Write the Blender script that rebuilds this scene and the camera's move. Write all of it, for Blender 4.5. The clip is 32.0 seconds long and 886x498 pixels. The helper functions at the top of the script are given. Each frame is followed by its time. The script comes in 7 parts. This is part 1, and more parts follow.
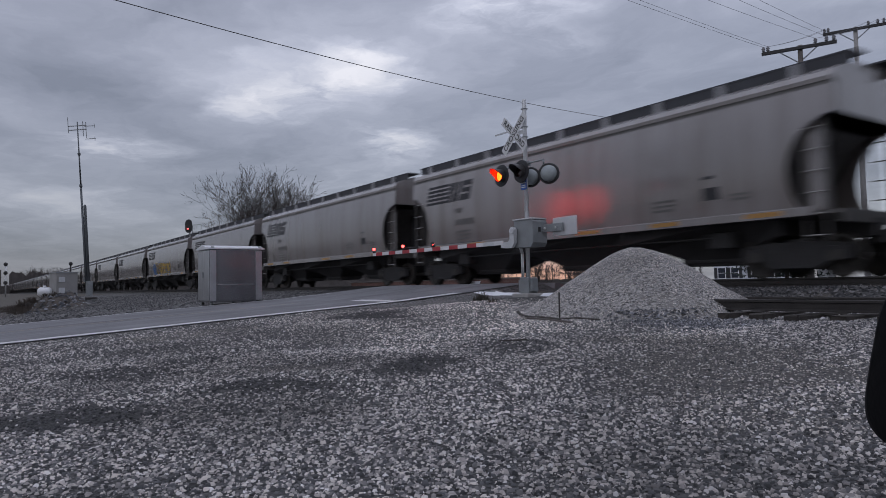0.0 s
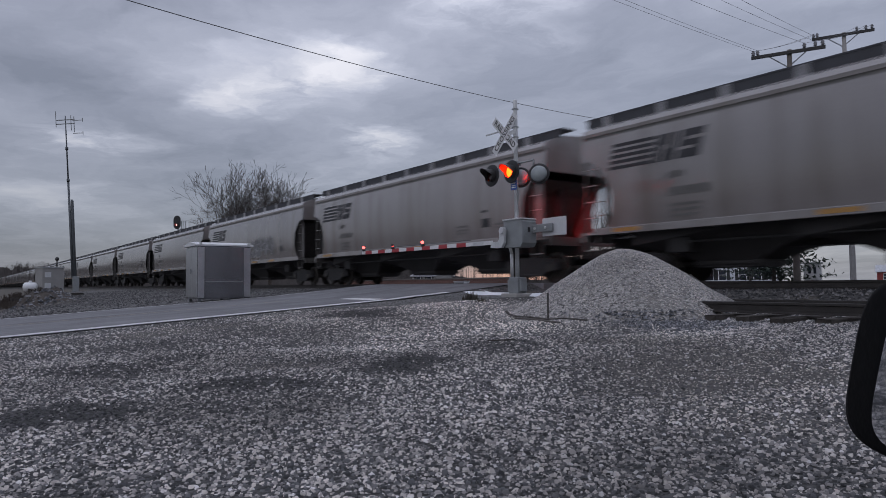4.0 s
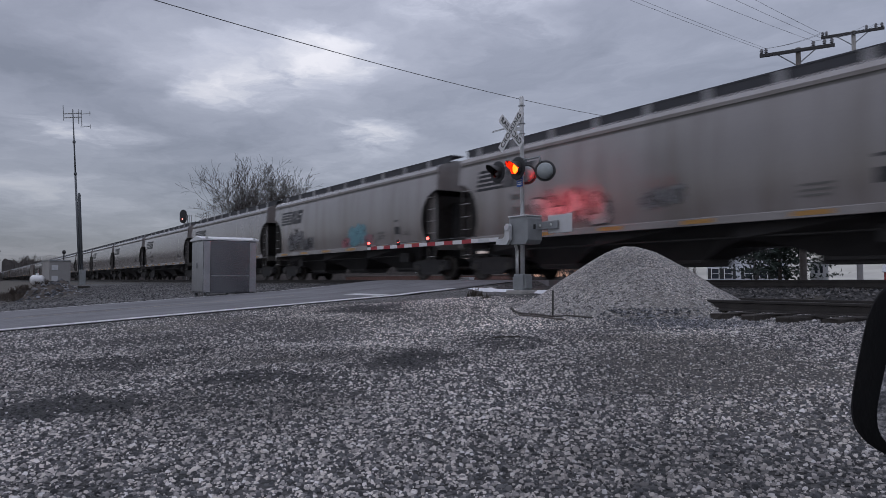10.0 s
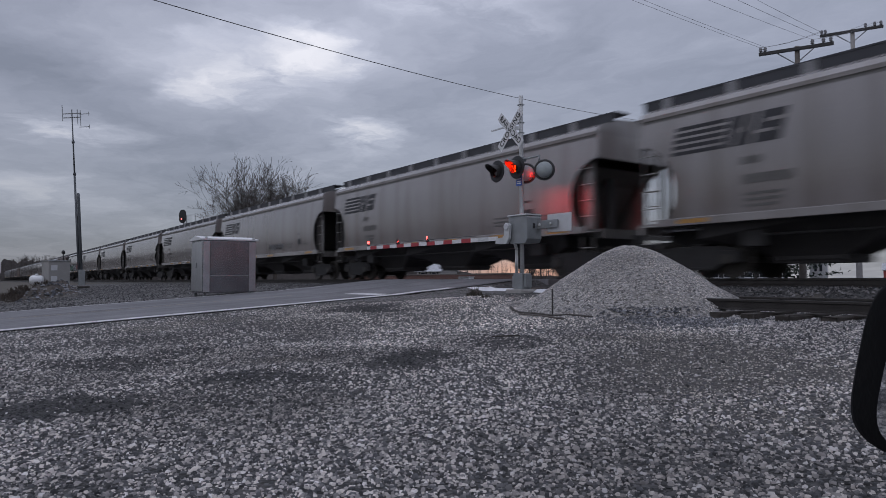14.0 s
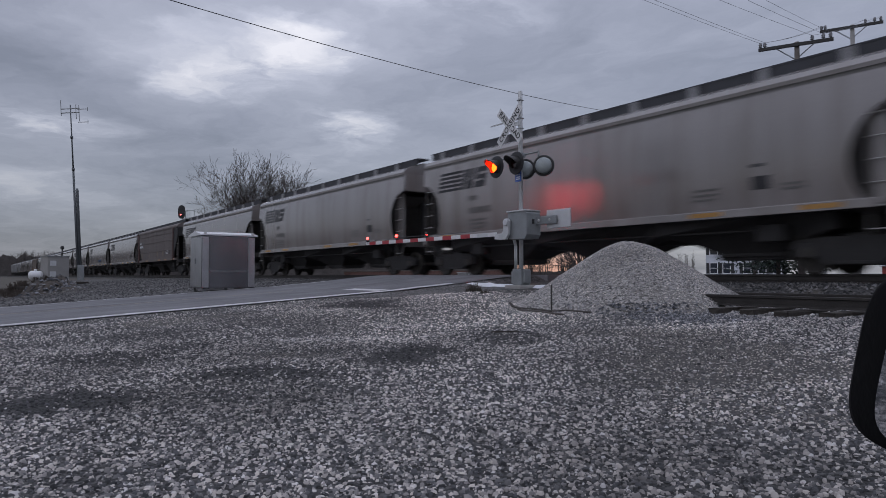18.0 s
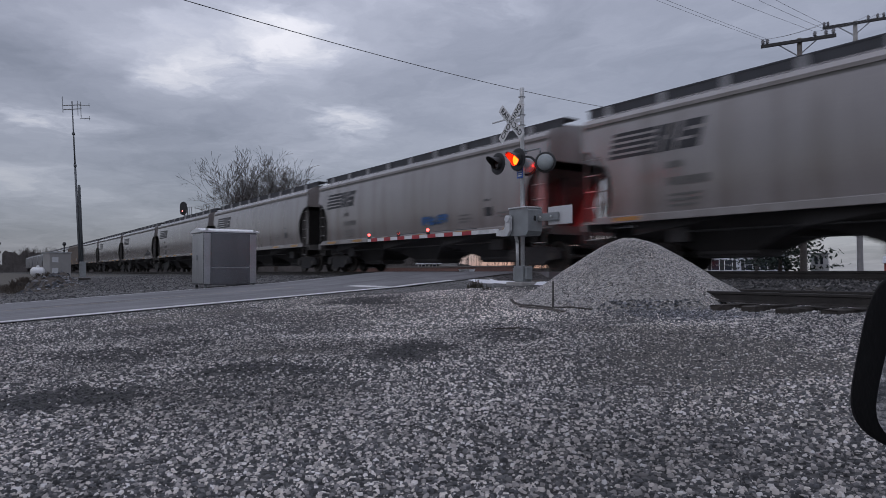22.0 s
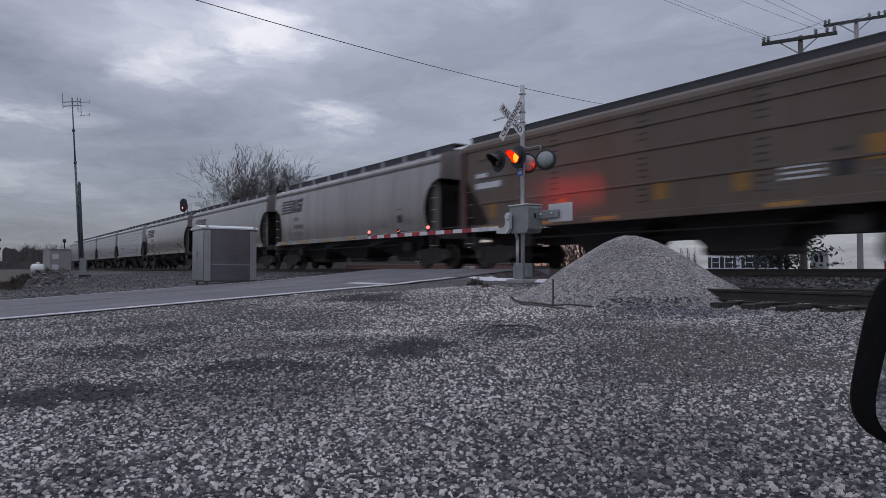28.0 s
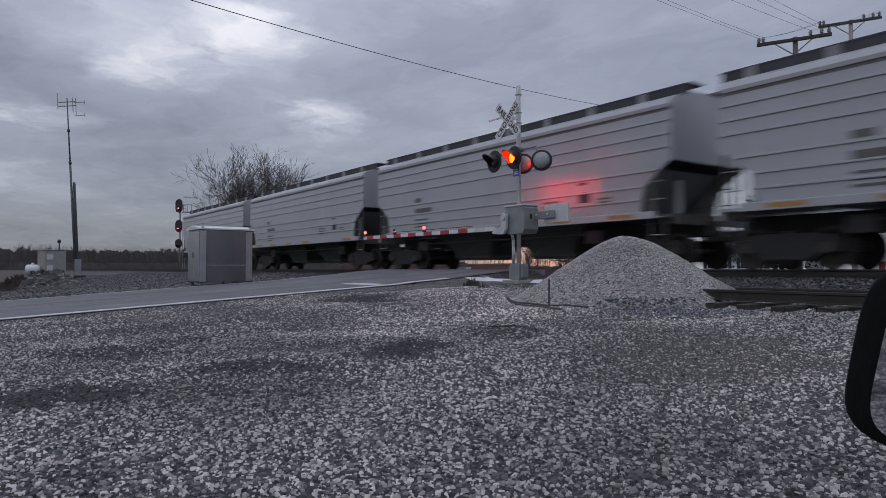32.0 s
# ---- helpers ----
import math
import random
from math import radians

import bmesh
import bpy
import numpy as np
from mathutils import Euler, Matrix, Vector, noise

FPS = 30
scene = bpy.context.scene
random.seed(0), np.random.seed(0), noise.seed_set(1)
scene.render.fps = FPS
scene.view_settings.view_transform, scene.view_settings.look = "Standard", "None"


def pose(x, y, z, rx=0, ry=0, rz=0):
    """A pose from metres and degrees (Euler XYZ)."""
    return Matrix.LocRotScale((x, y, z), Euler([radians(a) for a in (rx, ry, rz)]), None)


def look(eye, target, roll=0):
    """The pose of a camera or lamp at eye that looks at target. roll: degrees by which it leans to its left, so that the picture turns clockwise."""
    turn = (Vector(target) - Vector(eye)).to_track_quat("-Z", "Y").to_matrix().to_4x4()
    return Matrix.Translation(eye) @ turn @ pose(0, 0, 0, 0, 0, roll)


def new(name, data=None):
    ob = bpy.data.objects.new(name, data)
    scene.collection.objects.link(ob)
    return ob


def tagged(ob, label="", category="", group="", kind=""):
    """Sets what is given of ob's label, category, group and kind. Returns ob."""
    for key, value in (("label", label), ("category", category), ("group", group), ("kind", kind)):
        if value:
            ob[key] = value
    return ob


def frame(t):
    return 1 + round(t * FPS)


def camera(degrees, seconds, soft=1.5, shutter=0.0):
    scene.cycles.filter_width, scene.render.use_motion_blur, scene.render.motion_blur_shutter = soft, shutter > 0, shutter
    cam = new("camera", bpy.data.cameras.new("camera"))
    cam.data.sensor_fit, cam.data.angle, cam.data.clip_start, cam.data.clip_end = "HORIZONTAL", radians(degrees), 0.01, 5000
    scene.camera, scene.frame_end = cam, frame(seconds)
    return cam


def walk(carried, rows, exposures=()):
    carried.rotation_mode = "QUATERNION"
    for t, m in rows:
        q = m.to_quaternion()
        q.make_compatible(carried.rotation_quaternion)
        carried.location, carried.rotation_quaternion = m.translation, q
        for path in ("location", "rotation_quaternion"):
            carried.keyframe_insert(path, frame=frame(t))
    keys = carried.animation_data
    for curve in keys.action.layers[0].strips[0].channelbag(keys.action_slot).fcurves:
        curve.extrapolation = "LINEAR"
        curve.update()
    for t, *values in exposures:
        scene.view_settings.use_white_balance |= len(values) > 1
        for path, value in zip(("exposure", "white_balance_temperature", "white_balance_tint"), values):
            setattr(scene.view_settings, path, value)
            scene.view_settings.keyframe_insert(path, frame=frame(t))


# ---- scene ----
LENS = 65.88
EYE = (0.0, 0.0, 1.25)
cam = camera(LENS, 32.0, soft=0.4, shutter=0.5)


def heading(turn, tilt, lean, slide=0.004):
    """The eye's pose: turn in degrees from the track's far end, tilt upwards, lean to the left; slide: metres to the right."""
    return pose(*EYE, 90 + tilt, 0, 90 - turn) @ pose(slide, 0, 0, 0, 0, lean)


walk(cam, [
    (0, heading(34.18, 2.97, -1.09, 0.0)),
    (0.5, heading(34.26, 2.97, -0.99, 0.0005)),
    (1, heading(34.36, 3.00, -0.94, 0.001)),
    (1.5, heading(34.58, 3.02, -0.92, 0.002)),
    (2, heading(34.87, 3.02, -0.89, 0.003)),
    (2.5, heading(35.09, 3.02, -0.81, 0.0035)),
    (3, heading(35.15, 2.98, -0.70)),
    (3.5, heading(35.09, 2.91, -0.55)),
    (5.5, heading(34.98, 2.88, -0.44)),
    (6, heading(34.91, 2.83, -0.31)),
    (6.5, heading(34.84, 2.78, -0.17)),
    (7, heading(34.78, 2.77, -0.14)),
    (7.5, heading(34.76, 2.79, -0.19)),
    (8, heading(34.74, 2.74, -0.20)),
    (8.5, heading(34.71, 2.70, -0.16)),
    (9, heading(34.63, 2.63, -0.11)),
    (9.5, heading(34.60, 2.58, -0.01)),
    (10, heading(34.60, 2.58, -0.01)),
    (10.5, heading(34.63, 2.61, -0.09)),
    (11, heading(34.66, 2.62, -0.09)),
    (11.5, heading(34.63, 2.63, -0.12)),
    (12, heading(34.58, 2.61, -0.08)),
    (12.5, heading(34.56, 2.57, -0.05)),
    (13, heading(34.58, 2.56, -0.11)),
    (13.5, heading(34.61, 2.55, -0.13)),
    (14, heading(34.64, 2.52, -0.15)),
    (14.5, heading(34.61, 2.46, -0.16)),
    (16.5, heading(34.66, 2.26, -0.17)),
    (17, heading(34.72, 2.23, -0.22)),
    (17.5, heading(34.74, 2.20, -0.18)),
    (18, heading(34.71, 2.16, -0.11)),
    (18.5, heading(34.69, 2.14, -0.10)),
    (19, heading(34.70, 2.09, -0.16)),
    (19.5, heading(34.72, 2.09, -0.22)),
    (20, heading(34.75, 2.05, -0.18)),
    (20.5, heading(34.74, 2.02, -0.19)),
    (21, heading(34.64, 1.98, -0.11)),
    (21.5, heading(34.60, 1.94, -0.03)),
    (22, heading(34.58, 1.88, -0.07)),
    (22.5, heading(34.58, 1.85, -0.07)),
    (23, heading(34.57, 1.82, -0.11)),
    (23.5, heading(34.51, 1.80, -0.09)),
    (24, heading(34.47, 1.75, -0.05)),
    (24.5, heading(34.45, 1.74, -0.05)),
    (25, heading(34.48, 1.74, -0.09)),
    (25.5, heading(34.53, 1.74, -0.13)),
    (27.5, heading(34.54, 1.65, 0.03)),
    (28, heading(34.57, 1.65, 0.02)),
    (28.5, heading(34.67, 1.65, 0.01)),
    (29, heading(34.75, 1.65, -0.01)),
    (29.5, heading(34.77, 1.65, -0.03)),
    (30, heading(34.75, 1.65, -0.01)),
    (30.5, heading(34.71, 1.63, 0.08)),
    (31, heading(34.73, 1.65, 0.13)),
    (31.5, heading(34.81, 1.68, 0.06)),
    (32, heading(34.90, 1.70, -0.00)),
], exposures=[(0, 0.42), (32, 0.42)])

# ---- world and sun ----
world = bpy.data.worlds.new("overcast_sky")
scene.world = world
world.use_nodes = True
wn, wl = world.node_tree.nodes, world.node_tree.links
sky = wn.new("ShaderNodeTexSky")
sky.sky_type, sky.sun_disc = "NISHITA", False
sky.sun_elevation, sky.sun_rotation = radians(32), radians(155)
sky.air_density, sky.dust_density = 1.0, 1.0
wn["Background"].inputs["Strength"].default_value = 0.10
wl.new(sky.outputs["Color"], wn["Background"].inputs["Color"])

sun_data = bpy.data.lights.new("sun", "SUN")
sun_data.energy, sun_data.angle, sun_data.color = 0.7, radians(25), (1.0, 0.95, 0.9)
sun = new("sun", sun_data)
sun.matrix_world = look((0, 0, 0), (-0.36, 0.77, -0.53))

# ---- plan ----
RAIL = 1.25                      # top of the main line's rails
TRACK = 15.8                     # centre of the main line
SIDE = 14.2                      # near side of the cars
STUB = 10.95                     # centre of the stub track
ROAD_L, ROAD_R = -24.4, -15.5    # the road's edges
SPEED = 19.87


def smooth(a, b, x):
    k = min(1.0, max(0.0, (x - a) / (b - a)))
    return k * k * (3 - 2 * k)


def road_z(y):
    if y < 0:
        return 0.25 + 0.063 * y * smooth(-14, 0, y)
    if y < 10:
        return 0.25 + 0.063 * y
    if y < TRACK:
        return 0.88 + (RAIL - 0.88) * smooth(9.2, 14.4, y) if y > 10 else 0
    return RAIL - 0.3 * smooth(18, 40, y)


def ground_z(x, y):
    slope = 0.045 + 0.018 * smooth(-8.5, -13, x)
    z = 0.2 + slope * max(y, -6)
    if y > 11.6:
        z = 0.2 + slope * 11.6
        z += (RAIL - 0.21 - z) * smooth(11.9, 13.9, y)
    if y > 17.6:
        z = RAIL - 0.21 - 0.35 * smooth(17.6, 20.5, y)
    on_road = smooth(ROAD_L - 0.7, ROAD_L, x) * smooth(ROAD_R + 0.7, ROAD_R, x)
    under = 0.015 + 0.045 * smooth(ROAD_R, ROAD_R - 0.6, x) * smooth(ROAD_L, ROAD_L + 0.6, x)
    z += (road_z(y) - under - z) * on_road
    far = smooth(60, 200, math.hypot(x, y))
    near = 1 - smooth(25, 60, math.hypot(x, y))
    z += near * (1 - on_road) * 0.035 * noise.noise((x * 0.55, y * 0.55, 3.1))
    if x < -27 and y < 6:
        z -= 0.45 * smooth(-30, -45, x) * smooth(6, 1, y)
    return z + far * (0.75 - z)


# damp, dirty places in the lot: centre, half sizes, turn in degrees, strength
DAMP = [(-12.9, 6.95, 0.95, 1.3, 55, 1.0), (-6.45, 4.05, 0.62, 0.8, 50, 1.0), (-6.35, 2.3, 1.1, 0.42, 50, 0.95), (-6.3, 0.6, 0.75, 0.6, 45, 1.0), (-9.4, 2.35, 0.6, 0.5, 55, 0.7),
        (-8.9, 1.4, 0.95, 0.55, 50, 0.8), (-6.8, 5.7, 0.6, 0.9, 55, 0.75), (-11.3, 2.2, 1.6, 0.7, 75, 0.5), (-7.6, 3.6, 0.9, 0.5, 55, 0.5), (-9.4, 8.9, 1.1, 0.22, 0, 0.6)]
# trodden tan earth with fine stones: centre, half sizes, turn
TAN = [(-3.6, 5.6, 1.3, 2.1, 55), (-5.5, 7.0, 0.95, 1.25, 55), (-7.45, 2.85, 0.5, 0.4, 55), (-13.6, 3.2, 1.6, 1.0, 80)]


def tan(x, y):
    """How much of the lot's surface is trodden earth at a place, 0 to 1."""
    v = 0.0
    for cx, cy, a, b, turn in TAN:
        c, s = math.cos(radians(turn)), math.sin(radians(turn))
        u, w = ((x - cx) * c + (y - cy) * s) / a, (-(x - cx) * s + (y - cy) * c) / b
        d = math.hypot(u, w) + 0.4 * noise.noise((x * 0.9, y * 0.9, 4.0)) + 0.25 * noise.noise((x * 3, y * 3, 1.0))
        v = max(v, smooth(1.3, 0.5, d))
    return v


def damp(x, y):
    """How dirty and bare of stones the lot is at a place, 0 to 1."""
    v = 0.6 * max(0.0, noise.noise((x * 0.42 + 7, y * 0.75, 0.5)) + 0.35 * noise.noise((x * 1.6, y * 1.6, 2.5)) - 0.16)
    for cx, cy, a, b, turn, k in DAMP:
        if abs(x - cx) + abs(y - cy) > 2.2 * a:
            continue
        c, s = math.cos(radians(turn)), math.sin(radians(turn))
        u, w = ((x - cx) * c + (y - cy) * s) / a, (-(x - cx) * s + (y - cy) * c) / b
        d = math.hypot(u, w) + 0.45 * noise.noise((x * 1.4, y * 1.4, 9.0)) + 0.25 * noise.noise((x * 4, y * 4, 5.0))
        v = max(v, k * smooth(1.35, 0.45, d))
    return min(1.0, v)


# ---- materials ----
def socket(tree, kind, **values):
    n = tree.nodes.new(kind)
    for k, v in values.items():
        n.inputs[k.replace("_", " ")].default_value = v
    return n


def mat(name, colour, rough=0.7, metal=0.0, var=0.25, scale=6.0, fine=60.0, bump=0.15, stain=None, stain_amount=0.5,
        stain_scale=(1.0, 1.0, 1.0), per_object=0.0, glow=None, power=0.0, gloss=0.5, coords="Object"):
    """A painted, metal or mineral surface: broad and fine variation, optional stains, fine relief."""
    m = bpy.data.materials.new(name)
    m.use_nodes = True
    t = m.node_tree
    bsdf = t.nodes["Principled BSDF"]
    bsdf.inputs["Roughness"].default_value = rough
    bsdf.inputs["Metallic"].default_value = metal
    bsdf.inputs["Specular IOR Level"].default_value = gloss
    tc = t.nodes.new("ShaderNodeTexCoord")
    if coords == "Object":
        out = tc.outputs["Object"]
    else:
        out = t.nodes.new("ShaderNodeNewGeometry").outputs["Position"]
    broad = socket(t, "ShaderNodeTexNoise", Scale=scale, Detail=4.0)
    small = socket(t, "ShaderNodeTexNoise", Scale=fine, Detail=3.0)
    t.links.new(out, broad.inputs["Vector"])
    t.links.new(out, small.inputs["Vector"])
    both = t.nodes.new("ShaderNodeMath")
    both.operation = "ADD"
    t.links.new(broad.outputs["Fac"], both.inputs[0])
    t.links.new(small.outputs["Fac"], both.inputs[1])
    ramp = t.nodes.new("ShaderNodeMapRange")
    ramp.inputs["From Min"].default_value, ramp.inputs["From Max"].default_value = 0.65, 1.35
    ramp.inputs["To Min"].default_value, ramp.inputs["To Max"].default_value = 1 - var, 1 + var
    t.links.new(both.outputs[0], ramp.inputs["Value"])
    tint = t.nodes.new("ShaderNodeMix")
    tint.data_type, tint.blend_type = "RGBA", "MULTIPLY"
    tint.inputs["Factor"].default_value = 1.0
    tint.inputs["A"].default_value = (*colour, 1)
    t.links.new(ramp.outputs["Result"], tint.inputs["B"])
    last = tint.outputs["Result"]
    if stain:
        mp = t.nodes.new("ShaderNodeMapping")
        mp.inputs["Scale"].default_value = stain_scale
        t.links.new(out, mp.inputs["Vector"])
        sn = socket(t, "ShaderNodeTexNoise", Scale=1.0, Detail=6.0, Roughness=0.65)
        t.links.new(mp.outputs["Vector"], sn.inputs["Vector"])
        sr = t.nodes.new("ShaderNodeMapRange")
        sr.inputs["From Min"].default_value, sr.inputs["From Max"].default_value = 0.45, 0.72
        sr.inputs["To Max"].default_value = stain_amount
        t.links.new(sn.outputs["Fac"], sr.inputs["Value"])
        mix = t.nodes.new("ShaderNodeMix")
        mix.data_type = "RGBA"
        mix.inputs["B"].default_value = (*stain, 1)
        t.links.new(sr.outputs["Result"], mix.inputs["Factor"])
        t.links.new(last, mix.inputs["A"])
        last = mix.outputs["Result"]
    if per_object:
        info = t.nodes.new("ShaderNodeObjectInfo")
        pr = t.nodes.new("ShaderNodeMapRange")
        pr.inputs["To Min"].default_value, pr.inputs["To Max"].default_value = 1 - per_object, 1 + per_object
        t.links.new(info.outputs["Random"], pr.inputs["Value"])
        mix = t.nodes.new("ShaderNodeMix")
        mix.data_type, mix.blend_type = "RGBA", "MULTIPLY"
        mix.inputs["Factor"].default_value = 1.0
        t.links.new(last, mix.inputs["A"])
        t.links.new(pr.outputs["Result"], mix.inputs["B"])
        last = mix.outputs["Result"]
    t.links.new(last, bsdf.inputs["Base Color"])
    if bump:
        b = socket(t, "ShaderNodeBump", Strength=bump, Distance=0.01)
        t.links.new(small.outputs["Fac"], b.inputs["Height"])
        t.links.new(b.outputs["Normal"], bsdf.inputs["Normal"])
    if glow:
        bsdf.inputs["Emission Color"].default_value = (*glow, 1)
        bsdf.inputs["Emission Strength"].default_value = power
    return m


def gravel_mat(name, stones, dirt, cell=26.0, dirt_amount=0.55, patch=0.35, warm=(0.2, 0.17, 0.13), damp=False):
    """Crushed stone: cells of differing grey with relief, dark damp dirt in broad patches."""
    m = bpy.data.materials.new(name)
    m.use_nodes = True
    t = m.node_tree
    bsdf = t.nodes["Principled BSDF"]
    bsdf.inputs["Roughness"].default_value = 0.85
    pos = t.nodes.new("ShaderNodeNewGeometry").outputs["Position"]
    v = socket(t, "ShaderNodeTexVoronoi", Scale=cell)
    t.links.new(pos, v.inputs["Vector"])
    grey = t.nodes.new("ShaderNodeSeparateColor")
    t.links.new(v.outputs["Color"], grey.inputs["Color"])
    ramp = t.nodes.new("ShaderNodeValToRGB")
    ramp.color_ramp.elements[0].color = (*[c * 0.12 for c in stones], 1)
    ramp.color_ramp.elements[1].color = (*[min(1, c * 1.9) for c in stones], 1)
    mid = ramp.color_ramp.elements.new(0.6)
    mid.color = (*stones, 1)
    t.links.new(grey.outputs[0], ramp.inputs["Fac"])
    big = socket(t, "ShaderNodeTexNoise", Scale=patch, Detail=5.0, Roughness=0.6)
    mp = t.nodes.new("ShaderNodeMapping")
    mp.inputs["Rotation"].default_value = (0, 0, radians(35))
    mp.inputs["Scale"].default_value = (0.55, 1.5, 1.0)
    t.links.new(pos, mp.inputs["Vector"])
    t.links.new(mp.outputs["Vector"], big.inputs["Vector"])
    amount = t.nodes.new("ShaderNodeMapRange")
    amount.inputs["From Min"].default_value, amount.inputs["From Max"].default_value = 0.5, 0.66
    amount.inputs["To Max"].default_value = dirt_amount
    t.links.new(big.outputs["Fac"], amount.inputs["Value"])
    # this level holds damp dirt and the painted shade between loose stones
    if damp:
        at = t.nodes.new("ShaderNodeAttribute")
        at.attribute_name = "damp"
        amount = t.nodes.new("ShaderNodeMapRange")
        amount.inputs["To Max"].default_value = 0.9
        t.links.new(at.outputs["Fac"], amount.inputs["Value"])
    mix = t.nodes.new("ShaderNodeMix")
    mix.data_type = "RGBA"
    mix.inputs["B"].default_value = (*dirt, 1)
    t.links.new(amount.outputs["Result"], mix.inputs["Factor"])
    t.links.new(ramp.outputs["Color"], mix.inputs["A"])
    wn2 = socket(t, "ShaderNodeTexNoise", Scale=0.8, Detail=4.0)
    t.links.new(pos, wn2.inputs["Vector"])
    wr = t.nodes.new("ShaderNodeMapRange")
    wr.inputs["From Min"].default_value, wr.inputs["From Max"].default_value = 0.55, 0.75
    wr.inputs["To Max"].default_value = 0.5
    t.links.new(wn2.outputs["Fac"], wr.inputs["Value"])
    if damp:
        at = t.nodes.new("ShaderNodeAttribute")
        at.attribute_name = "tan"
        wr = t.nodes.new("ShaderNodeMapRange")
        wr.inputs["To Max"].default_value = 0.75
        t.links.new(at.outputs["Fac"], wr.inputs["Value"])
    mix2 = t.nodes.new("ShaderNodeMix")
    mix2.data_type = "RGBA"
    mix2.inputs["B"].default_value = (*warm, 1)
    t.links.new(wr.outputs["Result"], mix2.inputs["Factor"])
    t.links.new(mix.outputs["Result"], mix2.inputs["A"])
    t.links.new(mix2.outputs["Result"], bsdf.inputs["Base Color"])
    b = socket(t, "ShaderNodeBump", Strength=0.9, Distance=0.02)
    b.invert = True
    t.links.new(v.outputs["Distance"], b.inputs["Height"])
    t.links.new(b.outputs["Normal"], bsdf.inputs["Normal"])
    return m


def stone_mat(name, colour, contrast=1.0):
    """Loose stones: each one its own grey."""
    m = bpy.data.materials.new(name)
    m.use_nodes = True
    t = m.node_tree
    bsdf = t.nodes["Principled BSDF"]
    bsdf.inputs["Roughness"].default_value = 0.8
    g = t.nodes.new("ShaderNodeNewGeometry")
    ramp = t.nodes.new("ShaderNodeValToRGB")
    for place, k, tone in ((0.0, 0.08, (0.93, 1.0, 1.08)), (0.34, 0.34, (0.95, 1, 1.07)), (0.68, 1.15, (1.04, 1, 0.96)), (0.9, 2.0, (1.05, 1, 0.93))):
        e = ramp.color_ramp.elements[0] if place == 0 else ramp.color_ramp.elements.new(place)
        e.position, e.color = place, (*[min(1, c * (1 + (k - 1) * contrast) * w) for c, w in zip(colour, tone)], 1)
    ramp.color_ramp.elements[-1].color = (*[min(1, c * (1 + 1.2 * contrast)) for c in colour], 1)
    t.links.new(g.outputs["Random Per Island"], ramp.inputs["Fac"])
    n = socket(t, "ShaderNodeTexNoise", Scale=0.5, Detail=4.0)
    t.links.new(g.outputs["Position"], n.inputs["Vector"])
    r = t.nodes.new("ShaderNodeMapRange")
    r.inputs["From Min"].default_value, r.inputs["From Max"].default_value = 0.35, 0.65
    r.inputs["To Min"].default_value, r.inputs["To Max"].default_value = 0.6, 1.25
    t.links.new(n.outputs["Fac"], r.inputs["Value"])
    mix = t.nodes.new("ShaderNodeMix")
    mix.data_type, mix.blend_type = "RGBA", "MULTIPLY"
    mix.inputs["Factor"].default_value = 1.0
    t.links.new(ramp.outputs["Color"], mix.inputs["A"])
    t.links.new(r.outputs["Result"], mix.inputs["B"])
    t.links.new(mix.outputs["Result"], bsdf.inputs["Base Color"])
    return m


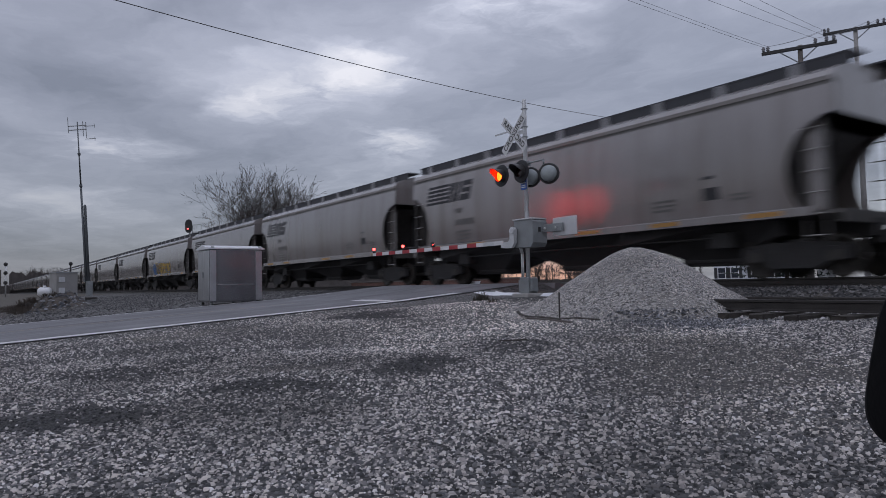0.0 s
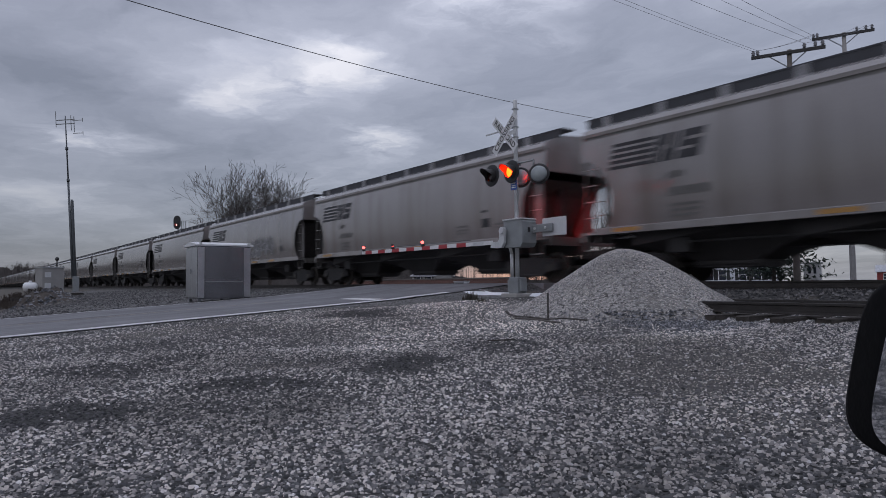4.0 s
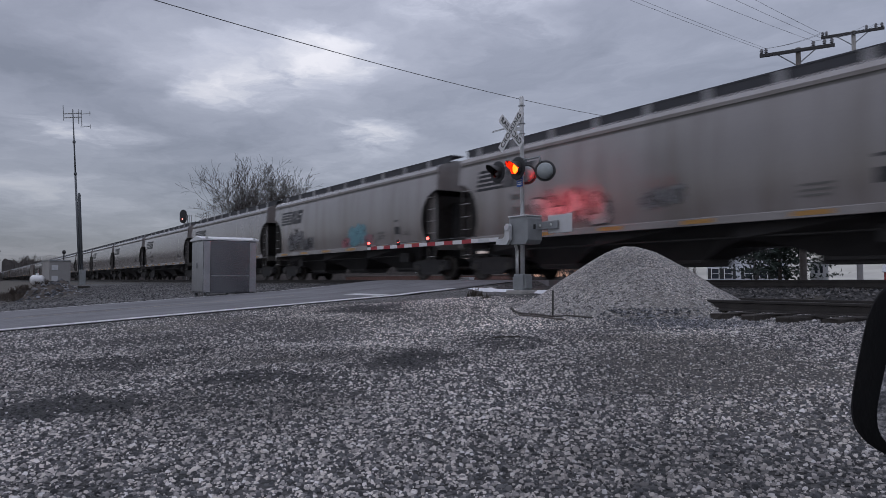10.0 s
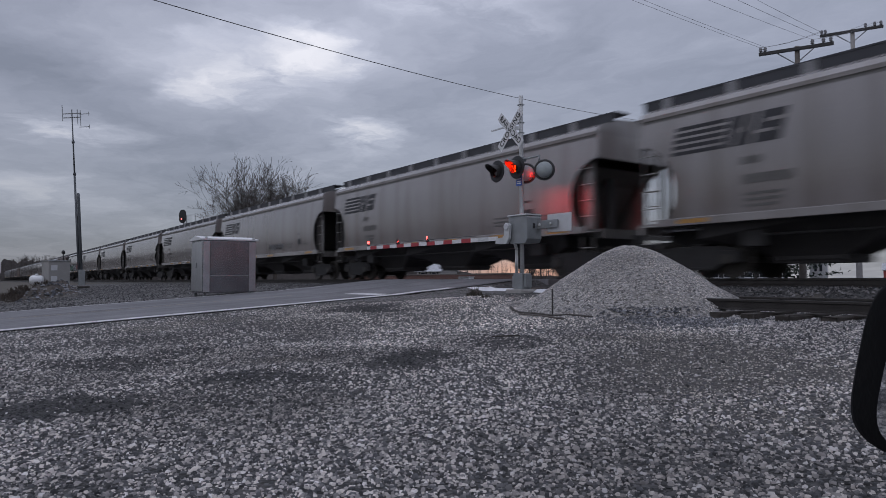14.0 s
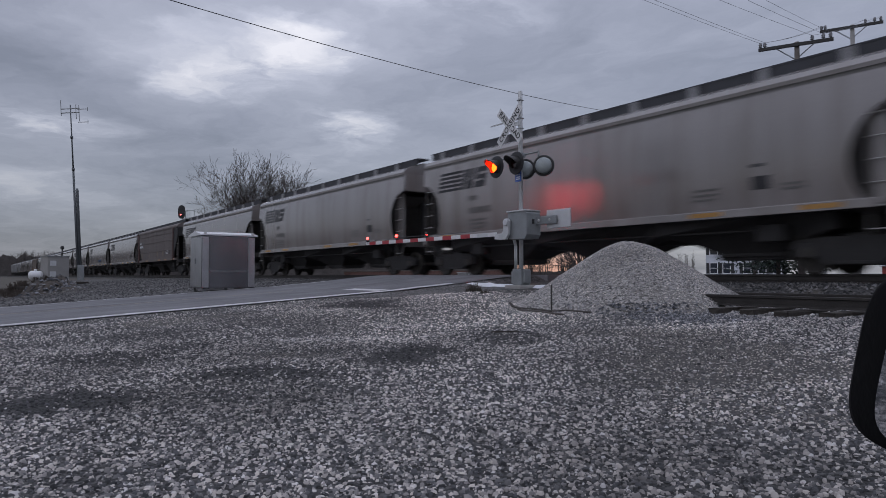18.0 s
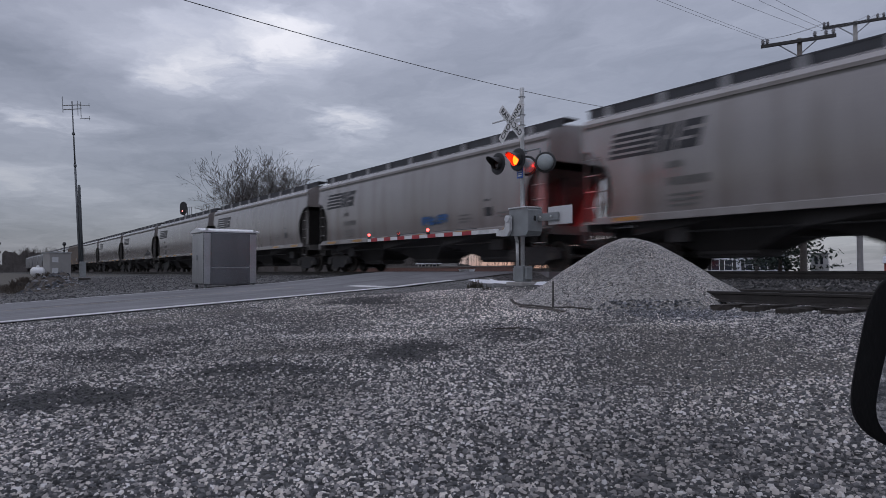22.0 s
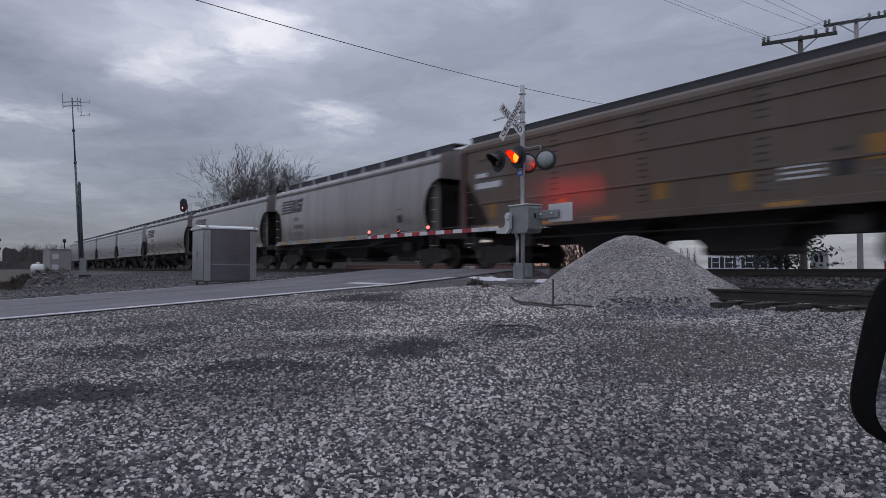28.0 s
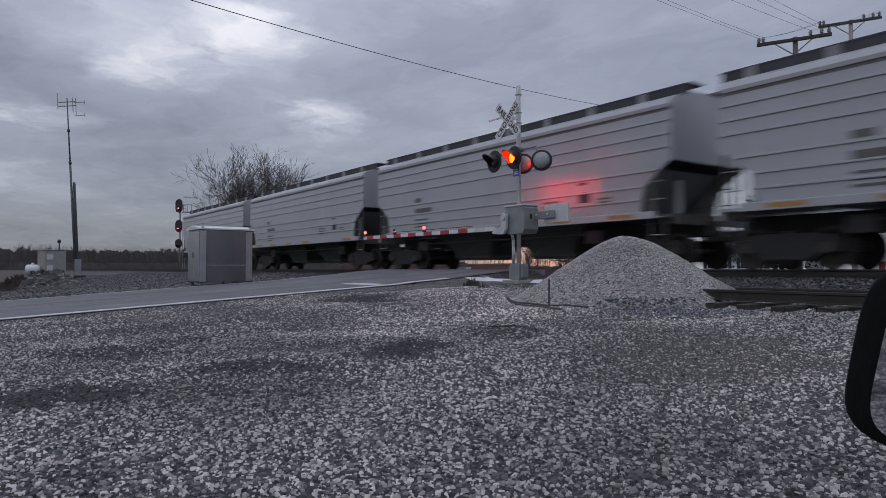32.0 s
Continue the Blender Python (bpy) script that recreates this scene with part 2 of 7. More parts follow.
def cloud_mat():
    """Broken stratus on the cloud deck: grey cloud with thinner, brighter places; an overcast sky's rise towards the zenith."""
    m = bpy.data.materials.new("cloud")
    m.use_nodes = True
    t = m.node_tree
    t.nodes.remove(t.nodes["Principled BSDF"])

    def math_node(kind, a, b):
        n = t.nodes.new("ShaderNodeMath")
        n.operation = kind
        for k, v in enumerate((a, b)):
            if hasattr(v, "links"):
                t.links.new(v, n.inputs[k])
            else:
                n.inputs[k].default_value = v
        return n.outputs[0]

    def ranged(value, a, b, c, d, soft=False):
        n = t.nodes.new("ShaderNodeMapRange")
        n.interpolation_type = "SMOOTHSTEP" if soft else "LINEAR"
        for k, v in zip(("From Min", "From Max", "To Min", "To Max"), (a, b, c, d)):
            n.inputs[k].default_value = v
        t.links.new(value, n.inputs["Value"])
        return n.outputs["Result"]

    def mapped(vector, size, place=(0, 0, 0), turn=0.0, kind="POINT"):
        n = t.nodes.new("ShaderNodeMapping")
        n.vector_type = kind
        n.inputs["Location"].default_value, n.inputs["Scale"].default_value = place, size
        n.inputs["Rotation"].default_value = (0, 0, turn)
        t.links.new(vector, n.inputs["Vector"])
        return n.outputs["Vector"]

    tc = t.nodes.new("ShaderNodeTexCoord")
    flat = mapped(tc.outputs["Object"], (1 / DECK, 1 / DECK, 0))
    # the deck's places, drawn about by the wind
    swirl = socket(t, "ShaderNodeTexNoise", Scale=1.5, Detail=6.0, Roughness=0.56)
    t.links.new(flat, swirl.inputs["Vector"])
    pull = t.nodes.new("ShaderNodeVectorMath")
    pull.operation = "MULTIPLY_ADD"
    pull.inputs[1].default_value, pull.inputs[2].default_value = (0.9, 0.9, 0.0), (-0.45, -0.45, 0.0)
    t.links.new(swirl.outputs["Color"], pull.inputs[0])
    drawn = t.nodes.new("ShaderNodeVectorMath")
    drawn.operation = "ADD"
    t.links.new(flat, drawn.inputs[0])
    t.links.new(pull.outputs[0], drawn.inputs[1])
    big = socket(t, "ShaderNodeTexNoise", Scale=1.0, Detail=7.0, Roughness=0.6)
    t.links.new(mapped(drawn.outputs[0], (0.42, 0.75, 1.0), (3.7, 1.3, 0.0), radians(20)), big.inputs["Vector"])
    cover = ranged(big.outputs["Fac"], 0.3, 0.7, 0.38, 0.58)
    # thinner and thicker places, torn by the finer billows
    torn = socket(t, "ShaderNodeTexNoise", Scale=3.2, Detail=6.0, Roughness=0.58)
    t.links.new(drawn.outputs[0], torn.inputs["Vector"])
    torn = ranged(torn.outputs["Fac"], 0.34, 0.66, 0.1, 1.5)
    for az, el, wide, high, amount in CLOUDS:
        r, lift = 1 / math.tan(radians(el)), 1.0
        for k in range(12):
            lift = 1 - (r * lift / 13) ** 2
        r *= lift
        depth = radians(high) / math.sin(radians(el)) ** 2
        place = (-math.cos(radians(az)) * r, math.sin(radians(az)) * r, 0)
        near = mapped(drawn.outputs[0], (depth, radians(wide) * r, 1), place, math.pi - radians(az), "TEXTURE")
        off = t.nodes.new("ShaderNodeVectorMath")
        off.operation = "LENGTH"
        t.links.new(near, off.inputs[0])
        there = ranged(off.outputs["Value"], 0.1, 1.7, amount, 0.0, True)
        cover = math_node("ADD", cover, math_node("MULTIPLY", there, torn) if amount > 0.1 else there)
    fine = socket(t, "ShaderNodeTexNoise", Scale=4.0, Detail=6.0, Roughness=0.58)
    t.links.new(mapped(drawn.outputs[0], (0.55, 0.9, 1.0), (0, 0, 0), radians(35)), fine.inputs["Vector"])
    cover = math_node("ADD", cover, ranged(fine.outputs["Fac"], 0.3, 0.7, -0.022, 0.022))
    ramp = t.nodes.new("ShaderNodeValToRGB")
    stops = ((0.34, (0.142, 0.152, 0.192)), (0.43, (0.196, 0.207, 0.258)), (0.51, (0.252, 0.264, 0.322)), (0.57, (0.318, 0.33, 0.394)), (0.64, (0.405, 0.412, 0.466)), (0.76, (0.53, 0.525, 0.565)))
    for i, (p, c) in enumerate(stops):
        e = ramp.color_ramp.elements[i] if i < 2 else ramp.color_ramp.elements.new(p)
        e.position, e.color = p, (*c, 1)
    t.links.new(cover, ramp.inputs["Fac"])
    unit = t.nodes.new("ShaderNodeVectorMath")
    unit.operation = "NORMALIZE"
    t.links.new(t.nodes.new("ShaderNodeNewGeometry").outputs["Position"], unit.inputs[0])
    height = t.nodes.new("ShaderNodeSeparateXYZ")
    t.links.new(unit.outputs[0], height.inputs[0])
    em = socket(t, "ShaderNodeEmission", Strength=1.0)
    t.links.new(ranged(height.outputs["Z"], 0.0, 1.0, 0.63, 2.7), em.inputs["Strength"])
    # the last warm light under the cloud's edge beyond the line
    low = ranged(height.outputs["Z"], 0.055, 0.012, 0.0, 0.9)
    side = math_node("MULTIPLY", ranged(height.outputs["Y"], 0.56, 0.65, 0.0, 1.0), ranged(height.outputs["Y"], 0.8, 0.735, 0.0, 1.0))
    warm = t.nodes.new("ShaderNodeMix")
    warm.data_type = "RGBA"
    warm.inputs["B"].default_value = (0.85, 0.46, 0.34, 1)
    t.links.new(math_node("MULTIPLY", low, side), warm.inputs["Factor"])
    t.links.new(ramp.outputs["Color"], warm.inputs["A"])
    t.links.new(warm.outputs["Result"], em.inputs["Color"])
    clear = t.nodes.new("ShaderNodeBsdfTransparent")
    mix = t.nodes.new("ShaderNodeMixShader")
    mix.inputs["Fac"].default_value = 0.9
    t.links.new(clear.outputs[0], mix.inputs[1])
    t.links.new(em.outputs[0], mix.inputs[2])
    t.links.new(mix.outputs[0], t.nodes["Material Output"].inputs["Surface"])
    return m


DECK = 340.0                     # height of the cloud deck
# thin (+) and thick (-) places in the cloud: bearing from the line, elevation, half width and height in degrees, amount
CLOUDS = [(21.5, 15.2, 5.0, 1.6, 0.13), (27.8, 17.4, 3.8, 1.6, 0.13), (25.0, 16.0, 9.0, 2.4, 0.05), (31.0, 11.6, 3.0, 1.0, 0.16), (42.0, 21.5, 6.0, 2.2, 0.14), (7.5, 11.0, 3.5, 0.8, 0.13),
          (3.5, 6.8, 9.0, 1.0, 0.08), (7.0, 15.5, 8.0, 2.2, -0.13), (16.0, 11.6, 7.0, 1.4, -0.09), (46.0, 13.0, 9.0, 3.0, -0.04), (6.0, 4.0, 12.0, 0.9, -0.08),
          (12.0, 21.5, 9.0, 2.5, -0.07), (55.0, 17.0, 8.0, 4.0, -0.03), (60.0, 4.5, 14.0, 2.0, 0.1)]
M = {
    # the near-black second tone is damp dirt and painted shade in stone gaps
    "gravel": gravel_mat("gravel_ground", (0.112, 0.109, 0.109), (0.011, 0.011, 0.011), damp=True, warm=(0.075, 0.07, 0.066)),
    "ballast": gravel_mat("ballast_stone", (0.046, 0.045, 0.045), (0.026, 0.025, 0.024), cell=18, dirt_amount=0.5),
    "pile": gravel_mat("pile_stone", (0.28, 0.268, 0.26), (0.18, 0.17, 0.16), cell=32, dirt_amount=0.4, patch=0.8, warm=(0.24, 0.23, 0.21)),
    "stones": stone_mat("loose_stone", (0.282, 0.273, 0.274), 1.0),
    "pile_stones": stone_mat("heap_stone", (0.4, 0.38, 0.368), 0.55),
    "pale_stones": stone_mat("pale_stone", (0.4, 0.384, 0.372), 0.9),
    "tan_stones": stone_mat("earthy_fine_stone", (0.25, 0.237, 0.226), 0.95),
    "lot_stones": stone_mat("mixed_stone", (0.2, 0.195, 0.2)),
    "dark_stones": stone_mat("damp_stone", (0.05, 0.051, 0.056), 0.9),
    "blue_stones": stone_mat("blue_grey_stone", (0.115, 0.12, 0.135), 0.9),
    "ballast_stones": stone_mat("track_stone", (0.075, 0.074, 0.077)),
    "asphalt": mat("worn_asphalt", (0.158, 0.158, 0.168), 0.8, var=0.3, scale=0.8, fine=90, bump=0.3, stain=(0.072, 0.072, 0.078), stain_amount=0.75, stain_scale=(1.5, 0.25, 1), coords="Position"),
    "old_line": mat("faded_line_paint", (0.27, 0.23, 0.19), 0.75, var=0.3, scale=3, fine=50, coords="Position"),
    "line": mat("road_paint", (0.62, 0.62, 0.62), 0.7, var=0.3, scale=3, fine=50, stain=(0.2, 0.2, 0.2), stain_amount=0.7, stain_scale=(6, 2, 1), coords="Position"),
    "rail": mat("rail_steel", (0.035, 0.031, 0.029), 0.6, 0.3, var=0.35, scale=4, fine=70),
    "rail_top": mat("polished_rail_head", (0.42, 0.42, 0.43), 0.3, 0.9, var=0.15),
    "tie": mat("weathered_tie", (0.055, 0.048, 0.043), 0.9, var=0.4, scale=5, fine=50, bump=0.5, per_object=0.3),
    "car_grey": mat("weathered_grey_paint", (0.212, 0.192, 0.189), 0.26, var=0.10, scale=0.5, fine=25, bump=0.05, stain=(0.12, 0.1, 0.082), stain_amount=0.8, stain_scale=(1.6, 1.6, 0.1), per_object=0.10, gloss=1.0),
    "car_silver": mat("silver_grey_paint", (0.355, 0.365, 0.39), 0.4, var=0.08, scale=0.6, fine=25, bump=0.05, stain=(0.28, 0.28, 0.28), stain_amount=0.4, stain_scale=(1.2, 1.2, 0.2), per_object=0.05),
    "car_brown": mat("faded_brown_paint", (0.128, 0.108, 0.104), 0.6, var=0.15, scale=0.5, fine=25, bump=0.05, stain=(0.07, 0.05, 0.04), stain_amount=0.6, stain_scale=(1.0, 1.0, 0.2)),
    "car_ochre": mat("faded_ochre_paint", (0.122, 0.095, 0.077), 0.65, var=0.15, scale=0.5, fine=25, bump=0.05, stain=(0.08, 0.055, 0.035), stain_amount=0.6, stain_scale=(1.0, 1.0, 0.2)),
    "rust_post": mat("rust_red_post", (0.085, 0.045, 0.042), 0.7, var=0.3, scale=2),
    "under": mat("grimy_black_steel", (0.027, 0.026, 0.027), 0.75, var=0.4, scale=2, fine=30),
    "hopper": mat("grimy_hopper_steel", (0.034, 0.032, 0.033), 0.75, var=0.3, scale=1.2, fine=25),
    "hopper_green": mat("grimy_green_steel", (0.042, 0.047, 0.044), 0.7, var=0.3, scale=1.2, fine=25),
    "walk": mat("dark_walkway_grating", (0.045, 0.047, 0.055), 0.7, var=0.3, scale=3),
    "bracket": mat("galvanised_bracket", (0.30, 0.30, 0.31), 0.5, 0.3),
    "logo": mat("black_stencil_paint", (0.032, 0.032, 0.036), 0.55, gloss=0.4, var=0.25, scale=3),
    "letter_pale": mat("pale_stencil_paint", (0.55, 0.57, 0.6), 0.6),
    "letter_tan": mat("worn_tan_paint", (0.2, 0.155, 0.11), 0.65, var=0.3),
    # dim lettering, weld seams, and the shadow line painted below the eaves
    "letter_and_eave_shade": mat("worn_stencil_and_eave_shade", (0.12, 0.115, 0.11), 0.65, var=0.3),
    "reflector": mat("yellow_reflective_tape", (0.36, 0.19, 0.05), 0.4),
    "dull_yellow": mat("faded_yellow_patch", (0.26, 0.135, 0.03), 0.6),
    "wheel": mat("wheel_steel", (0.06, 0.055, 0.05), 0.55, 0.5, var=0.3),
    "galv": mat("galvanised_steel", (0.57, 0.58, 0.59), 0.45, 0.35, var=0.18, scale=3, fine=40),
    "mast_steel": mat("weathered_dark_mast_steel", (0.1, 0.11, 0.12), 0.6, 0.2, var=0.2, scale=2),
    "galv_dark": mat("dull_grey_casting", (0.25, 0.265, 0.275), 0.5, 0.25, var=0.2, scale=4),
    "aluminium": mat("brushed_aluminium_sheet", (0.285, 0.29, 0.312), 0.27, 1.0, var=0.1, scale=1.0, fine=6, bump=0.03, stain=(0.14, 0.14, 0.15), stain_amount=0.5, stain_scale=(2.2, 2.2, 0.6)),
    # dark ladder paint; also the shade painted onto sheets in the end recesses
    "ladder_end_shade": mat("dim_ladder_and_end_shade", (0.075, 0.07, 0.066), 0.6, var=0.3),
    "rung": mat("worn_bare_rung", (0.3, 0.29, 0.28), 0.5, 0.2),
    "aluminium_frame": mat("bright_aluminium_frame", (0.5, 0.505, 0.53), 0.32, 1.0, var=0.14, scale=2, fine=20, bump=0.03, per_object=0.12),
    "aluminium_light": mat("bare_aluminium_roof", (0.72, 0.72, 0.74), 0.35, 0.5, var=0.08),
    "white": mat("white_sign_sheeting", (0.66, 0.66, 0.67), 0.5, var=0.08),
    "panel_white": mat("dull_white_plate", (0.55, 0.56, 0.58), 0.45, 0.2, var=0.1),
    "red": mat("red_sheeting", (0.36, 0.035, 0.045), 0.45, var=0.12),
    "hood": mat("dull_black_hood", (0.04, 0.038, 0.038), 0.45, var=0.2),
    "black": mat("black_enamel", (0.018, 0.018, 0.02), 0.5, var=0.2),
    "lens_off": mat("unlit_red_lens", (0.022, 0.006, 0.006), 0.15),
    "lens_on": mat("lit_red_lens", (0.5, 0.05, 0.02), 0.3, glow=(1.0, 0.0098, 0.0006), power=46.0, var=0.05, bump=0),
    "small_lens": mat("lit_gate_lamp", (0.5, 0.05, 0.03), 0.3, glow=(1.0, 0.06, 0.055), power=5.0, var=0.05, bump=0),
    "signal_on": mat("lit_signal_lens", (0.5, 0.05, 0.05), 0.3, glow=(1.0, 0.16, 0.16), power=6.0, var=0.05, bump=0),
    "grey_disc": mat("grey_lamp_back", (0.30, 0.33, 0.34), 0.45, 0.2, var=0.15),
    "blue": mat("blue_sign_sheeting", (0.03, 0.09, 0.33), 0.5, var=0.1),
    "concrete": mat("grey_concrete", (0.33, 0.32, 0.31), 0.85, var=0.2, scale=5, fine=60, bump=0.3),
    "snow": mat("old_snow", (0.72, 0.74, 0.78), 0.6, var=0.1, scale=6, bump=0.3),
    "bark": mat("bare_bark", (0.075, 0.062, 0.055), 0.9, var=0.3, scale=3),
    "twig": mat("bare_twig", (0.05, 0.042, 0.04), 0.9, var=0.3, scale=3),
    "wood_far": mat("winter_wood", (0.08, 0.072, 0.07), 0.95, var=0.4, scale=0.3, fine=2),
    "needle": mat("dark_needles", (0.022, 0.034, 0.026), 0.9, var=0.4, scale=5),
    "lot": mat("pale_trodden_snow", (0.34, 0.34, 0.36), 0.8, var=0.25, scale=0.2, fine=4, coords="Position"),
    "earth": mat("dry_brown_earth", (0.075, 0.064, 0.056), 0.95, var=0.5, scale=2.5, fine=12, bump=0.6, stain=(0.05, 0.044, 0.04), stain_amount=0.7, stain_scale=(1.2, 1.2, 1.2)),
    "weed": mat("dead_weed", (0.062, 0.05, 0.042), 0.95, var=0.35, scale=3),
    "grass": mat("dead_grass", (0.072, 0.064, 0.052), 0.95, var=0.35, scale=3),
    "brick": mat("red_brick", (0.125, 0.068, 0.056), 0.85, var=0.25, scale=4, fine=30, bump=0.4, per_object=0.25),
    "mortar": mat("mortar", (0.25, 0.23, 0.21), 0.9, var=0.2),
    "siding": mat("white_siding", (0.48, 0.5, 0.54), 0.6, var=0.1, scale=2),
    "roof": mat("snowy_shingle", (0.42, 0.43, 0.46), 0.8, var=0.3, scale=2),
    "pane": mat("dark_window_glass", (0.03, 0.035, 0.045), 0.1, var=0.1, bump=0),
    "barn": mat("red_barn_board", (0.25, 0.05, 0.045), 0.8, var=0.2),
    "pole_wood": mat("weathered_pole_wood", (0.13, 0.115, 0.105), 0.9, var=0.3, scale=6),
    "pole_pale": mat("pale_grey_pole", (0.30, 0.29, 0.28), 0.8, var=0.2, scale=4),
    "insulator": mat("grey_porcelain", (0.22, 0.22, 0.24), 0.25),
    "wire": mat("weathered_wire", (0.05, 0.05, 0.055), 0.6),
    "tank": mat("white_tank_paint", (0.72, 0.73, 0.75), 0.4, var=0.08),
    "shelter": mat("grey_shelter_panel", (0.27, 0.265, 0.26), 0.6, var=0.12, scale=1.5),
    "plastic": mat("black_mirror_plastic", (0.004, 0.004, 0.0045), 0.8, var=0.15, gloss=0.12),
    "mirror": mat("mirror_glass", (0.75, 0.77, 0.8), 0.03, 1.0, var=0.0, bump=0),
    "car_paint": mat("dark_car_paint", (0.03, 0.032, 0.036), 0.3, var=0.05, bump=0),
}


# a worn clear gloss over the railcars' paint
for key in ("car_grey", "car_silver"):
    skin = M[key].node_tree.nodes["Principled BSDF"]
    skin.inputs["Coat Weight"].default_value, skin.inputs["Coat Roughness"].default_value = 1.0, 0.18


# ---- mesh helpers ----
def mesh_of(name, bm, material):
    me = bpy.data.meshes.new(name)
    bm.normal_update()
    bm.to_mesh(me)
    bm.free()
    for m in material if isinstance(material, (list, tuple)) else [material]:
        me.materials.append(m)
    return me


def part(name, bm, material, parent=None, label="", m=None):
    """Links a bmesh (or a mesh) as one mesh object, under a thing or part if one is given."""
    me = bm if isinstance(bm, bpy.types.Mesh) else mesh_of(name, bm, material)
    ob = new(name, me)
    if parent is not None:
        ob.parent = parent
    if m is not None:
        ob.matrix_basis = m
    return tagged(ob, label)


def thing(name, label, category, m=None, group="", kind=""):
    ob = new(name)
    ob.empty_display_size = 0.1
    if m is not None:
        ob.matrix_basis = m
    return tagged(ob, label, category, group, kind)


def bm_box(bm, x0, y0, z0, x1, y1, z1, bevel=0.0, m=None, index=0):
    vs = [bm.verts.new(p) for p in ((x0, y0, z0), (x1, y0, z0), (x1, y1, z0), (x0, y1, z0), (x0, y0, z1), (x1, y0, z1), (x1, y1, z1), (x0, y1, z1))]
    fs = [bm.faces.new([vs[i] for i in f]) for f in ((3, 2, 1, 0), (4, 5, 6, 7), (0, 1, 5, 4), (1, 2, 6, 5), (2, 3, 7, 6), (3, 0, 4, 7))]
    for f in fs:
        f.material_index = index
    if bevel:
        es = list({e for f in fs for e in f.edges})
        made = bmesh.ops.bevel(bm, geom=es, offset=bevel, segments=2, affect="EDGES", profile=0.6)
        vs = list({v for f in made["faces"] for v in f.verts} | {v for v in vs if v.is_valid})
    if m is not None:
        for v in vs:
            v.co = m @ v.co
    return bm


def box(x0, y0, z0, x1, y1, z1, bevel=0.0):
    return bm_box(bmesh.new(), x0, y0, z0, x1, y1, z1, bevel)


def bm_tube(bm, a, b, ra, rb=None, n=8, caps=True):
    """A tapered tube from a to b."""
    a, b = Vector(a), Vector(b)
    rb = ra if rb is None else rb
    way = (b - a).normalized()
    side = way.orthogonal().normalized()
    up = way.cross(side)
    rings = []
    for p, r in ((a, ra), (b, rb)):
        rings.append([bm.verts.new(p + r * (math.cos(2 * math.pi * i / n) * side + math.sin(2 * math.pi * i / n) * up)) for i in range(n)])
    for i in range(n):
        f = bm.faces.new((rings[0][i], rings[0][(i + 1) % n], rings[1][(i + 1) % n], rings[1][i]))
        f.smooth = n > 5
    if caps:
        bm.faces.new(list(reversed(rings[0])))
        bm.faces.new(rings[1])
    return bm


def bm_path(bm, points, r, n=5):
    """A round line through the points, in one piece."""
    rings = []
    for i, p in enumerate(points):
        way = (points[min(i + 1, len(points) - 1)] - points[max(i - 1, 0)]).normalized()
        s1 = way.cross(Vector((0.03, 0.05, 1))).normalized()
        s2 = way.cross(s1)
        rings.append([bm.verts.new(p + r * (math.cos(6.2832 * k / n) * s1 + math.sin(6.2832 * k / n) * s2)) for k in range(n)])
    for a, b in zip(rings, rings[1:]):
        for k in range(n):
            bm.faces.new((a[k], a[(k + 1) % n], b[(k + 1) % n], b[k]))
    bm.faces.new(rings[0][::-1])
    bm.faces.new(rings[-1])
    bmesh.ops.recalc_face_normals(bm, faces=bm.faces[:])


def tube(a, b, ra, rb=None, n=10):
    return bm_tube(bmesh.new(), a, b, ra, rb, n)


def bm_prism(bm, outline, y0, y1):
    """An outline in x and z, drawn out from y0 to y1."""
    a = [bm.verts.new((x, y0, z)) for x, z in outline]
    b = [bm.verts.new((x, y1, z)) for x, z in outline]
    n = len(outline)
    bm.faces.new(a)
    bm.faces.new(list(reversed(b)))
    for i in range(n):
        bm.faces.new((a[(i + 1) % n], a[i], b[i], b[(i + 1) % n]))
    bmesh.ops.recalc_face_normals(bm, faces=bm.faces[:])
    return bm


def prism(outline, y0, y1):
    return bm_prism(bmesh.new(), outline, y0, y1)


def lathe(profile, n=20, m=None):
    """A profile of (radius, height) turned about z."""
    bm = bmesh.new()
    rings = [[bm.verts.new((r * math.cos(2 * math.pi * i / n), r * math.sin(2 * math.pi * i / n), z)) for i in range(n)] for r, z in profile]
    for a, b in zip(rings, rings[1:]):
        for i in range(n):
            f = bm.faces.new((a[i], a[(i + 1) % n], b[(i + 1) % n], b[i]))
            f.smooth = True
    bm.faces.new(list(reversed(rings[0])))
    bm.faces.new(rings[-1])
    if m is not None:
        bmesh.ops.transform(bm, matrix=m, verts=bm.verts[:])
    return bm


def quick_mesh(name, verts, faces, material, smooth=False):
    me = bpy.data.meshes.new(name)
    me.from_pydata(verts, [], faces)
    me.materials.append(material)
    if smooth:
        me.polygons.foreach_set("use_smooth", [True] * len(me.polygons))
    me.update()
    return me


ROUND = [(math.cos(a), math.sin(a)) for a in np.arange(5) * 1.2566]
# a pointed stone, and a flat-topped one; both are sunk in the ground below their rim
POINTED = (np.array([(0, 0, 0.75), *[(c, s, -0.25) for c, s in ROUND]]), np.array([(0, i, i % 5 + 1) for i in range(1, 6)]))
BLUNT = (np.array([(c, s, -0.25) for c, s in ROUND] + [(0.62 * c, 0.62 * s, 0.62) for c, s in ROUND]),
         np.array([(i, (i + 1) % 5, 5 + (i + 1) % 5) for i in range(5)] + [(i, 5 + (i + 1) % 5, 5 + i) for i in range(5)] + [(5, 6, 7), (5, 7, 8), (5, 8, 9)]))


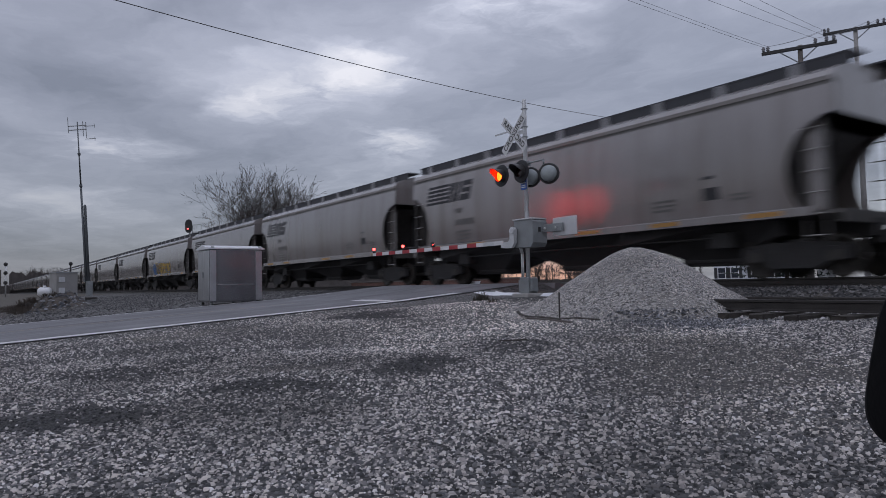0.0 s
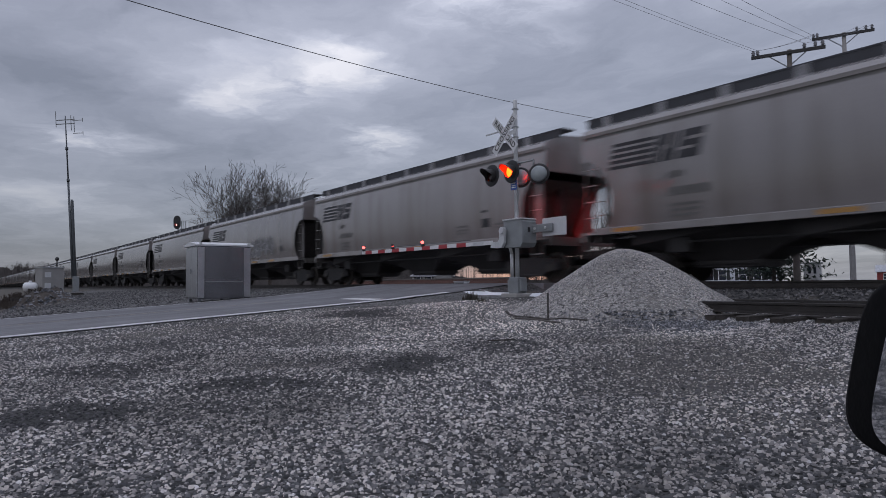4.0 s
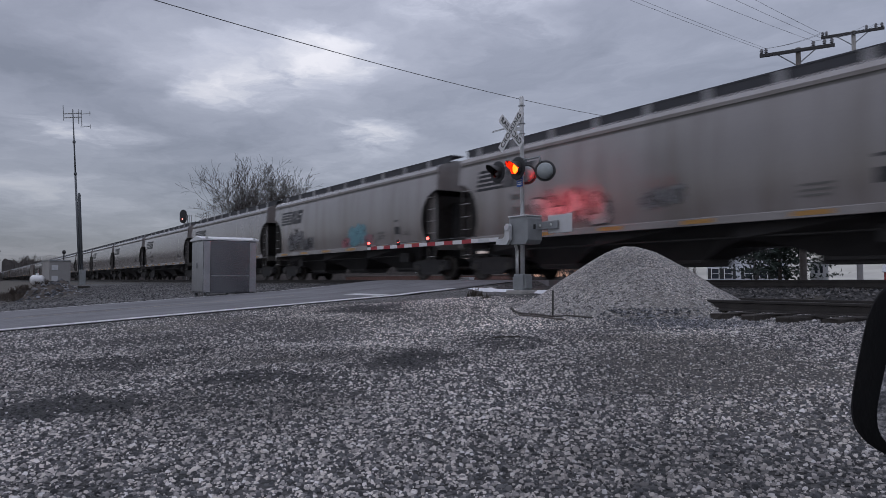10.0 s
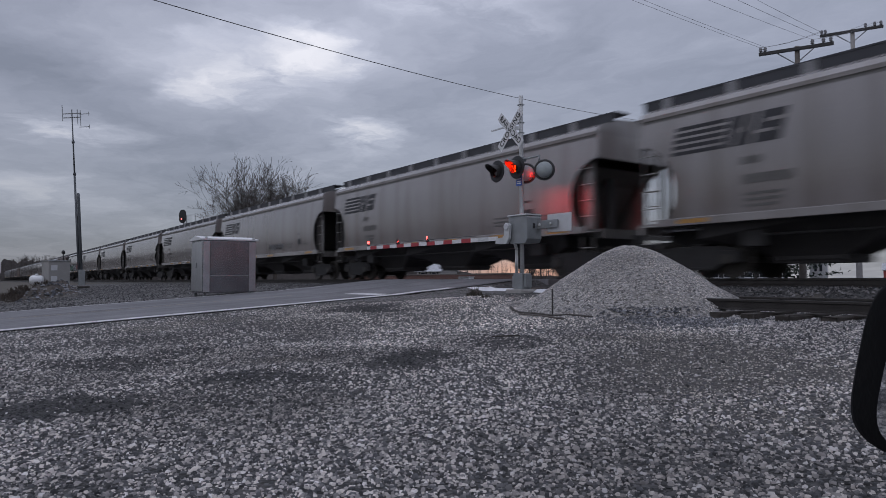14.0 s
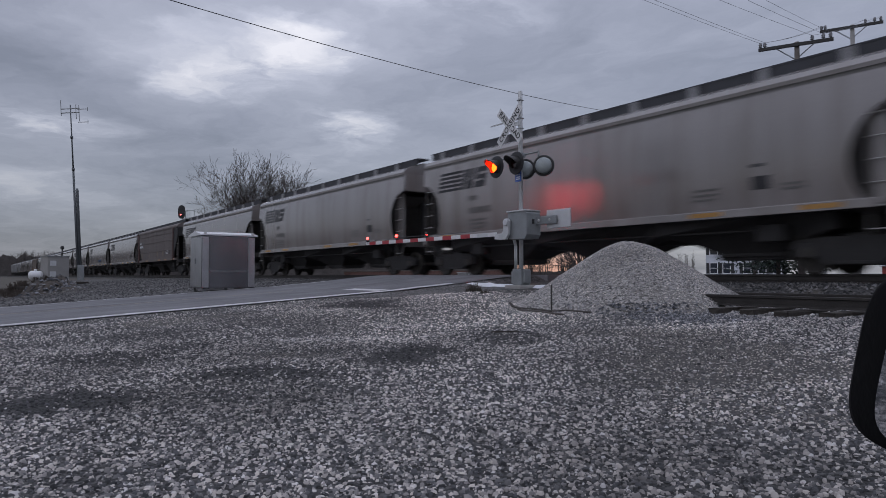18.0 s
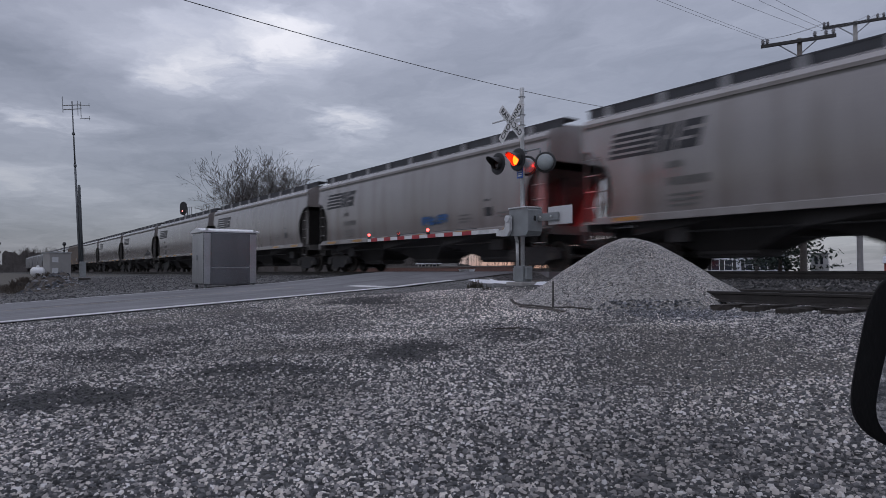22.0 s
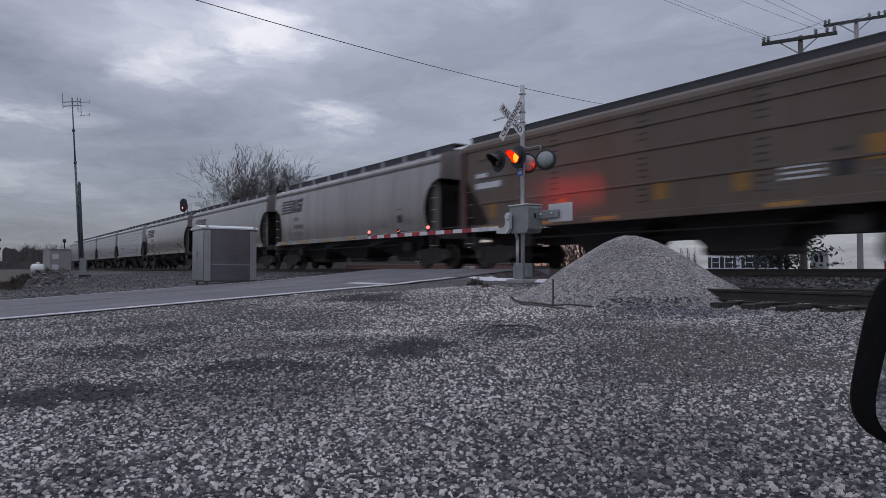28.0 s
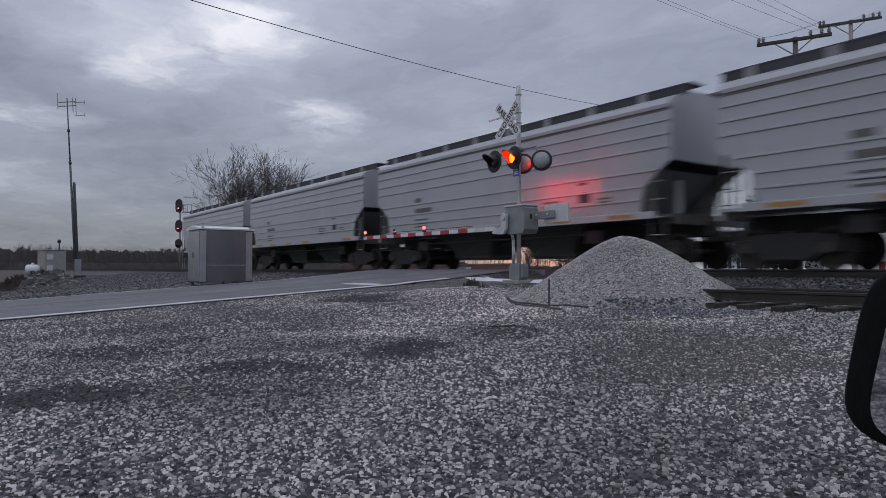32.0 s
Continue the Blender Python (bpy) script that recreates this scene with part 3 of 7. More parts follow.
def stones(name, places, sizes, material, flat=0.6, seed=1, shape=POINTED):
    """Many small angular stones joined into one mesh."""
    rng = np.random.default_rng(seed)
    n, (form, sides) = len(places), shape
    m, k = len(form), len(sides)
    v = np.repeat(form[None], n, 0) * rng.uniform(0.7, 1.3, (n, m, 1))
    v[..., 2] += rng.uniform(-0.15, 0.25, (n, m))
    v *= np.stack([rng.uniform(0.8, 1.45, n), rng.uniform(0.6, 1.1, n), rng.uniform(0.5, 1.0, n) * flat / 0.6], -1)[:, None]
    a, b = rng.uniform(0, 6.283, n), rng.normal(0, 0.16, n)
    y, z = v[..., 1] * np.cos(b)[:, None] - v[..., 2] * np.sin(b)[:, None], v[..., 1] * np.sin(b)[:, None] + v[..., 2] * np.cos(b)[:, None]
    x = v[..., 0]
    v = np.stack([x * np.cos(a)[:, None] - y * np.sin(a)[:, None], x * np.sin(a)[:, None] + y * np.cos(a)[:, None], z], -1)
    v = v * np.asarray(sizes)[:, None, None] + np.asarray(places)[:, None]
    f = sides[None] + (np.arange(n) * m)[:, None, None]
    me = bpy.data.meshes.new(name)
    me.vertices.add(n * m)
    me.vertices.foreach_set("co", v.reshape(-1))
    me.loops.add(n * k * 3)
    me.loops.foreach_set("vertex_index", f.reshape(-1).astype(np.int32))
    me.polygons.add(n * k)
    me.polygons.foreach_set("loop_start", np.arange(0, n * k * 3, 3, dtype=np.int32))
    me.update(calc_edges=True)
    me.materials.append(material)
    return me


# ---- ground, road, tracks ----
def spread(a, b, step, ends):
    """Even steps between a and b, then ever wider ones out to the ends."""
    inner = list(np.arange(a, b + step / 2, step))
    out, d = [], step
    x = inner[-1]
    while x < ends:
        d *= 1.35
        x += d
        out.append(min(x, ends))
    left, d, x = [], step, inner[0]
    while x > -ends:
        d *= 1.35
        x -= d
        left.append(max(x, -ends))
    return left[::-1] + inner + out


def gap_shaded(x, y):
    """Whether loose stones lie here; the shade in their gaps is painted on the ground."""
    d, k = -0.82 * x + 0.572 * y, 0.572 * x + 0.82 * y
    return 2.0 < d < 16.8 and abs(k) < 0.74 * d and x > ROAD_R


def build_ground():
    xs, ys = spread(-48, 8, 0.3, 4200), spread(-4, 22, 0.22, 4200)
    verts = [(x, y, ground_z(x, y)) for y in ys for x in xs]
    n = len(xs)
    faces = [(j * n + i, j * n + i + 1, (j + 1) * n + i + 1, (j + 1) * n + i) for j in range(len(ys) - 1) for i in range(n - 1)]
    me = quick_mesh("ground", verts, faces, M["gravel"], True)
    # real damp places, raised to 0.66 under loose stones to paint gap shade
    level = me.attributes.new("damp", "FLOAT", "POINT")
    level.data.foreach_set("value", [max(damp(x, y), 0.66 if gap_shaded(x, y) else 0.0) if -35 < x < 8 and -6 < y < 14 else 0.3 for x, y, z in verts])
    level = me.attributes.new("tan", "FLOAT", "POINT")
    level.data.foreach_set("value", [tan(x, y) if -35 < x < 8 and -6 < y < 14 else 0.3 for x, y, z in verts])
    me.materials.append(M["ballast"])
    me.materials.append(M["grass"])
    me.materials.append(M["lot"])
    for p in me.polygons:
        c = p.center
        if 12.3 < c.y < 19.6:
            p.material_index = 1
        elif c.y > 24 and -66 < c.x < 40 and c.y < 150:
            p.material_index = 3
        elif math.hypot(c.x, c.y) > 75 or c.y > 21 or (c.x < -40 and c.y < 5 + 2 * noise.noise(c * 0.2)):
            p.material_index = 2
    tagged(new("ground", me), "grey gravel lot rising to the ballasted railway", "ground", kind="structure")


def strip(name, x0, x1, ys, lift, material, label, category):
    verts, faces = [], []
    xs = np.linspace(x0, x1, 9 if x1 - x0 > 2 else 2)
    for y in ys:
        for x in xs:
            verts.append((x, y, road_z(y) + lift))
    n = len(xs)
    for j in range(len(ys) - 1):
        for i in range(n - 1):
            faces.append((j * n + i, j * n + i + 1, (j + 1) * n + i + 1, (j + 1) * n + i))
    ob = new(name, quick_mesh(name, verts, faces, material))
    return tagged(ob, label, category, kind="structure")


def build_road():
    low = [-300, -120, -50, -30] + list(np.arange(-20, TRACK - 1.72, 0.6)) + [TRACK - 1.72]
    high = [TRACK + 1.72] + list(np.arange(TRACK + 2.3, 40, 1.5)) + [60, 120, 300]
    strip("road", ROAD_L, ROAD_R, low, 0.0, M["asphalt"], "worn grey asphalt road rising to the level crossing", "road")
    strip("road", ROAD_L, ROAD_R, high, 0.0, M["asphalt"], "worn grey asphalt road beyond the level crossing", "road")
    strip("edge_line", ROAD_R - 0.5, ROAD_R - 0.08, [y for y in low if -50 < y < 11.6], 0.006, M["line"], "worn white painted road edge line", "road marking")
    strip("edge_line", ROAD_L + 0.2, ROAD_L + 0.34, [y for y in low if -50 < y < 11.6], 0.006, M["line"], "worn white painted road edge line", "road marking")
    strip("centre_line", -20.0, -19.88, [y for y in low if -50 < y < 8.6], 0.006, M["old_line"], "worn pale painted centre line on the road", "road marking")
    strip("stop_line", -18.2, ROAD_R - 0.6, list(np.arange(9.0, 9.45, 0.14)), 0.007, M["line"], "white painted stop line before the crossing", "road marking")
    # crossing panels: between the rails and outside them
    for y0, y1 in ((TRACK - 1.70, TRACK - 0.80), (TRACK - 0.66, TRACK + 0.66), (TRACK + 0.80, TRACK + 1.70)):
        crossing = thing("crossing_panel", "dark grey crossing panels flush with the rails", "crossing panel", group="crossing panels", kind="structure")
        step = (ROAD_R - ROAD_L + 1.2) / 4
        for i in range(4):
            x = ROAD_L - 0.6 + i * step
            part("slab", box(x + 0.012, y0, RAIL - 0.2, x + step - 0.012, y1, RAIL - 0.008, 0.012), M["asphalt"], crossing)


RAIL_SHAPE = [(-0.07, 0), (0.07, 0), (0.07, 0.015), (0.012, 0.035), (0.012, 0.125), (0.036, 0.135), (0.036, 0.168), (0.028, 0.175),
              (-0.028, 0.175), (-0.036, 0.168), (-0.036, 0.135), (-0.012, 0.125), (-0.012, 0.035), (-0.07, 0.015)]


def rail(name, x0, x1, y, top, label, shiny=True):
    bm = bmesh.new()
    a = [bm.verts.new((x0, y + p, top - 0.175 + q)) for p, q in RAIL_SHAPE]
    b = [bm.verts.new((x1, y + p, top - 0.175 + q)) for p, q in RAIL_SHAPE]
    n = len(a)
    for i in range(n):
        f = bm.faces.new((a[(i + 1) % n], a[i], b[i], b[(i + 1) % n]))
        f.material_index = 1 if shiny and i == 7 else 0
    bm.faces.new(a)
    bm.faces.new(list(reversed(b)))
    bmesh.ops.recalc_face_normals(bm, faces=bm.faces[:])
    ob = new(name, mesh_of(name, bm, [M["rail"], M["rail_top"]]))
    return tagged(ob, label, "rail", kind="structure")


def tie_mesh(seed):
    rng = random.Random(seed)
    bm = box(-0.115, -1.3, -0.17, 0.115, 1.3, 0.0, 0.012)
    for v in bm.verts:
        v.co += Vector((rng.uniform(-0.008, 0.008), rng.uniform(-0.03, 0.03), rng.uniform(-0.006, 0.006)))
    return mesh_of("tie", bm, M["tie"])


def build_tracks():
    for y in (TRACK - 0.7525, TRACK + 0.7525):
        rail("rail", -900, 400, y, RAIL, "steel main line rail with a polished head")
    for y in (STUB - 0.7525, STUB + 0.7525):
        rail("stub_rail", -7.4, 40, y, 0.92, "rusty dark rail of a dead-end siding", False)
    shapes = [tie_mesh(i) for i in range(5)]
    bed = thing("sleepers", "dark creosoted wooden ties under the rails", "railway tie", kind="structure")
    rng = random.Random(4)
    for i in range(150):
        x = -60 + i * 0.53
        if ROAD_L - 0.9 < x < ROAD_R + 0.9:
            continue
        part("tie", shapes[i % 5], None, bed, m=pose(x, TRACK + rng.uniform(-0.03, 0.03), RAIL - 0.178, 0, 0, rng.uniform(-1.2, 1.2)))
    for i in range(34):
        part("tie", shapes[i % 5], None, bed, m=pose(-7.6 + i * 0.58, STUB + rng.uniform(-0.08, 0.08), 0.72, 0, 0, rng.uniform(-2.5, 2.5)))
    bm = bmesh.new()
    for i in range(500):
        x = -60.5 - i * 0.53
        bm_box(bm, x - 0.11, TRACK - 1.3, RAIL - 0.34, x + 0.11, TRACK + 1.3, RAIL - 0.178)
    tagged(new("far_ties", mesh_of("far_ties", bm, M["tie"])), "distant row of dark wooden railway ties", "railway tie", kind="stuff")
    # ballast heaped between the ties
    for name, x0, x1, yc, top, w in (("ballast_bed", -330, 60, TRACK, RAIL - 0.205, 1.9), ("stub_ballast", -8.6, 40, STUB, 0.66, 1.12)):
        verts, faces = [], []
        xs = list(np.arange(x0, x1, 1.0 if x1 - x0 > 100 else 0.4))
        prof = ((-w - 0.8, -0.3), (-w, -0.03), (-0.9, 0.0), (0, 0.01), (0.9, 0.0), (w, -0.03), (w + 0.8, -0.3))
        for x in xs:
            for p, q in prof:
                verts.append((x, yc + p, top + q + 0.015 * noise.noise((x * 1.3, p * 2, 1))))
        for j in range(len(xs) - 1):
            if ROAD_L - 0.6 < xs[j] < ROAD_R + 0.2 and yc == TRACK:
                continue
            for i in range(6):
                faces.append((j * 7 + i, (j + 1) * 7 + i, (j + 1) * 7 + i + 1, j * 7 + i + 1))
        tagged(new(name, quick_mesh(name, verts, faces, M["ballast"], True)), "grey crushed stone ballast around the ties", "ballast", kind="structure")


PILE = (-8.78, 10.45)


def pile_z(x, y):
    """Height of the gravel heap: a blunt cone with a short ridge and an uneven foot."""
    dx, dy = x - PILE[0], y - PILE[1]
    d = math.hypot(dx / 1.08, dy / 1.0)
    r = 2.07 + 0.14 * noise.noise((math.atan2(dy, dx) * 1.2, 5, 2))
    h = 1.41 * (1 - d / r) if d > 0.55 else 1.41 * (1 - 0.55 / r) + 0.56 * (0.3025 - d * d)
    return ground_z(x, y) + h + 0.03 * noise.noise((x * 2.2, y * 2.2, 8))


def build_pile():
    n = 90
    verts, faces = [], []
    for j in range(n + 1):
        for i in range(n + 1):
            x, y = PILE[0] - 2.9 + 5.8 * i / n, PILE[1] - 2.9 + 5.8 * j / n
            verts.append((x, y, max(pile_z(x, y), ground_z(x, y) - 0.25) + 0.012 * noise.noise((x * 12, y * 12, 4))))
    for j in range(n):
        for i in range(n):
            faces.append((j * (n + 1) + i, j * (n + 1) + i + 1, (j + 1) * (n + 1) + i + 1, (j + 1) * (n + 1) + i))
    heap = new("gravel_pile", quick_mesh("gravel_pile", verts, faces, M["pile"], True))
    tagged(heap, "tall cone of pale grey crushed gravel dumped by the siding", "gravel pile")
    rng = np.random.default_rng(7)
    places, sizes = [], []
    while len(places) < 30000:
        x, y = PILE[0] + rng.normal(0, 1.2), PILE[1] + rng.normal(0, 1.2)
        d = math.hypot(x - PILE[0], y - PILE[1])
        if d > 2.7 or y > PILE[1] + 0.6:
            continue
        z = max(pile_z(x, y), ground_z(x, y))
        places.append((x, y, z + 0.003))
        sizes.append(rng.uniform(0.007, 0.014) * (1.5 if rng.random() < 0.08 + 0.12 * (d > 2) else 1))
    ob = part("stone", stones("stone", places, sizes, M["pile_stones"], seed=3), None, heap)
    tagged(ob, kind="stuff")


def build_loose_stones():
    rng = np.random.default_rng(11)
    kinds = (("stones", "loose grey crushed stones covering the lot"), ("pale_stones", "pale crushed stones spilled by the crossing"),
             ("dark_stones", "damp dark stones in the muddy patches"), ("tan_stones", "fine earthy stones trodden into the lot"))
    ax, ay = -0.82, 0.572
    for band, (count, d0, d1, s0, s1) in enumerate(((36000, 2.2, 5.2, 0.0062, 0.0175), (54000, 5.0, 9.5, 0.0075, 0.0172), (62000, 9.0, 16.5, 0.011, 0.023))):
        bins = [([], []) for k in kinds]
        d = np.sqrt(rng.uniform(d0 * d0, d1 * d1, count))
        k = rng.uniform(-0.72, 0.72, count)
        px, py = d * ax + d * k * 0.572, d * ay + d * k * 0.82
        s = s0 + (s1 - s0) * rng.random(count) ** 1.6 * np.where(rng.random(count) < 0.06, 1.45, 1.0)
        for x, y, r in zip(px, py, s):
            if x < ROAD_R + 0.15 or y > 12.2:
                continue
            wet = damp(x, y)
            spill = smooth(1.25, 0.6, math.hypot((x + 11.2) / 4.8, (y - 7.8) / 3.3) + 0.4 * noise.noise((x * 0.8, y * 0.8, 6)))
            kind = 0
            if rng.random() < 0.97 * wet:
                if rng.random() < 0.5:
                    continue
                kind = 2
            elif rng.random() < 0.85 * tan(x, y):
                kind, r = 3, r * 0.62
            elif rng.random() < spill:
                kind = 1
            bins[kind][0].append((x, y, ground_z(x, y) + r * 0.2))
            bins[kind][1].append(r)
        for kind, (material, label) in enumerate(kinds):
            if bins[kind][0]:
                me = stones("loose_gravel", *bins[kind], M[material], flat=0.64, seed=5 + kind + 7 * band, shape=BLUNT if band < 2 else POINTED)
                tagged(new("loose_gravel", me), label, "gravel", kind="stuff")
    places, sizes = [], []
    for i in range(9000):
        x, y = rng.uniform(-9.2, 3.5), rng.uniform(9.0, 12.3)
        off = abs(y - STUB)
        bed = 0.66 - (0.3 * (off - 1.12) / 0.8 if off > 1.12 else 0)
        if pile_z(x, y) > ground_z(x, y) + 0.08:
            continue
        if off < 1.45 and 0.13 < (x + 7.6 + 0.29) % 0.58 < 0.45:
            continue
        places.append((x, y, max(ground_z(x, y), bed) + 0.008))
        sizes.append(rng.uniform(0.014, 0.03))
    tagged(new("stub_stones", stones("stub_stones", places, sizes, M["lot_stones"], flat=0.7, seed=16)), "grey crushed stones heaped round the siding's ties", "ballast", kind="stuff")
    places, sizes = [], []
    for i in range(9000):
        x, y = rng.uniform(-11, 4) if i < 6000 else rng.uniform(-40, -25), rng.uniform(12.1, 14.9)
        places.append((x, y, max(ground_z(x, y), RAIL - 0.24 if y > 13.9 else 0) + 0.01))
        sizes.append(rng.uniform(0.02, 0.042))
    for i in range(16000):
        x, y = rng.uniform(-62, -24.8), rng.uniform(-4.0, 12.5)
        if x > -27 and 6.5 < y < 9:
            continue
        places.append((x, y, ground_z(x, y) + 0.01))
        sizes.append(rng.uniform(0.02, 0.05))
    tagged(new("ballast_stones", stones("ballast_stones", places, sizes, M["ballast_stones"], flat=0.8, seed=6)), "coarse grey ballast stones beside the rails", "ballast", kind="stuff")


def build_snow():
    for x, y, w, d in ((-14.4, 11.9, 1.35, 0.26), (-12.6, 11.75, 0.42, 0.3), (-15.0, 11.6, 0.7, 0.16)):
        bm = bmesh.new()
        mid = bm.verts.new((x, y, ground_z(x, y) + 0.07))
        ring = []
        for i in range(22):
            a = i / 22 * 2 * math.pi
            k = 1 + 0.35 * noise.noise((math.cos(a) * 1.5, math.sin(a) * 1.5, x))
            px, py = x + w * k * math.cos(a), y + d * k * math.sin(a)
            ring.append((bm.verts.new((x + 0.6 * (px - x), y + 0.6 * (py - y), ground_z(x, y) + 0.06)), bm.verts.new((px, py, ground_z(px, py) - 0.01))))
        for i in range(22):
            (a, b), (c, e) = ring[i], ring[(i + 1) % 22]
            bm.faces.new((mid, a, c))
            bm.faces.new((a, b, e, c))
        bmesh.ops.recalc_face_normals(bm, faces=bm.faces[:])
        part("snow_patch", bm, M["snow"])
        tagged(scene.collection.objects[-1], "small melting patch of old white snow", "snow")


build_ground()
build_road()
build_tracks()


# ---- the crossing signal ----
MAST = (-13.0, 11.4)


def build_crossing_signal():
    base = ground_z(*MAST)
    sig = thing("crossing_signal", "galvanised railroad crossing mast with crossbuck, flashing lamps and lowered gate", "crossing signal", pose(*MAST, 0.93))
    H = 4.97
    part("pole", lathe([(0.055, 0.3), (0.055, H - 0.02), (0.05, H), (0.02, H + 0.005)], 16), M["galv"], sig)
    part("foundation", box(-0.3, -0.3, -0.3, 0.3, 0.3, 0.06, 0.03), M["concrete"], sig, "pale concrete foundation pad")
    bm = box(-0.17, -0.15, 0.06, 0.17, 0.15, 0.46, 0.02)
    bm_box(bm, -0.26, -0.11, 0.1, -0.17, 0.11, 0.4, 0.015)
    bm_box(bm, 0.17, -0.1, 0.12, 0.25, 0.1, 0.42, 0.015)
    part("junction_box", bm, M["galv_dark"], sig, "grey cast junction box at the foot")
    bm = bmesh.new()
    for x in (-0.12, -0.06):
        bm_tube(bm, (x, -0.1, 0.45), (x, -0.1, 1.05), 0.02)
        bm_tube(bm, (x, -0.1, 1.05), (x - 0.05, -0.14, 1.3), 0.02)
    part("conduit", bm, M["galv"], sig)
    # crossbuck on the road side
    buck = part("crossbuck", box(-0.42, -0.078, 4.09, 0.06, -0.058, 4.19), M["galv"], sig, "white crossbuck sign with black lettering")
    for word, turn, dy in (("RAIL ROAD", 45, -0.085), ("CROSSING", -45, -0.089)):
        m = pose(-0.32, dy, 4.14, 0, turn, 0)
        blade = part("blade", box(-0.61, -0.002, -0.1125, 0.61, 0.002, 0.1125), M["white"], buck, m=m)
        text = bpy.data.curves.new("lettering", "FONT")
        text.body, text.size, text.align_x, text.align_y, text.extrude = word, 0.2, "CENTER", "CENTER", 0.001
        text.space_character = 1.12 if word == "CROSSING" else 1.05
        text.offset = 0.004
        text.materials.append(M["black"])
        lines = new("lettering", text)
        lines.parent = buck
        lines.matrix_basis = m @ pose(0, -0.0045, 0, 90, 0, 0)
    part("sign_edge", box(-1.28, 0.06, 4.28, -0.02, 0.085, 4.315), M["galv"], sig, "thin bar seen edge-on")
    bm = bmesh.new()
    for z in (4.0, 4.26, 4.72):
        part("band_clamp", box(-0.063, -0.066, z, 0.063, 0.063, z + 0.022), M["galv_dark"], sig)
    # lamp bar
    bar = bmesh.new()
    bm_tube(bar, (-0.76, 0, 3.33), (0.66, 0, 3.33), 0.022)
    bm_box(bar, -0.1, -0.09, 3.27, 0.1, 0.09, 3.39, 0.02)
    for x in (-0.76, 0.66):
        bm_tube(bar, (x, 0, 3.33), (x, 0, 3.2), 0.02)
    part("lamp_arm", bar, M["galv_dark"], sig)
    rotors = []
    for x, way, phase in ((-0.76, -1, 0), (0.02, -1, 1), (0.66, 1, 1), (-0.02, 1, 0)):
        y = 0.17 * way
        turn = pose(x, y, 3.12, 90, 0, 0) if way < 0 else pose(x, y, 3.0, -90, 0, 40)
        rim = 0.29 if way < 0 else 0.262
        disc = [(0.12, -0.012), (rim - 0.02, -0.012), (rim, -0.004), (rim, 0.004), (rim - 0.02, 0.008), (0.12, 0.008)]
        bgd = part("background", lathe(disc, 28), M["black"], sig, "black round lamp background", m=turn)
        part("lamp_housing", lathe([(0.04, -0.145), (0.15, -0.13), (0.195, -0.07), (0.205, -0.013)], 24), M["grey_disc"], bgd, "grey domed lamp housing")
        hood = bmesh.new()
        ring = []
        for j in range(30):
            a = radians(-25 + 230 * j / 14)
            reach = 0.37 * (0.3 + 0.65 * max(0.0, math.sin(a)) ** 0.6)
            ring.append([hood.verts.new((0.165 * math.cos(a) * s, (0.165 * math.sin(a) * s) * 1.0, z)) for s, z in ((1, 0.006), (0.98, reach), (0.95, reach), (0.97, 0.006))])
        for p, q in zip(ring, ring[1:]):
            for k in range(4):
                hood.faces.new((p[k], q[k], q[(k + 1) % 4], p[(k + 1) % 4]))
        bmesh.ops.recalc_face_normals(hood, faces=hood.faces[:])
        part("hood", hood, M["hood"], bgd, "black visor", m=pose(0, 0, 0, 0, 0, 0 if way < 0 else 180))
        cup = bmesh.new()
        bm_tube(cup, (0, 0, 0.004), (0, 0, 0.055), 0.152, 0.152, 24, False)
        part("lens_rim", cup, M["hood"], bgd)
        lens = lathe([(0.02, 0.012), (0.09, 0.011), (0.148, 0.006), (0.1516, 0.0), (0.148, -0.006), (0.09, -0.011), (0.02, -0.012)], 24)
        for f in lens.faces:
            f.material_index = 0 if f.calc_center_median().z > 0 else 1
        me = mesh_of("lens", lens, [M["lens_on"], M["lens_off"]])
        rotor = part("lens", me, None, bgd, "red lamp lens, lit and dark in turn", m=pose(0, 0, 0.03))
        rotors.append((rotor, 0.03, phase, way))
    part("blue_sign", box(-0.11, -0.085, 2.66, 0.11, -0.075, 2.93, 0.003), M["blue"], sig, "small blue emergency notice sign")
    bm = bmesh.new()
    for z, w in ((2.88, 0.13), (2.82, 0.16), (2.76, 0.14), (2.71, 0.15)):
        bm_box(bm, -w / 2, -0.089, z, w / 2, -0.0855, z + 0.025)
    part("notice_line", bm, M["letter_pale"], sig)
    # gate mechanism
    bm = bmesh.new()
    bm_prism(bm, [(-0.16, 1.28), (-0.1, 1.2), (0.46, 1.2), (0.54, 1.3), (0.54, 1.82), (0.48, 1.88), (-0.16, 1.88)], -0.30, 0.16)
    mech = part("gate_mechanism", bm, M["galv_dark"], sig, "dull grey gate mechanism housing")
    part("cover", box(-0.18, -0.33, 1.875, 0.52, 0.19, 1.91, 0.012), M["galv"], mech)
    part("latch", box(0.543, -0.12, 1.56, 0.556, -0.05, 1.68, 0.004), M["black"], mech)
    bm = bmesh.new()
    outline = [(-0.34, 1.20), (-0.12, 1.20), (-0.02, 1.32), (0.0, 1.66), (-0.06, 1.72), (-0.14, 1.72), (-0.19, 1.66), (-0.2, 1.42), (-0.26, 1.36), (-0.52, 1.35), (-0.54, 1.22)]
    bm_prism(bm, outline, -0.42, -0.34)
    part("arm_bracket", bm, M["galv"], sig, "curved galvanised gate arm bracket")
    part("hub", lathe([(0.085, -0.012), (0.085, 0.012), (0.07, 0.018)], 16), M["panel_white"], sig, m=pose(-0.1, -0.43, 1.62, 90, 0, 0))
    # counterweight arm and plate
    bm = bmesh.new()
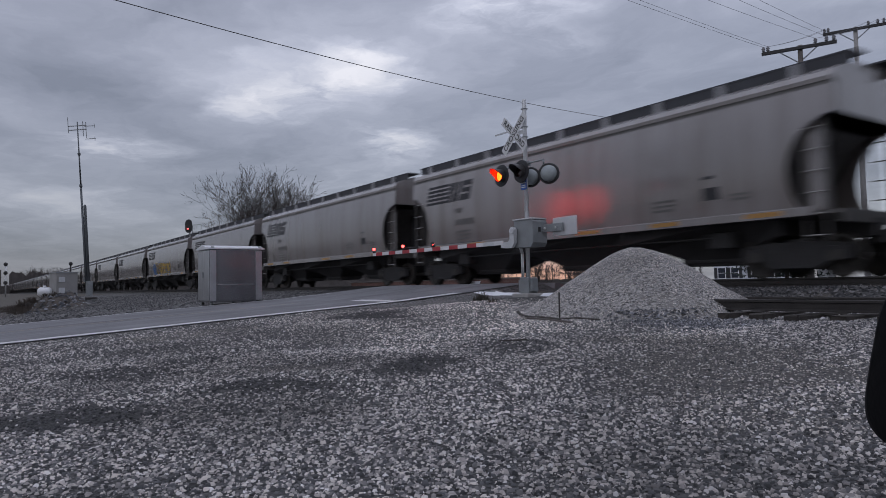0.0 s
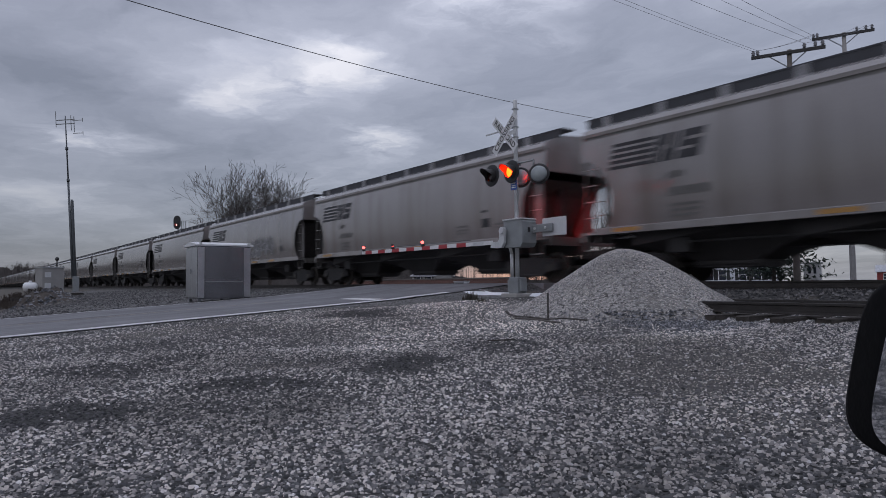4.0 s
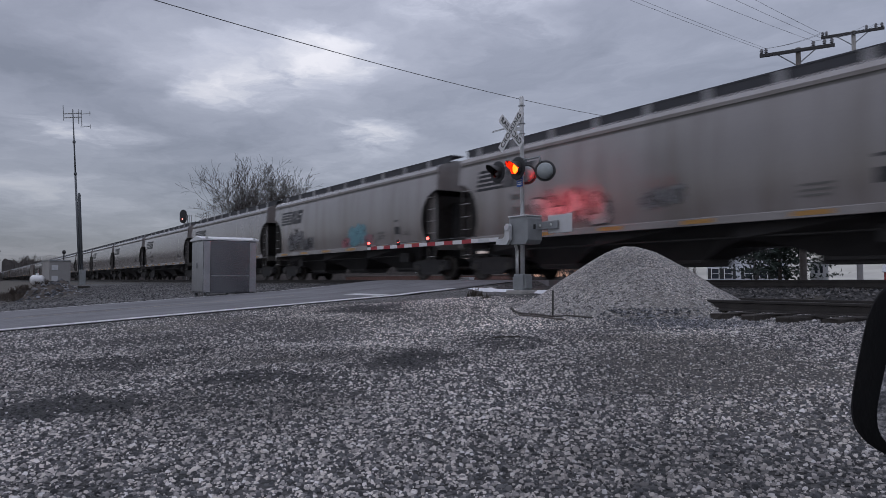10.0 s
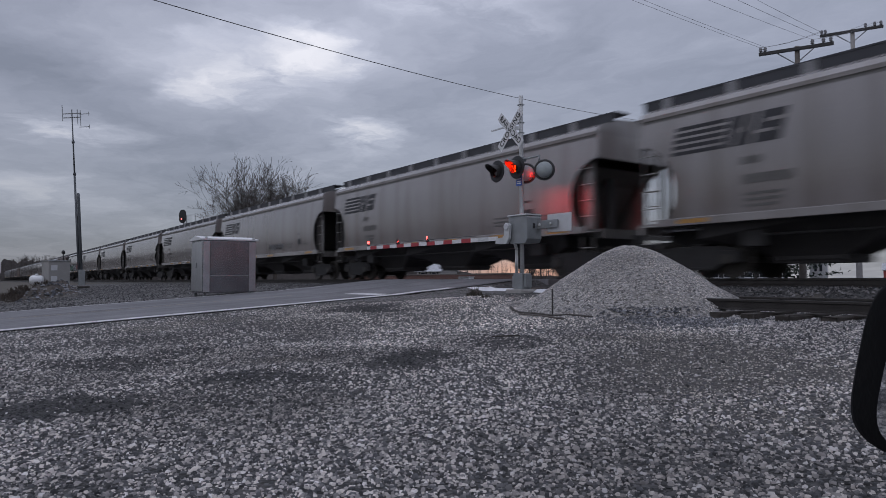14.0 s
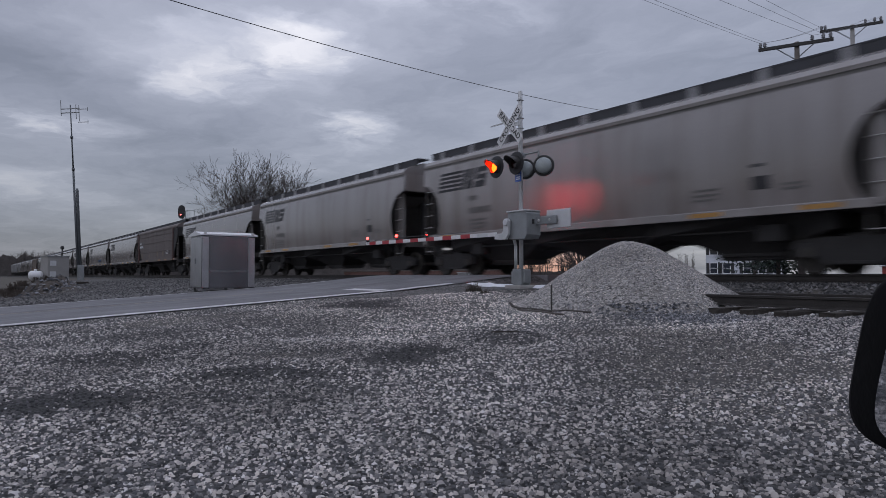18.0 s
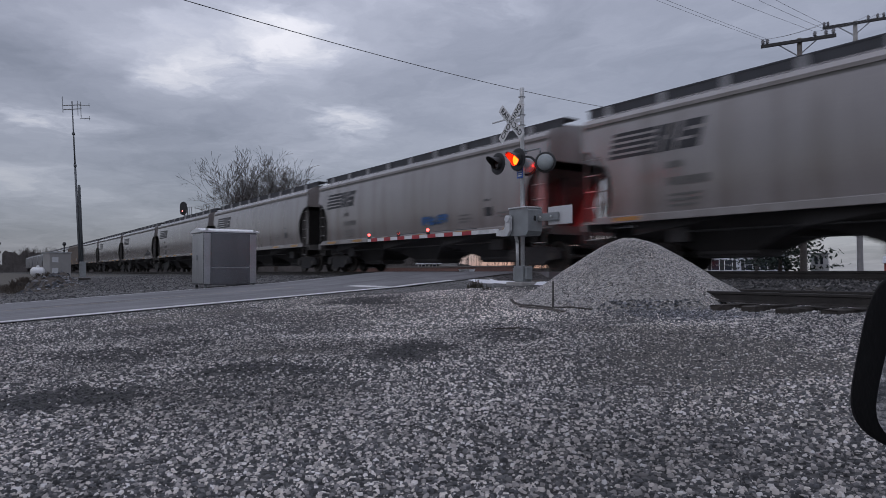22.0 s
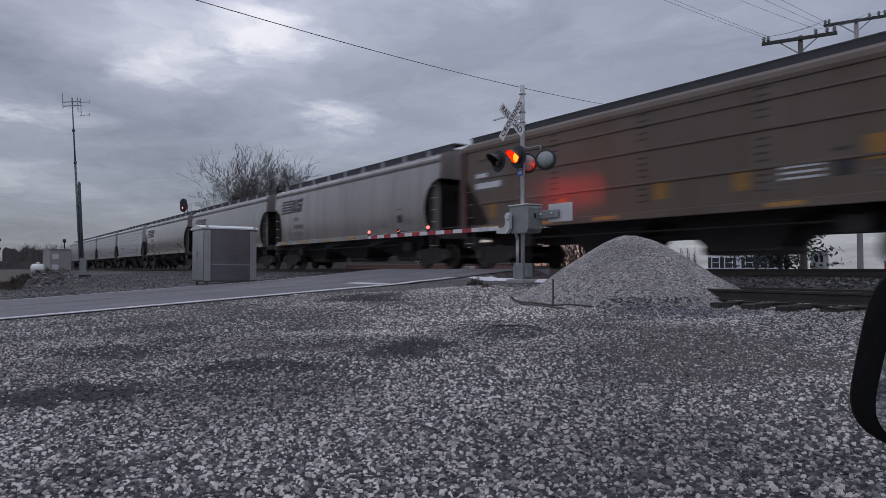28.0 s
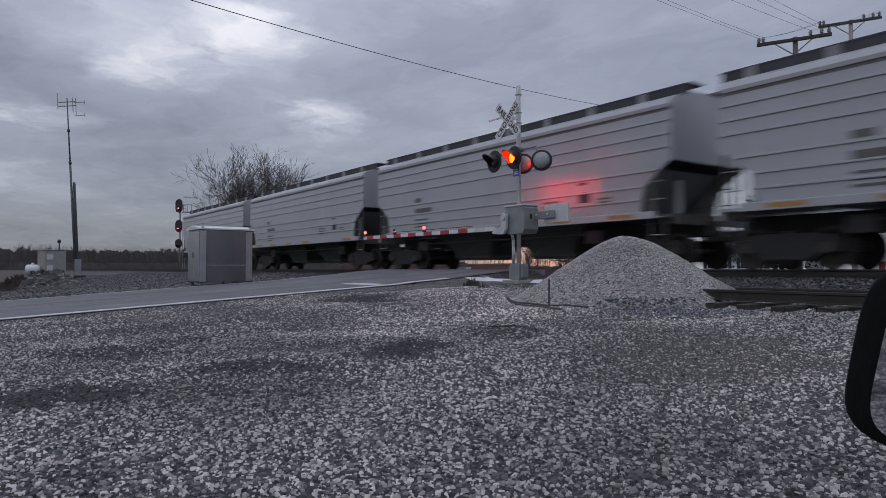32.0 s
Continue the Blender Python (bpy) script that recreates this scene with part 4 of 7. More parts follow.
    bm_box(bm, 0.50, 0.02, 1.54, 1.22, 0.08, 1.74, 0.02)
    part("counterweight_arm", bm, M["galv_dark"], sig)
    plate = part("counterweight_plate", box(0.82, 0.1, 1.44, 1.62, 0.125, 1.88, 0.012), M["panel_white"], sig, "pale square counterweight plate")
    for x in (0.64, 1.02):
        part("bolt", lathe([(0.035, 0.0), (0.035, 0.02), (0.02, 0.03)], 6), M["galv"], sig, m=pose(x, 0.02, 1.64, 90, 0, 0))
    # gate arm towards -x over the lane
    arm = part("gate_arm", box(-7.45, -0.395, 1.295, -0.5, -0.365, 1.40, 0.004), M["white"], sig, "red and white striped gate arm",
               m=pose(0, 0, 0, 0, 0, 0))
    arm.matrix_basis = Matrix.Translation((-0.5, 0, 1.35)) @ Matrix.Rotation(radians(0.2), 4, "Y") @ Matrix.Translation((0.5, 0, -1.35))
    x, k = -7.2, 0
    while x < -1.6:
        part("red_band", box(x, -0.399, 1.293, x + 0.42, -0.361, 1.402), M["red"], arm)
        x += 0.86
    part("reflective_band", box(-1.3, -0.398, 1.293, -0.85, -0.362, 1.402), M["galv"], arm)
    wire = bmesh.new()
    line = []
    for i in range(60):
        x = -7.3 + i * 0.1
        line.append(Vector((x, -0.38, 1.44 + (0.02 if x > -5.4 else -0.05 * abs(math.sin((x + 7.6) * 3.9))))))
    bm_path(wire, line, 0.011)
    part("cable", wire, M["black"], arm)
    for x, phase in ((-7.35, None), (-5.45, 0), (-3.75, 1)):
        lamp = part("gate_lamp", lathe([(0.055, -0.03), (0.06, 0.0), (0.055, 0.02), (0.03, 0.03)], 12), M["black"], arm, "small round gate lamp", m=pose(x, -0.38, 1.43))
        bm = lathe([(0.02, 0.024), (0.046, 0.022), (0.05, 0.0), (0.046, -0.022), (0.02, -0.024)], 14)
        for f in bm.faces:
            f.material_index = 0 if f.calc_center_median().z > -0.002 else 1
        me = mesh_of("lens", bm, [M["small_lens"], M["lens_off"]])
        rotor = part("lens", me, None, lamp, "red gate lamp lens", m=pose(0, -0.01, 0.09, 62, 0, 42))
        if phase is not None:
            rotors.append((rotor, None, phase, 0))
    return rotors


ROTORS = build_crossing_signal()

# the lamps that face the far road light the passing cars
# (each lens spreads its beam sideways)
for px, tx, power in ((-12.45, -13.25, 120), (-12.45, -13.95, 190), (-13.1, -14.6, 200), (-13.1, -15.3, 130)):
    spot_data = bpy.data.lights.new("back_lamp", "SPOT")
    spot_data.energy, spot_data.color, spot_data.spot_size, spot_data.spot_blend, spot_data.shadow_soft_size = power, (1.0, 0.012, 0.025), radians(29), 1.0, 0.07
    spot = new("back_lamp", spot_data)
    spot.matrix_world = look((px, MAST[1] + 0.6, 3.9), (tx, SIDE, 3.45))


# ---- cabinets, shelter, tank, antenna ----
def build_cabinet():
    x0, x1, y0, y1, z0, h = -26.6, -25.1, 6.86, 8.8, 0.77, 1.92
    cab = thing("signal_cabinet", "large silver aluminium signal cabinet on short legs", "cabinet", pose(0, 0, 0))
    part("body", box(x0, y0, z0, x1, y1, z0 + h, 0.015), M["aluminium"], cab)
    bm = bmesh.new()
    ym = (y0 + y1) / 2
    xm = (x0 + x1) / 2
    outline = [(x0 - 0.08, z0 + h), (x1 + 0.08, z0 + h), (x1 + 0.08, z0 + h + 0.05), (xm, z0 + h + 0.17), (x0 - 0.08, z0 + h + 0.05)]
    part("roof", prism(outline, y0 - 0.08, y1 + 0.08), M["aluminium_light"], cab, "bare pale aluminium roof")
    for a, b, key in ((y0 + 0.01, y0 + 0.24, "aluminium_frame"), (y0 + 0.26, y1 - 0.27, "aluminium"), (y1 - 0.25, y1 - 0.01, "aluminium_frame")):
        out = 0.013 if key == "aluminium" else 0.026
        part("side_panel", box(x1 + 0.001, a, z0 + 0.04, x1 + out, b, z0 + h - 0.05, 0.004), M[key], cab)
    for a, b in ((x0 + 0.03, xm - 0.01), (xm + 0.01, x1 - 0.03)):
        door = part("door", box(a, y0 - 0.016, z0 + 0.06, b, y0 - 0.001, z0 + h - 0.06, 0.004), M["aluminium_frame"], cab)
    part("handle", box(xm - 0.03, y0 - 0.05, z0 + 0.9, xm + 0.02, y0 - 0.016, z0 + 1.1, 0.006), M["galv_dark"], door)
    bm = bmesh.new()
    bm_box(bm, x1 + 0.014, y0 + 0.28, z0 + 0.62, x1 + 0.022, y1 - 0.28, z0 + 0.645)
    part("seam", bm, M["aluminium_frame"], cab)
    for y in (y0 + 0.1, y1 - 0.1):
        part("lifting_eye", box(x1 - 0.02, y - 0.04, z0 + h + 0.05, x1 + 0.1, y + 0.04, z0 + h + 0.12, 0.01), M["galv"], cab)
    for x in (x0 + 0.15, x1 - 0.15):
        for y in (y0 + 0.12, y1 - 0.12, ym + 0.3):
            part("leg", box(x - 0.05, y - 0.05, z0 - 0.16, x + 0.05, y + 0.05, z0, 0.006), M["galv_dark"], cab)


def build_far_yard():
    # antenna mast
    ax, ay = -77.0, 9.0
    g = ground_z(ax, ay)
    ant = thing("antenna_mast", "tall slim grey steel radio mast beside the line", "antenna mast", pose(ax, ay, g))
    part("lower_pole", lathe([(0.14, 0), (0.14, 9.0), (0.1, 9.2)], 10), M["mast_steel"], ant, m=pose(0.1, 0.2, 0, 3.0, 0, 0))
    part("base_cabinet", box(0.1, -0.15, 0, 0.8, 0.4, 1.5, 0.03), M["galv_dark"], ant)
    bm = tube((0, 0, 0), (0, 0, 11), 0.12, 0.1, 8)
    bm_tube(bm, (0, 0, 11), (0, 0, 17.6), 0.08, 0.05, 8)
    bmesh.ops.rotate(bm, matrix=Matrix.Rotation(radians(3.3), 3, "X"), verts=bm.verts[:])
    part("upper_pole", bm, M["mast_steel"], ant)
    for z in (11.0, 14.2):
        part("collar", lathe([(0.14, z), (0.14, z + 0.25)], 8), M["mast_steel"], ant, m=pose(0, 0, 0, 3.3, 0, 0))
    s = Vector((0.572, 0.82, 0))
    rods = [(-0.95, 17.9, 0.9, 17.9, 0.05), (-0.95, 18.3, 0.9, 18.3, 0.05)]
    rods += [(k, a, k, c, 0.035) for k, a, c in ((-0.95, 17.6, 19.2), (0.85, 17.0, 18.6), (0.55, 17.2, 18.7))]
    for z in (16.9, 18.2):
        rods += [(0.7, z, 1.75, z, 0.035), (1.7, z - 0.2, 1.7, z + 0.2, 0.03)]
    for k0, z0, k1, z1, r in rods:
        part("aerial_rod", tube(s * k0 + Vector((0, 0, z0)), s * k1 + Vector((0, 0, z1)), r, n=5), M["galv_dark"], ant, m=pose(0, 0, 0, 3.3, 0, 0) @ pose(0, 0, -1.1))
    # shelter
    sx, sy = -77.5, 6.95
    g = ground_z(sx, sy)
    m = pose(sx, sy, g, 0, 0, 10)
    sh = thing("equipment_shelter", "small flat-roofed grey equipment shelter", "shelter", m)
    part("wall", box(-1.2, -0.95, 0.1, 1.2, 0.95, 2.45, 0.03), M["shelter"], sh)
    part("roof", box(-1.26, -1.0, 2.45, 1.26, 1.0, 2.53, 0.02), M["galv_dark"], sh)
    part("door", box(1.2, -0.85, 0.15, 1.23, -0.05, 2.15, 0.01), M["shelter"], sh)
    for z in (0.5, 1.55):
        part("vent", box(1.23, -0.75, z, 1.27, -0.2, z + 0.5, 0.01), M["panel_white"], sh)
    part("exhaust", tube((-0.2, 0.7, 2.5), (-0.2, 0.7, 3.25), 0.06), M["black"], sh)
    part("lamp_globe", lathe([(0.05, 3.45), (0.15, 3.5), (0.18, 3.65), (0.12, 3.8), (0.03, 3.84)], 10, pose(-0.2, 0.7, -0.25)), M["black"], sh)
    for x in (-1, 1):
        for y in (-0.8, 0.8):
            part("footing", box(x - 0.12, y - 0.12, -0.25, x + 0.12, y + 0.12, 0.1), M["concrete"], sh)
    # tank
    tx, ty = -77.0, 5.3
    g = ground_z(tx, ty)
    tk = thing("propane_tank", "small white propane tank on a stand", "tank", pose(tx, ty, g, 0, 0, 90))
    part("shell", lathe([(0.02, -0.64), (0.25, -0.6), (0.40, -0.48), (0.44, -0.36), (0.44, 0.36), (0.40, 0.48), (0.25, 0.6), (0.02, 0.64)], 18, pose(0, 0, 0.75, 0, 90, 0)), M["tank"], tk)
    part("dome", lathe([(0.14, 1.15), (0.14, 1.3), (0.1, 1.36)], 12), M["tank"], tk)
    for x in (-0.35, 0.35):
        part("foot", box(x - 0.06, -0.35, -0.2, x + 0.06, 0.35, 0.4, 0.01), M["concrete"], tk)
    # timbers and rubble
    rng = random.Random(3)
    for i in range(7):
        x, y = -58 + rng.uniform(-7, 7), 4.6 + rng.uniform(-1.0, 2.2)
        part("old_timber", box(-1.2, -0.12, -0.1, 1.2, 0.12, 0.12, 0.02), M["tie"], m=pose(x, y, ground_z(x, y) + 0.08, 0, rng.uniform(-6, 6), rng.uniform(0, 180)))
        tagged(scene.collection.objects[-1], "discarded dark railway tie lying on the ground", "timber", "discarded ties")


def tuft(x, y, r, h, n, seed, name="dry_grass_tuft", material="grass", label="tuft of dead brown grass"):
    rng = random.Random(seed)
    verts, faces = [], []
    for i in range(n):
        a, d = rng.uniform(0, 6.283), r * math.sqrt(rng.random())
        px, py = x + d * math.cos(a), y + d * math.sin(a)
        pz = ground_z(px, py) - 0.03
        k = h * rng.uniform(0.5, 1.1) * (1.1 - d / r * 0.6)
        b = rng.uniform(0, 6.283)
        w = 0.012 + 0.01 * h
        lx, ly = rng.uniform(-0.4, 0.4) * k, rng.uniform(-0.4, 0.4) * k
        s = len(verts)
        verts += [(px - w * math.cos(b), py - w * math.sin(b), pz), (px + w * math.cos(b), py + w * math.sin(b), pz),
                  (px + lx * 0.5, py + ly * 0.5, pz + k * 0.65), (px + lx, py + ly, pz + k)]
        faces += [(s, s + 1, s + 2), (s, s + 2, s + 3), (s + 1, s + 3, s + 2)]
    ob = new(name, quick_mesh(name, verts, faces, M[material]))
    return tagged(ob, label, "plant", kind="stuff")


def build_signals():
    sx, sy = -79.2, 19.5
    g = ground_z(sx, sy)
    s = thing("block_signal", "tall black three-headed railway signal behind the track", "railway signal", pose(sx, sy, g - 0.72, 0, 0, 35))
    part("mast", tube((0, 0, 0), (0, 0, 9.0), 0.1, 0.08), M["galv_dark"], s)
    for z, lit, k in ((8.25, True, 1.25), (6.0, True, 1.1), (4.05, False, 0.75)):
        bm = bmesh.new()
        bm_prism(bm, [(0.48 * math.cos(a), z + (0.48 if math.sin(a) * 1 > 0 else 0.48) * math.sin(a) + (0.25 * (k - 0.7) if math.sin(a) > 0 else -0.25 * (k - 0.7)) * 2) for a in np.linspace(0, 2 * math.pi, 24, endpoint=False)], -0.22, -0.16)
        head = part("signal_head", bm, M["black"], s, "black rounded signal target")
        bm = bmesh.new()
        bm_tube(bm, (0, -0.2, z - 0.3), (0, -0.42, z - 0.3), 0.15, 0.15, 14, False)
        part("visor", bm, M["black"], head)
        part("lens", lathe([(0.02, 0), (0.1, 0.0), (0.09, 0.03)], 12, pose(0, -0.23, z - 0.3, 90, 0, 0)), M["signal_on"] if lit else M["lens_off"], head, "dim red signal lens" if lit else "")
        part("bracket", box(-0.06, -0.16, z - 0.08, 0.06, 0.06, z + 0.08), M["galv_dark"], head)
    bm = bmesh.new()
    for z in np.arange(0.6, 8.4, 0.35):
        bm_tube(bm, (0.3, 0.1, z), (0.62, 0.1, z), 0.018, n=4)
    for x in (0.3, 0.62):
        bm_tube(bm, (x, 0.1, 0), (x, 0.1, 8.4), 0.022, n=4)
    part("ladder", bm, M["galv_dark"], s)
    bm = bmesh.new()
    for z in (7.6, 8.4):
        for x in (0.35, 0.9, 1.5):
            bm_tube(bm, (x, 0.1, 7.5), (x, 0.1, 8.4), 0.025, n=4)
        bm_tube(bm, (0.3, 0.1, z), (1.55, 0.1, z), 0.025, n=4)
    bm_box(bm, 0.2, -0.2, 7.46, 1.55, 0.5, 7.5)
    part("platform", bm, M["galv_dark"], s, "railed service platform")
    # a second, far signal by the line
    fx, fy = -140.0, 3.8
    g = ground_z(fx, fy)
    s = thing("distant_signal", "distant black three-headed railway signal on a mast", "railway signal", pose(fx, fy, g, 0, 0, 80))
    part("mast", tube((0, 0, 0), (0, 0, 5.6), 0.11), M["galv"], s)
    for z in (2.4, 4.1, 5.6):
        part("signal_head", lathe([(0.02, 0.05), (0.29, 0.05), (0.33, 0.0), (0.29, -0.05), (0.02, -0.05)], 18, pose(0, -0.2, z, 90, 0, 0)), M["black"], s, "round black signal target")


def limb(out, p, way, length, r, depth, rng):
    """Grows one branch and its forks into a list of tapered pieces; the twigs turn upwards."""
    steps = 3 if depth > 1 else 2
    for i in range(steps):
        way = (way + Vector((rng.uniform(-1, 1), rng.uniform(-1, 1), rng.uniform(-0.5, 0.9))) * 0.2).normalized()
        q = p + way * (length / steps)
        rb = r * (0.87 if i < steps - 1 else 0.78)
        out.append((p.copy(), q.copy(), r, rb))
        p, r = q, rb
        if depth > 0 and i < steps - 1 and rng.random() < 0.72:
            w = fork(way, rng.uniform(0.5, 0.8), rng)
            limb(out, p, w, length * rng.uniform(0.42, 0.62), r * 0.6, depth - 1, rng)
    if depth > 0:
        for k in range(2):
            limb(out, p, fork(way, rng.uniform(0.25, 0.6), rng), length * rng.uniform(0.62, 0.82), r * 0.78, depth - 1, rng)


def fork(way, angle, rng):
    side = way.cross(Vector((rng.uniform(-1, 1), rng.uniform(-1, 1), rng.uniform(-1, 1)))).normalized()
    return (way * math.cos(angle) + side * math.sin(angle)).normalized()


def bare_tree(x, y, height, seed, depth=4, label="bare winter tree with fine dark twigs", stems=5, r=0.14, name="bare_tree", skin="twig", splay=0.55, thin=0.012):
    rng = random.Random(seed)
    g = ground_z(x, y)
    tree = thing(name, label, "tree", pose(x, y, g - 0.1))
    pieces = []
    trunk = [(Vector((0, 0, 0)), Vector((0.1, 0, height * 0.12)), r * 1.9, r * 1.5)]
    for i in range(stems):
        a = 6.283 * i / stems + rng.uniform(-0.4, 0.4)
        k = splay * rng.uniform(0.25, 1.0)
        w = Vector((math.cos(a) * k, math.sin(a) * k, 1)).normalized()
        limb(pieces, Vector((0.1, 0, height * 0.1)), w, height * 0.33, r, depth, rng)
    # grown to the height asked for
    tall = height / max(q[1].z for q in pieces)
    for nm, ps, n, mt in (("trunk", trunk, 8, "bark"), ("crown", pieces, 3, skin)):
        bm_v, bm_f = [], []
        for a, b, ra, rb in ps:
            if nm == "crown":
                a, b = a * tall, b * tall
            way = (b - a).normalized()
            s1 = way.orthogonal().normalized()
            s2 = way.cross(s1)
            o = len(bm_v)
            for p, rr in ((a, max(ra, thin)), (b, max(rb, thin * 0.8))):
                for k in range(n):
                    c = 2 * math.pi * k / n
                    bm_v.append(p + rr * (math.cos(c) * s1 + math.sin(c) * s2))
            for k in range(n):
                bm_f.append((o + k, o + (k + 1) % n, o + n + (k + 1) % n, o + n + k))
        part(nm, quick_mesh(nm, bm_v, bm_f, M[mt]), None, tree)
    return tree


def spruce(x, y, height, seed):
    rng = random.Random(seed)
    g = ground_z(x, y)
    t = thing("spruce_tree", "dark green spruce with ragged branches", "tree", pose(x, y, g - 0.05))
    part("trunk", tube((0, 0, 0), (0, 0, height * 0.95), 0.14, 0.03, 8), M["bark"], t)
    verts, faces = [], []
    for i in range(620):
        k = rng.random() ** 0.8
        z = height * (0.06 + 0.94 * k)
        reach = (height * (1 - k) * 0.52 + 0.12) * rng.uniform(0.55, 1.1)
        a = rng.uniform(0, 6.283)
        dx, dy = math.cos(a), math.sin(a)
        for j in range(9):
            d = reach * (0.15 + 0.85 * j / 8)
            c = Vector((dx * d, dy * d, z - 0.12 * d + 0.18 * d * d / max(reach, 0.3)))
            for s in range(2):
                w = Vector((rng.uniform(-1, 1), rng.uniform(-1, 1), rng.uniform(-0.7, 0.5))).normalized() * 0.3
                n = w.cross(Vector((rng.uniform(-1, 1), rng.uniform(-1, 1), 1))).normalized() * 0.075
                o = len(verts)
                verts += [c - n, c + n, c + w]
                faces.append((o, o + 1, o + 2))
    part("crown", quick_mesh("crown", verts, faces, M["needle"]), None, t)


def build_woods():
    """The far winter wood: thin trunks and upswept twigs, one piece of stuff."""
    rng = random.Random(12)
    verts, faces = [], []

    def stick(a, b, w):
        d = Vector((w, w * 0.6, 0))
        o = len(verts)
        verts.extend((a - d, a + d, b + d * 0.3, b - d * 0.3))
        faces.append((o, o + 1, o + 2, o + 3))

    for i in range(3000):
        ang = radians(rng.uniform(-8, 26) if i < 2400 else rng.uniform(26, 55))
        dist = rng.uniform(430, 580)
        x, y = -math.cos(ang) * dist, math.sin(ang) * dist
        if i % 3 and ang > radians(34):
            continue
        if abs(y - TRACK) < 7 or abs(x - (ROAD_L + ROAD_R) / 2) < 8:
            continue
        h = rng.uniform(12.5, 15.5) * (1 + 0.18 * noise.noise((ang * 9, 0, 0)))
        g = 0.6
        stick(Vector((x, y, g)), Vector((x + rng.uniform(-0.4, 0.4), y, g + h * 0.9)), 0.15)
        for j in range(30):
            z = h * rng.uniform(0.12, 0.9)
            a = rng.uniform(0, 6.283)
            l = rng.uniform(0.8, 2.6)
            stick(Vector((x, y, g + z)), Vector((x + math.cos(a) * l, y + math.sin(a) * l, g + z + rng.uniform(0.5, 1.5))), 0.06)
    tagged(new("far_woods", quick_mesh("far_woods", verts, faces, M["wood_far"])), "distant line of leafless winter woods", "woods", kind="stuff")
    # the low dark undergrowth along the foot of the wood
    verts, faces = [], []
    for k, (r0, hh) in enumerate(((590, 17.5), (425, 5.0))):
        o = len(verts)
        n = 900
        for i in range(n + 1):
            a = radians(-18 + 72 * i / n)
            x, y = -math.cos(a) * r0, math.sin(a) * r0
            verts += [(x, y, 0.3), (x, y, 0.6 + hh * (0.22 + 0.78 * smooth(39, 32, math.degrees(a))) * (0.85 + 0.22 * noise.noise((i * 0.21, k, 0)) + 0.1 * noise.noise((i * 0.9, k, 3))))]
        for i in range(n):
            y = math.sin(radians(-18 + 72 * (i + 0.5) / n)) * r0
            if abs(y - TRACK) > 2.4:
                faces.append((o + 2 * i, o + 2 * i + 2, o + 2 * i + 3, o + 2 * i + 1))
    tagged(new("backdrop", quick_mesh("backdrop", verts, faces, M["wood_far"])), "dark undergrowth at the edge of the far woods", "woods", kind="structure")


# ---- utility poles and wires ----
def build_poles():
    tips = []
    for x, y, top, turn, mt, k in ((-12.92, 24.7, 9.72, 24.5, "pole_wood", 1.0), (-14.4, 32.3, 12.4, 24.5, "pole_pale", 1.0)):
        g = ground_z(x, y)
        p = thing("utility_pole", "wooden utility pole with a crossarm and insulators", "utility pole", pose(x, y, g), "utility poles")
        h = top - g
        part("pole", tube((0, 0, -0.5), (0, 0, h), 0.13, 0.085, 12), M[mt], p)
        m = pose(0.0, -0.12, h - 0.12, 0, 0, turn)
        arm = part("crossarm", box(-1.22, -0.05, -0.06, 1.22, 0.05, 0.06, 0.01), M["black"], p, "dark wooden crossarm", m=m)
        bm = bmesh.new()
        for s in (-1, 1):
            bm_tube(bm, (0.6 * s, 0.0, -0.06), (0.02 * s, 0.1, -0.5), 0.022, n=5)
        part("brace", bm, M["galv_dark"], arm)
        for q in (-1.15, -1.0, 0.55, 0.9, 1.13):
            part("insulator", lathe([(0.03, 0.075), (0.07, 0.11), (0.04, 0.14), (0.075, 0.18), (0.04, 0.22), (0.05, 0.25)], 10), M["insulator"], arm, m=pose(q, 0, 0))
            tips.append((Matrix.Translation((x, y, g)) @ m) @ Vector((q, 0, 0.25)))
    return tips


def wire(a, b, sag, r=0.012, label="thin overhead wire"):
    bm = bmesh.new()
    a, b = Vector(a), Vector(b)
    bm_path(bm, [a.lerp(b, i / 36) - Vector((0, 0, sag * 4 * (i / 36) * (1 - i / 36))) for i in range(37)], r)
    return tagged(new("overhead_wire", mesh_of("overhead_wire", bm, M["wire"])), label, "wire", "overhead wires")


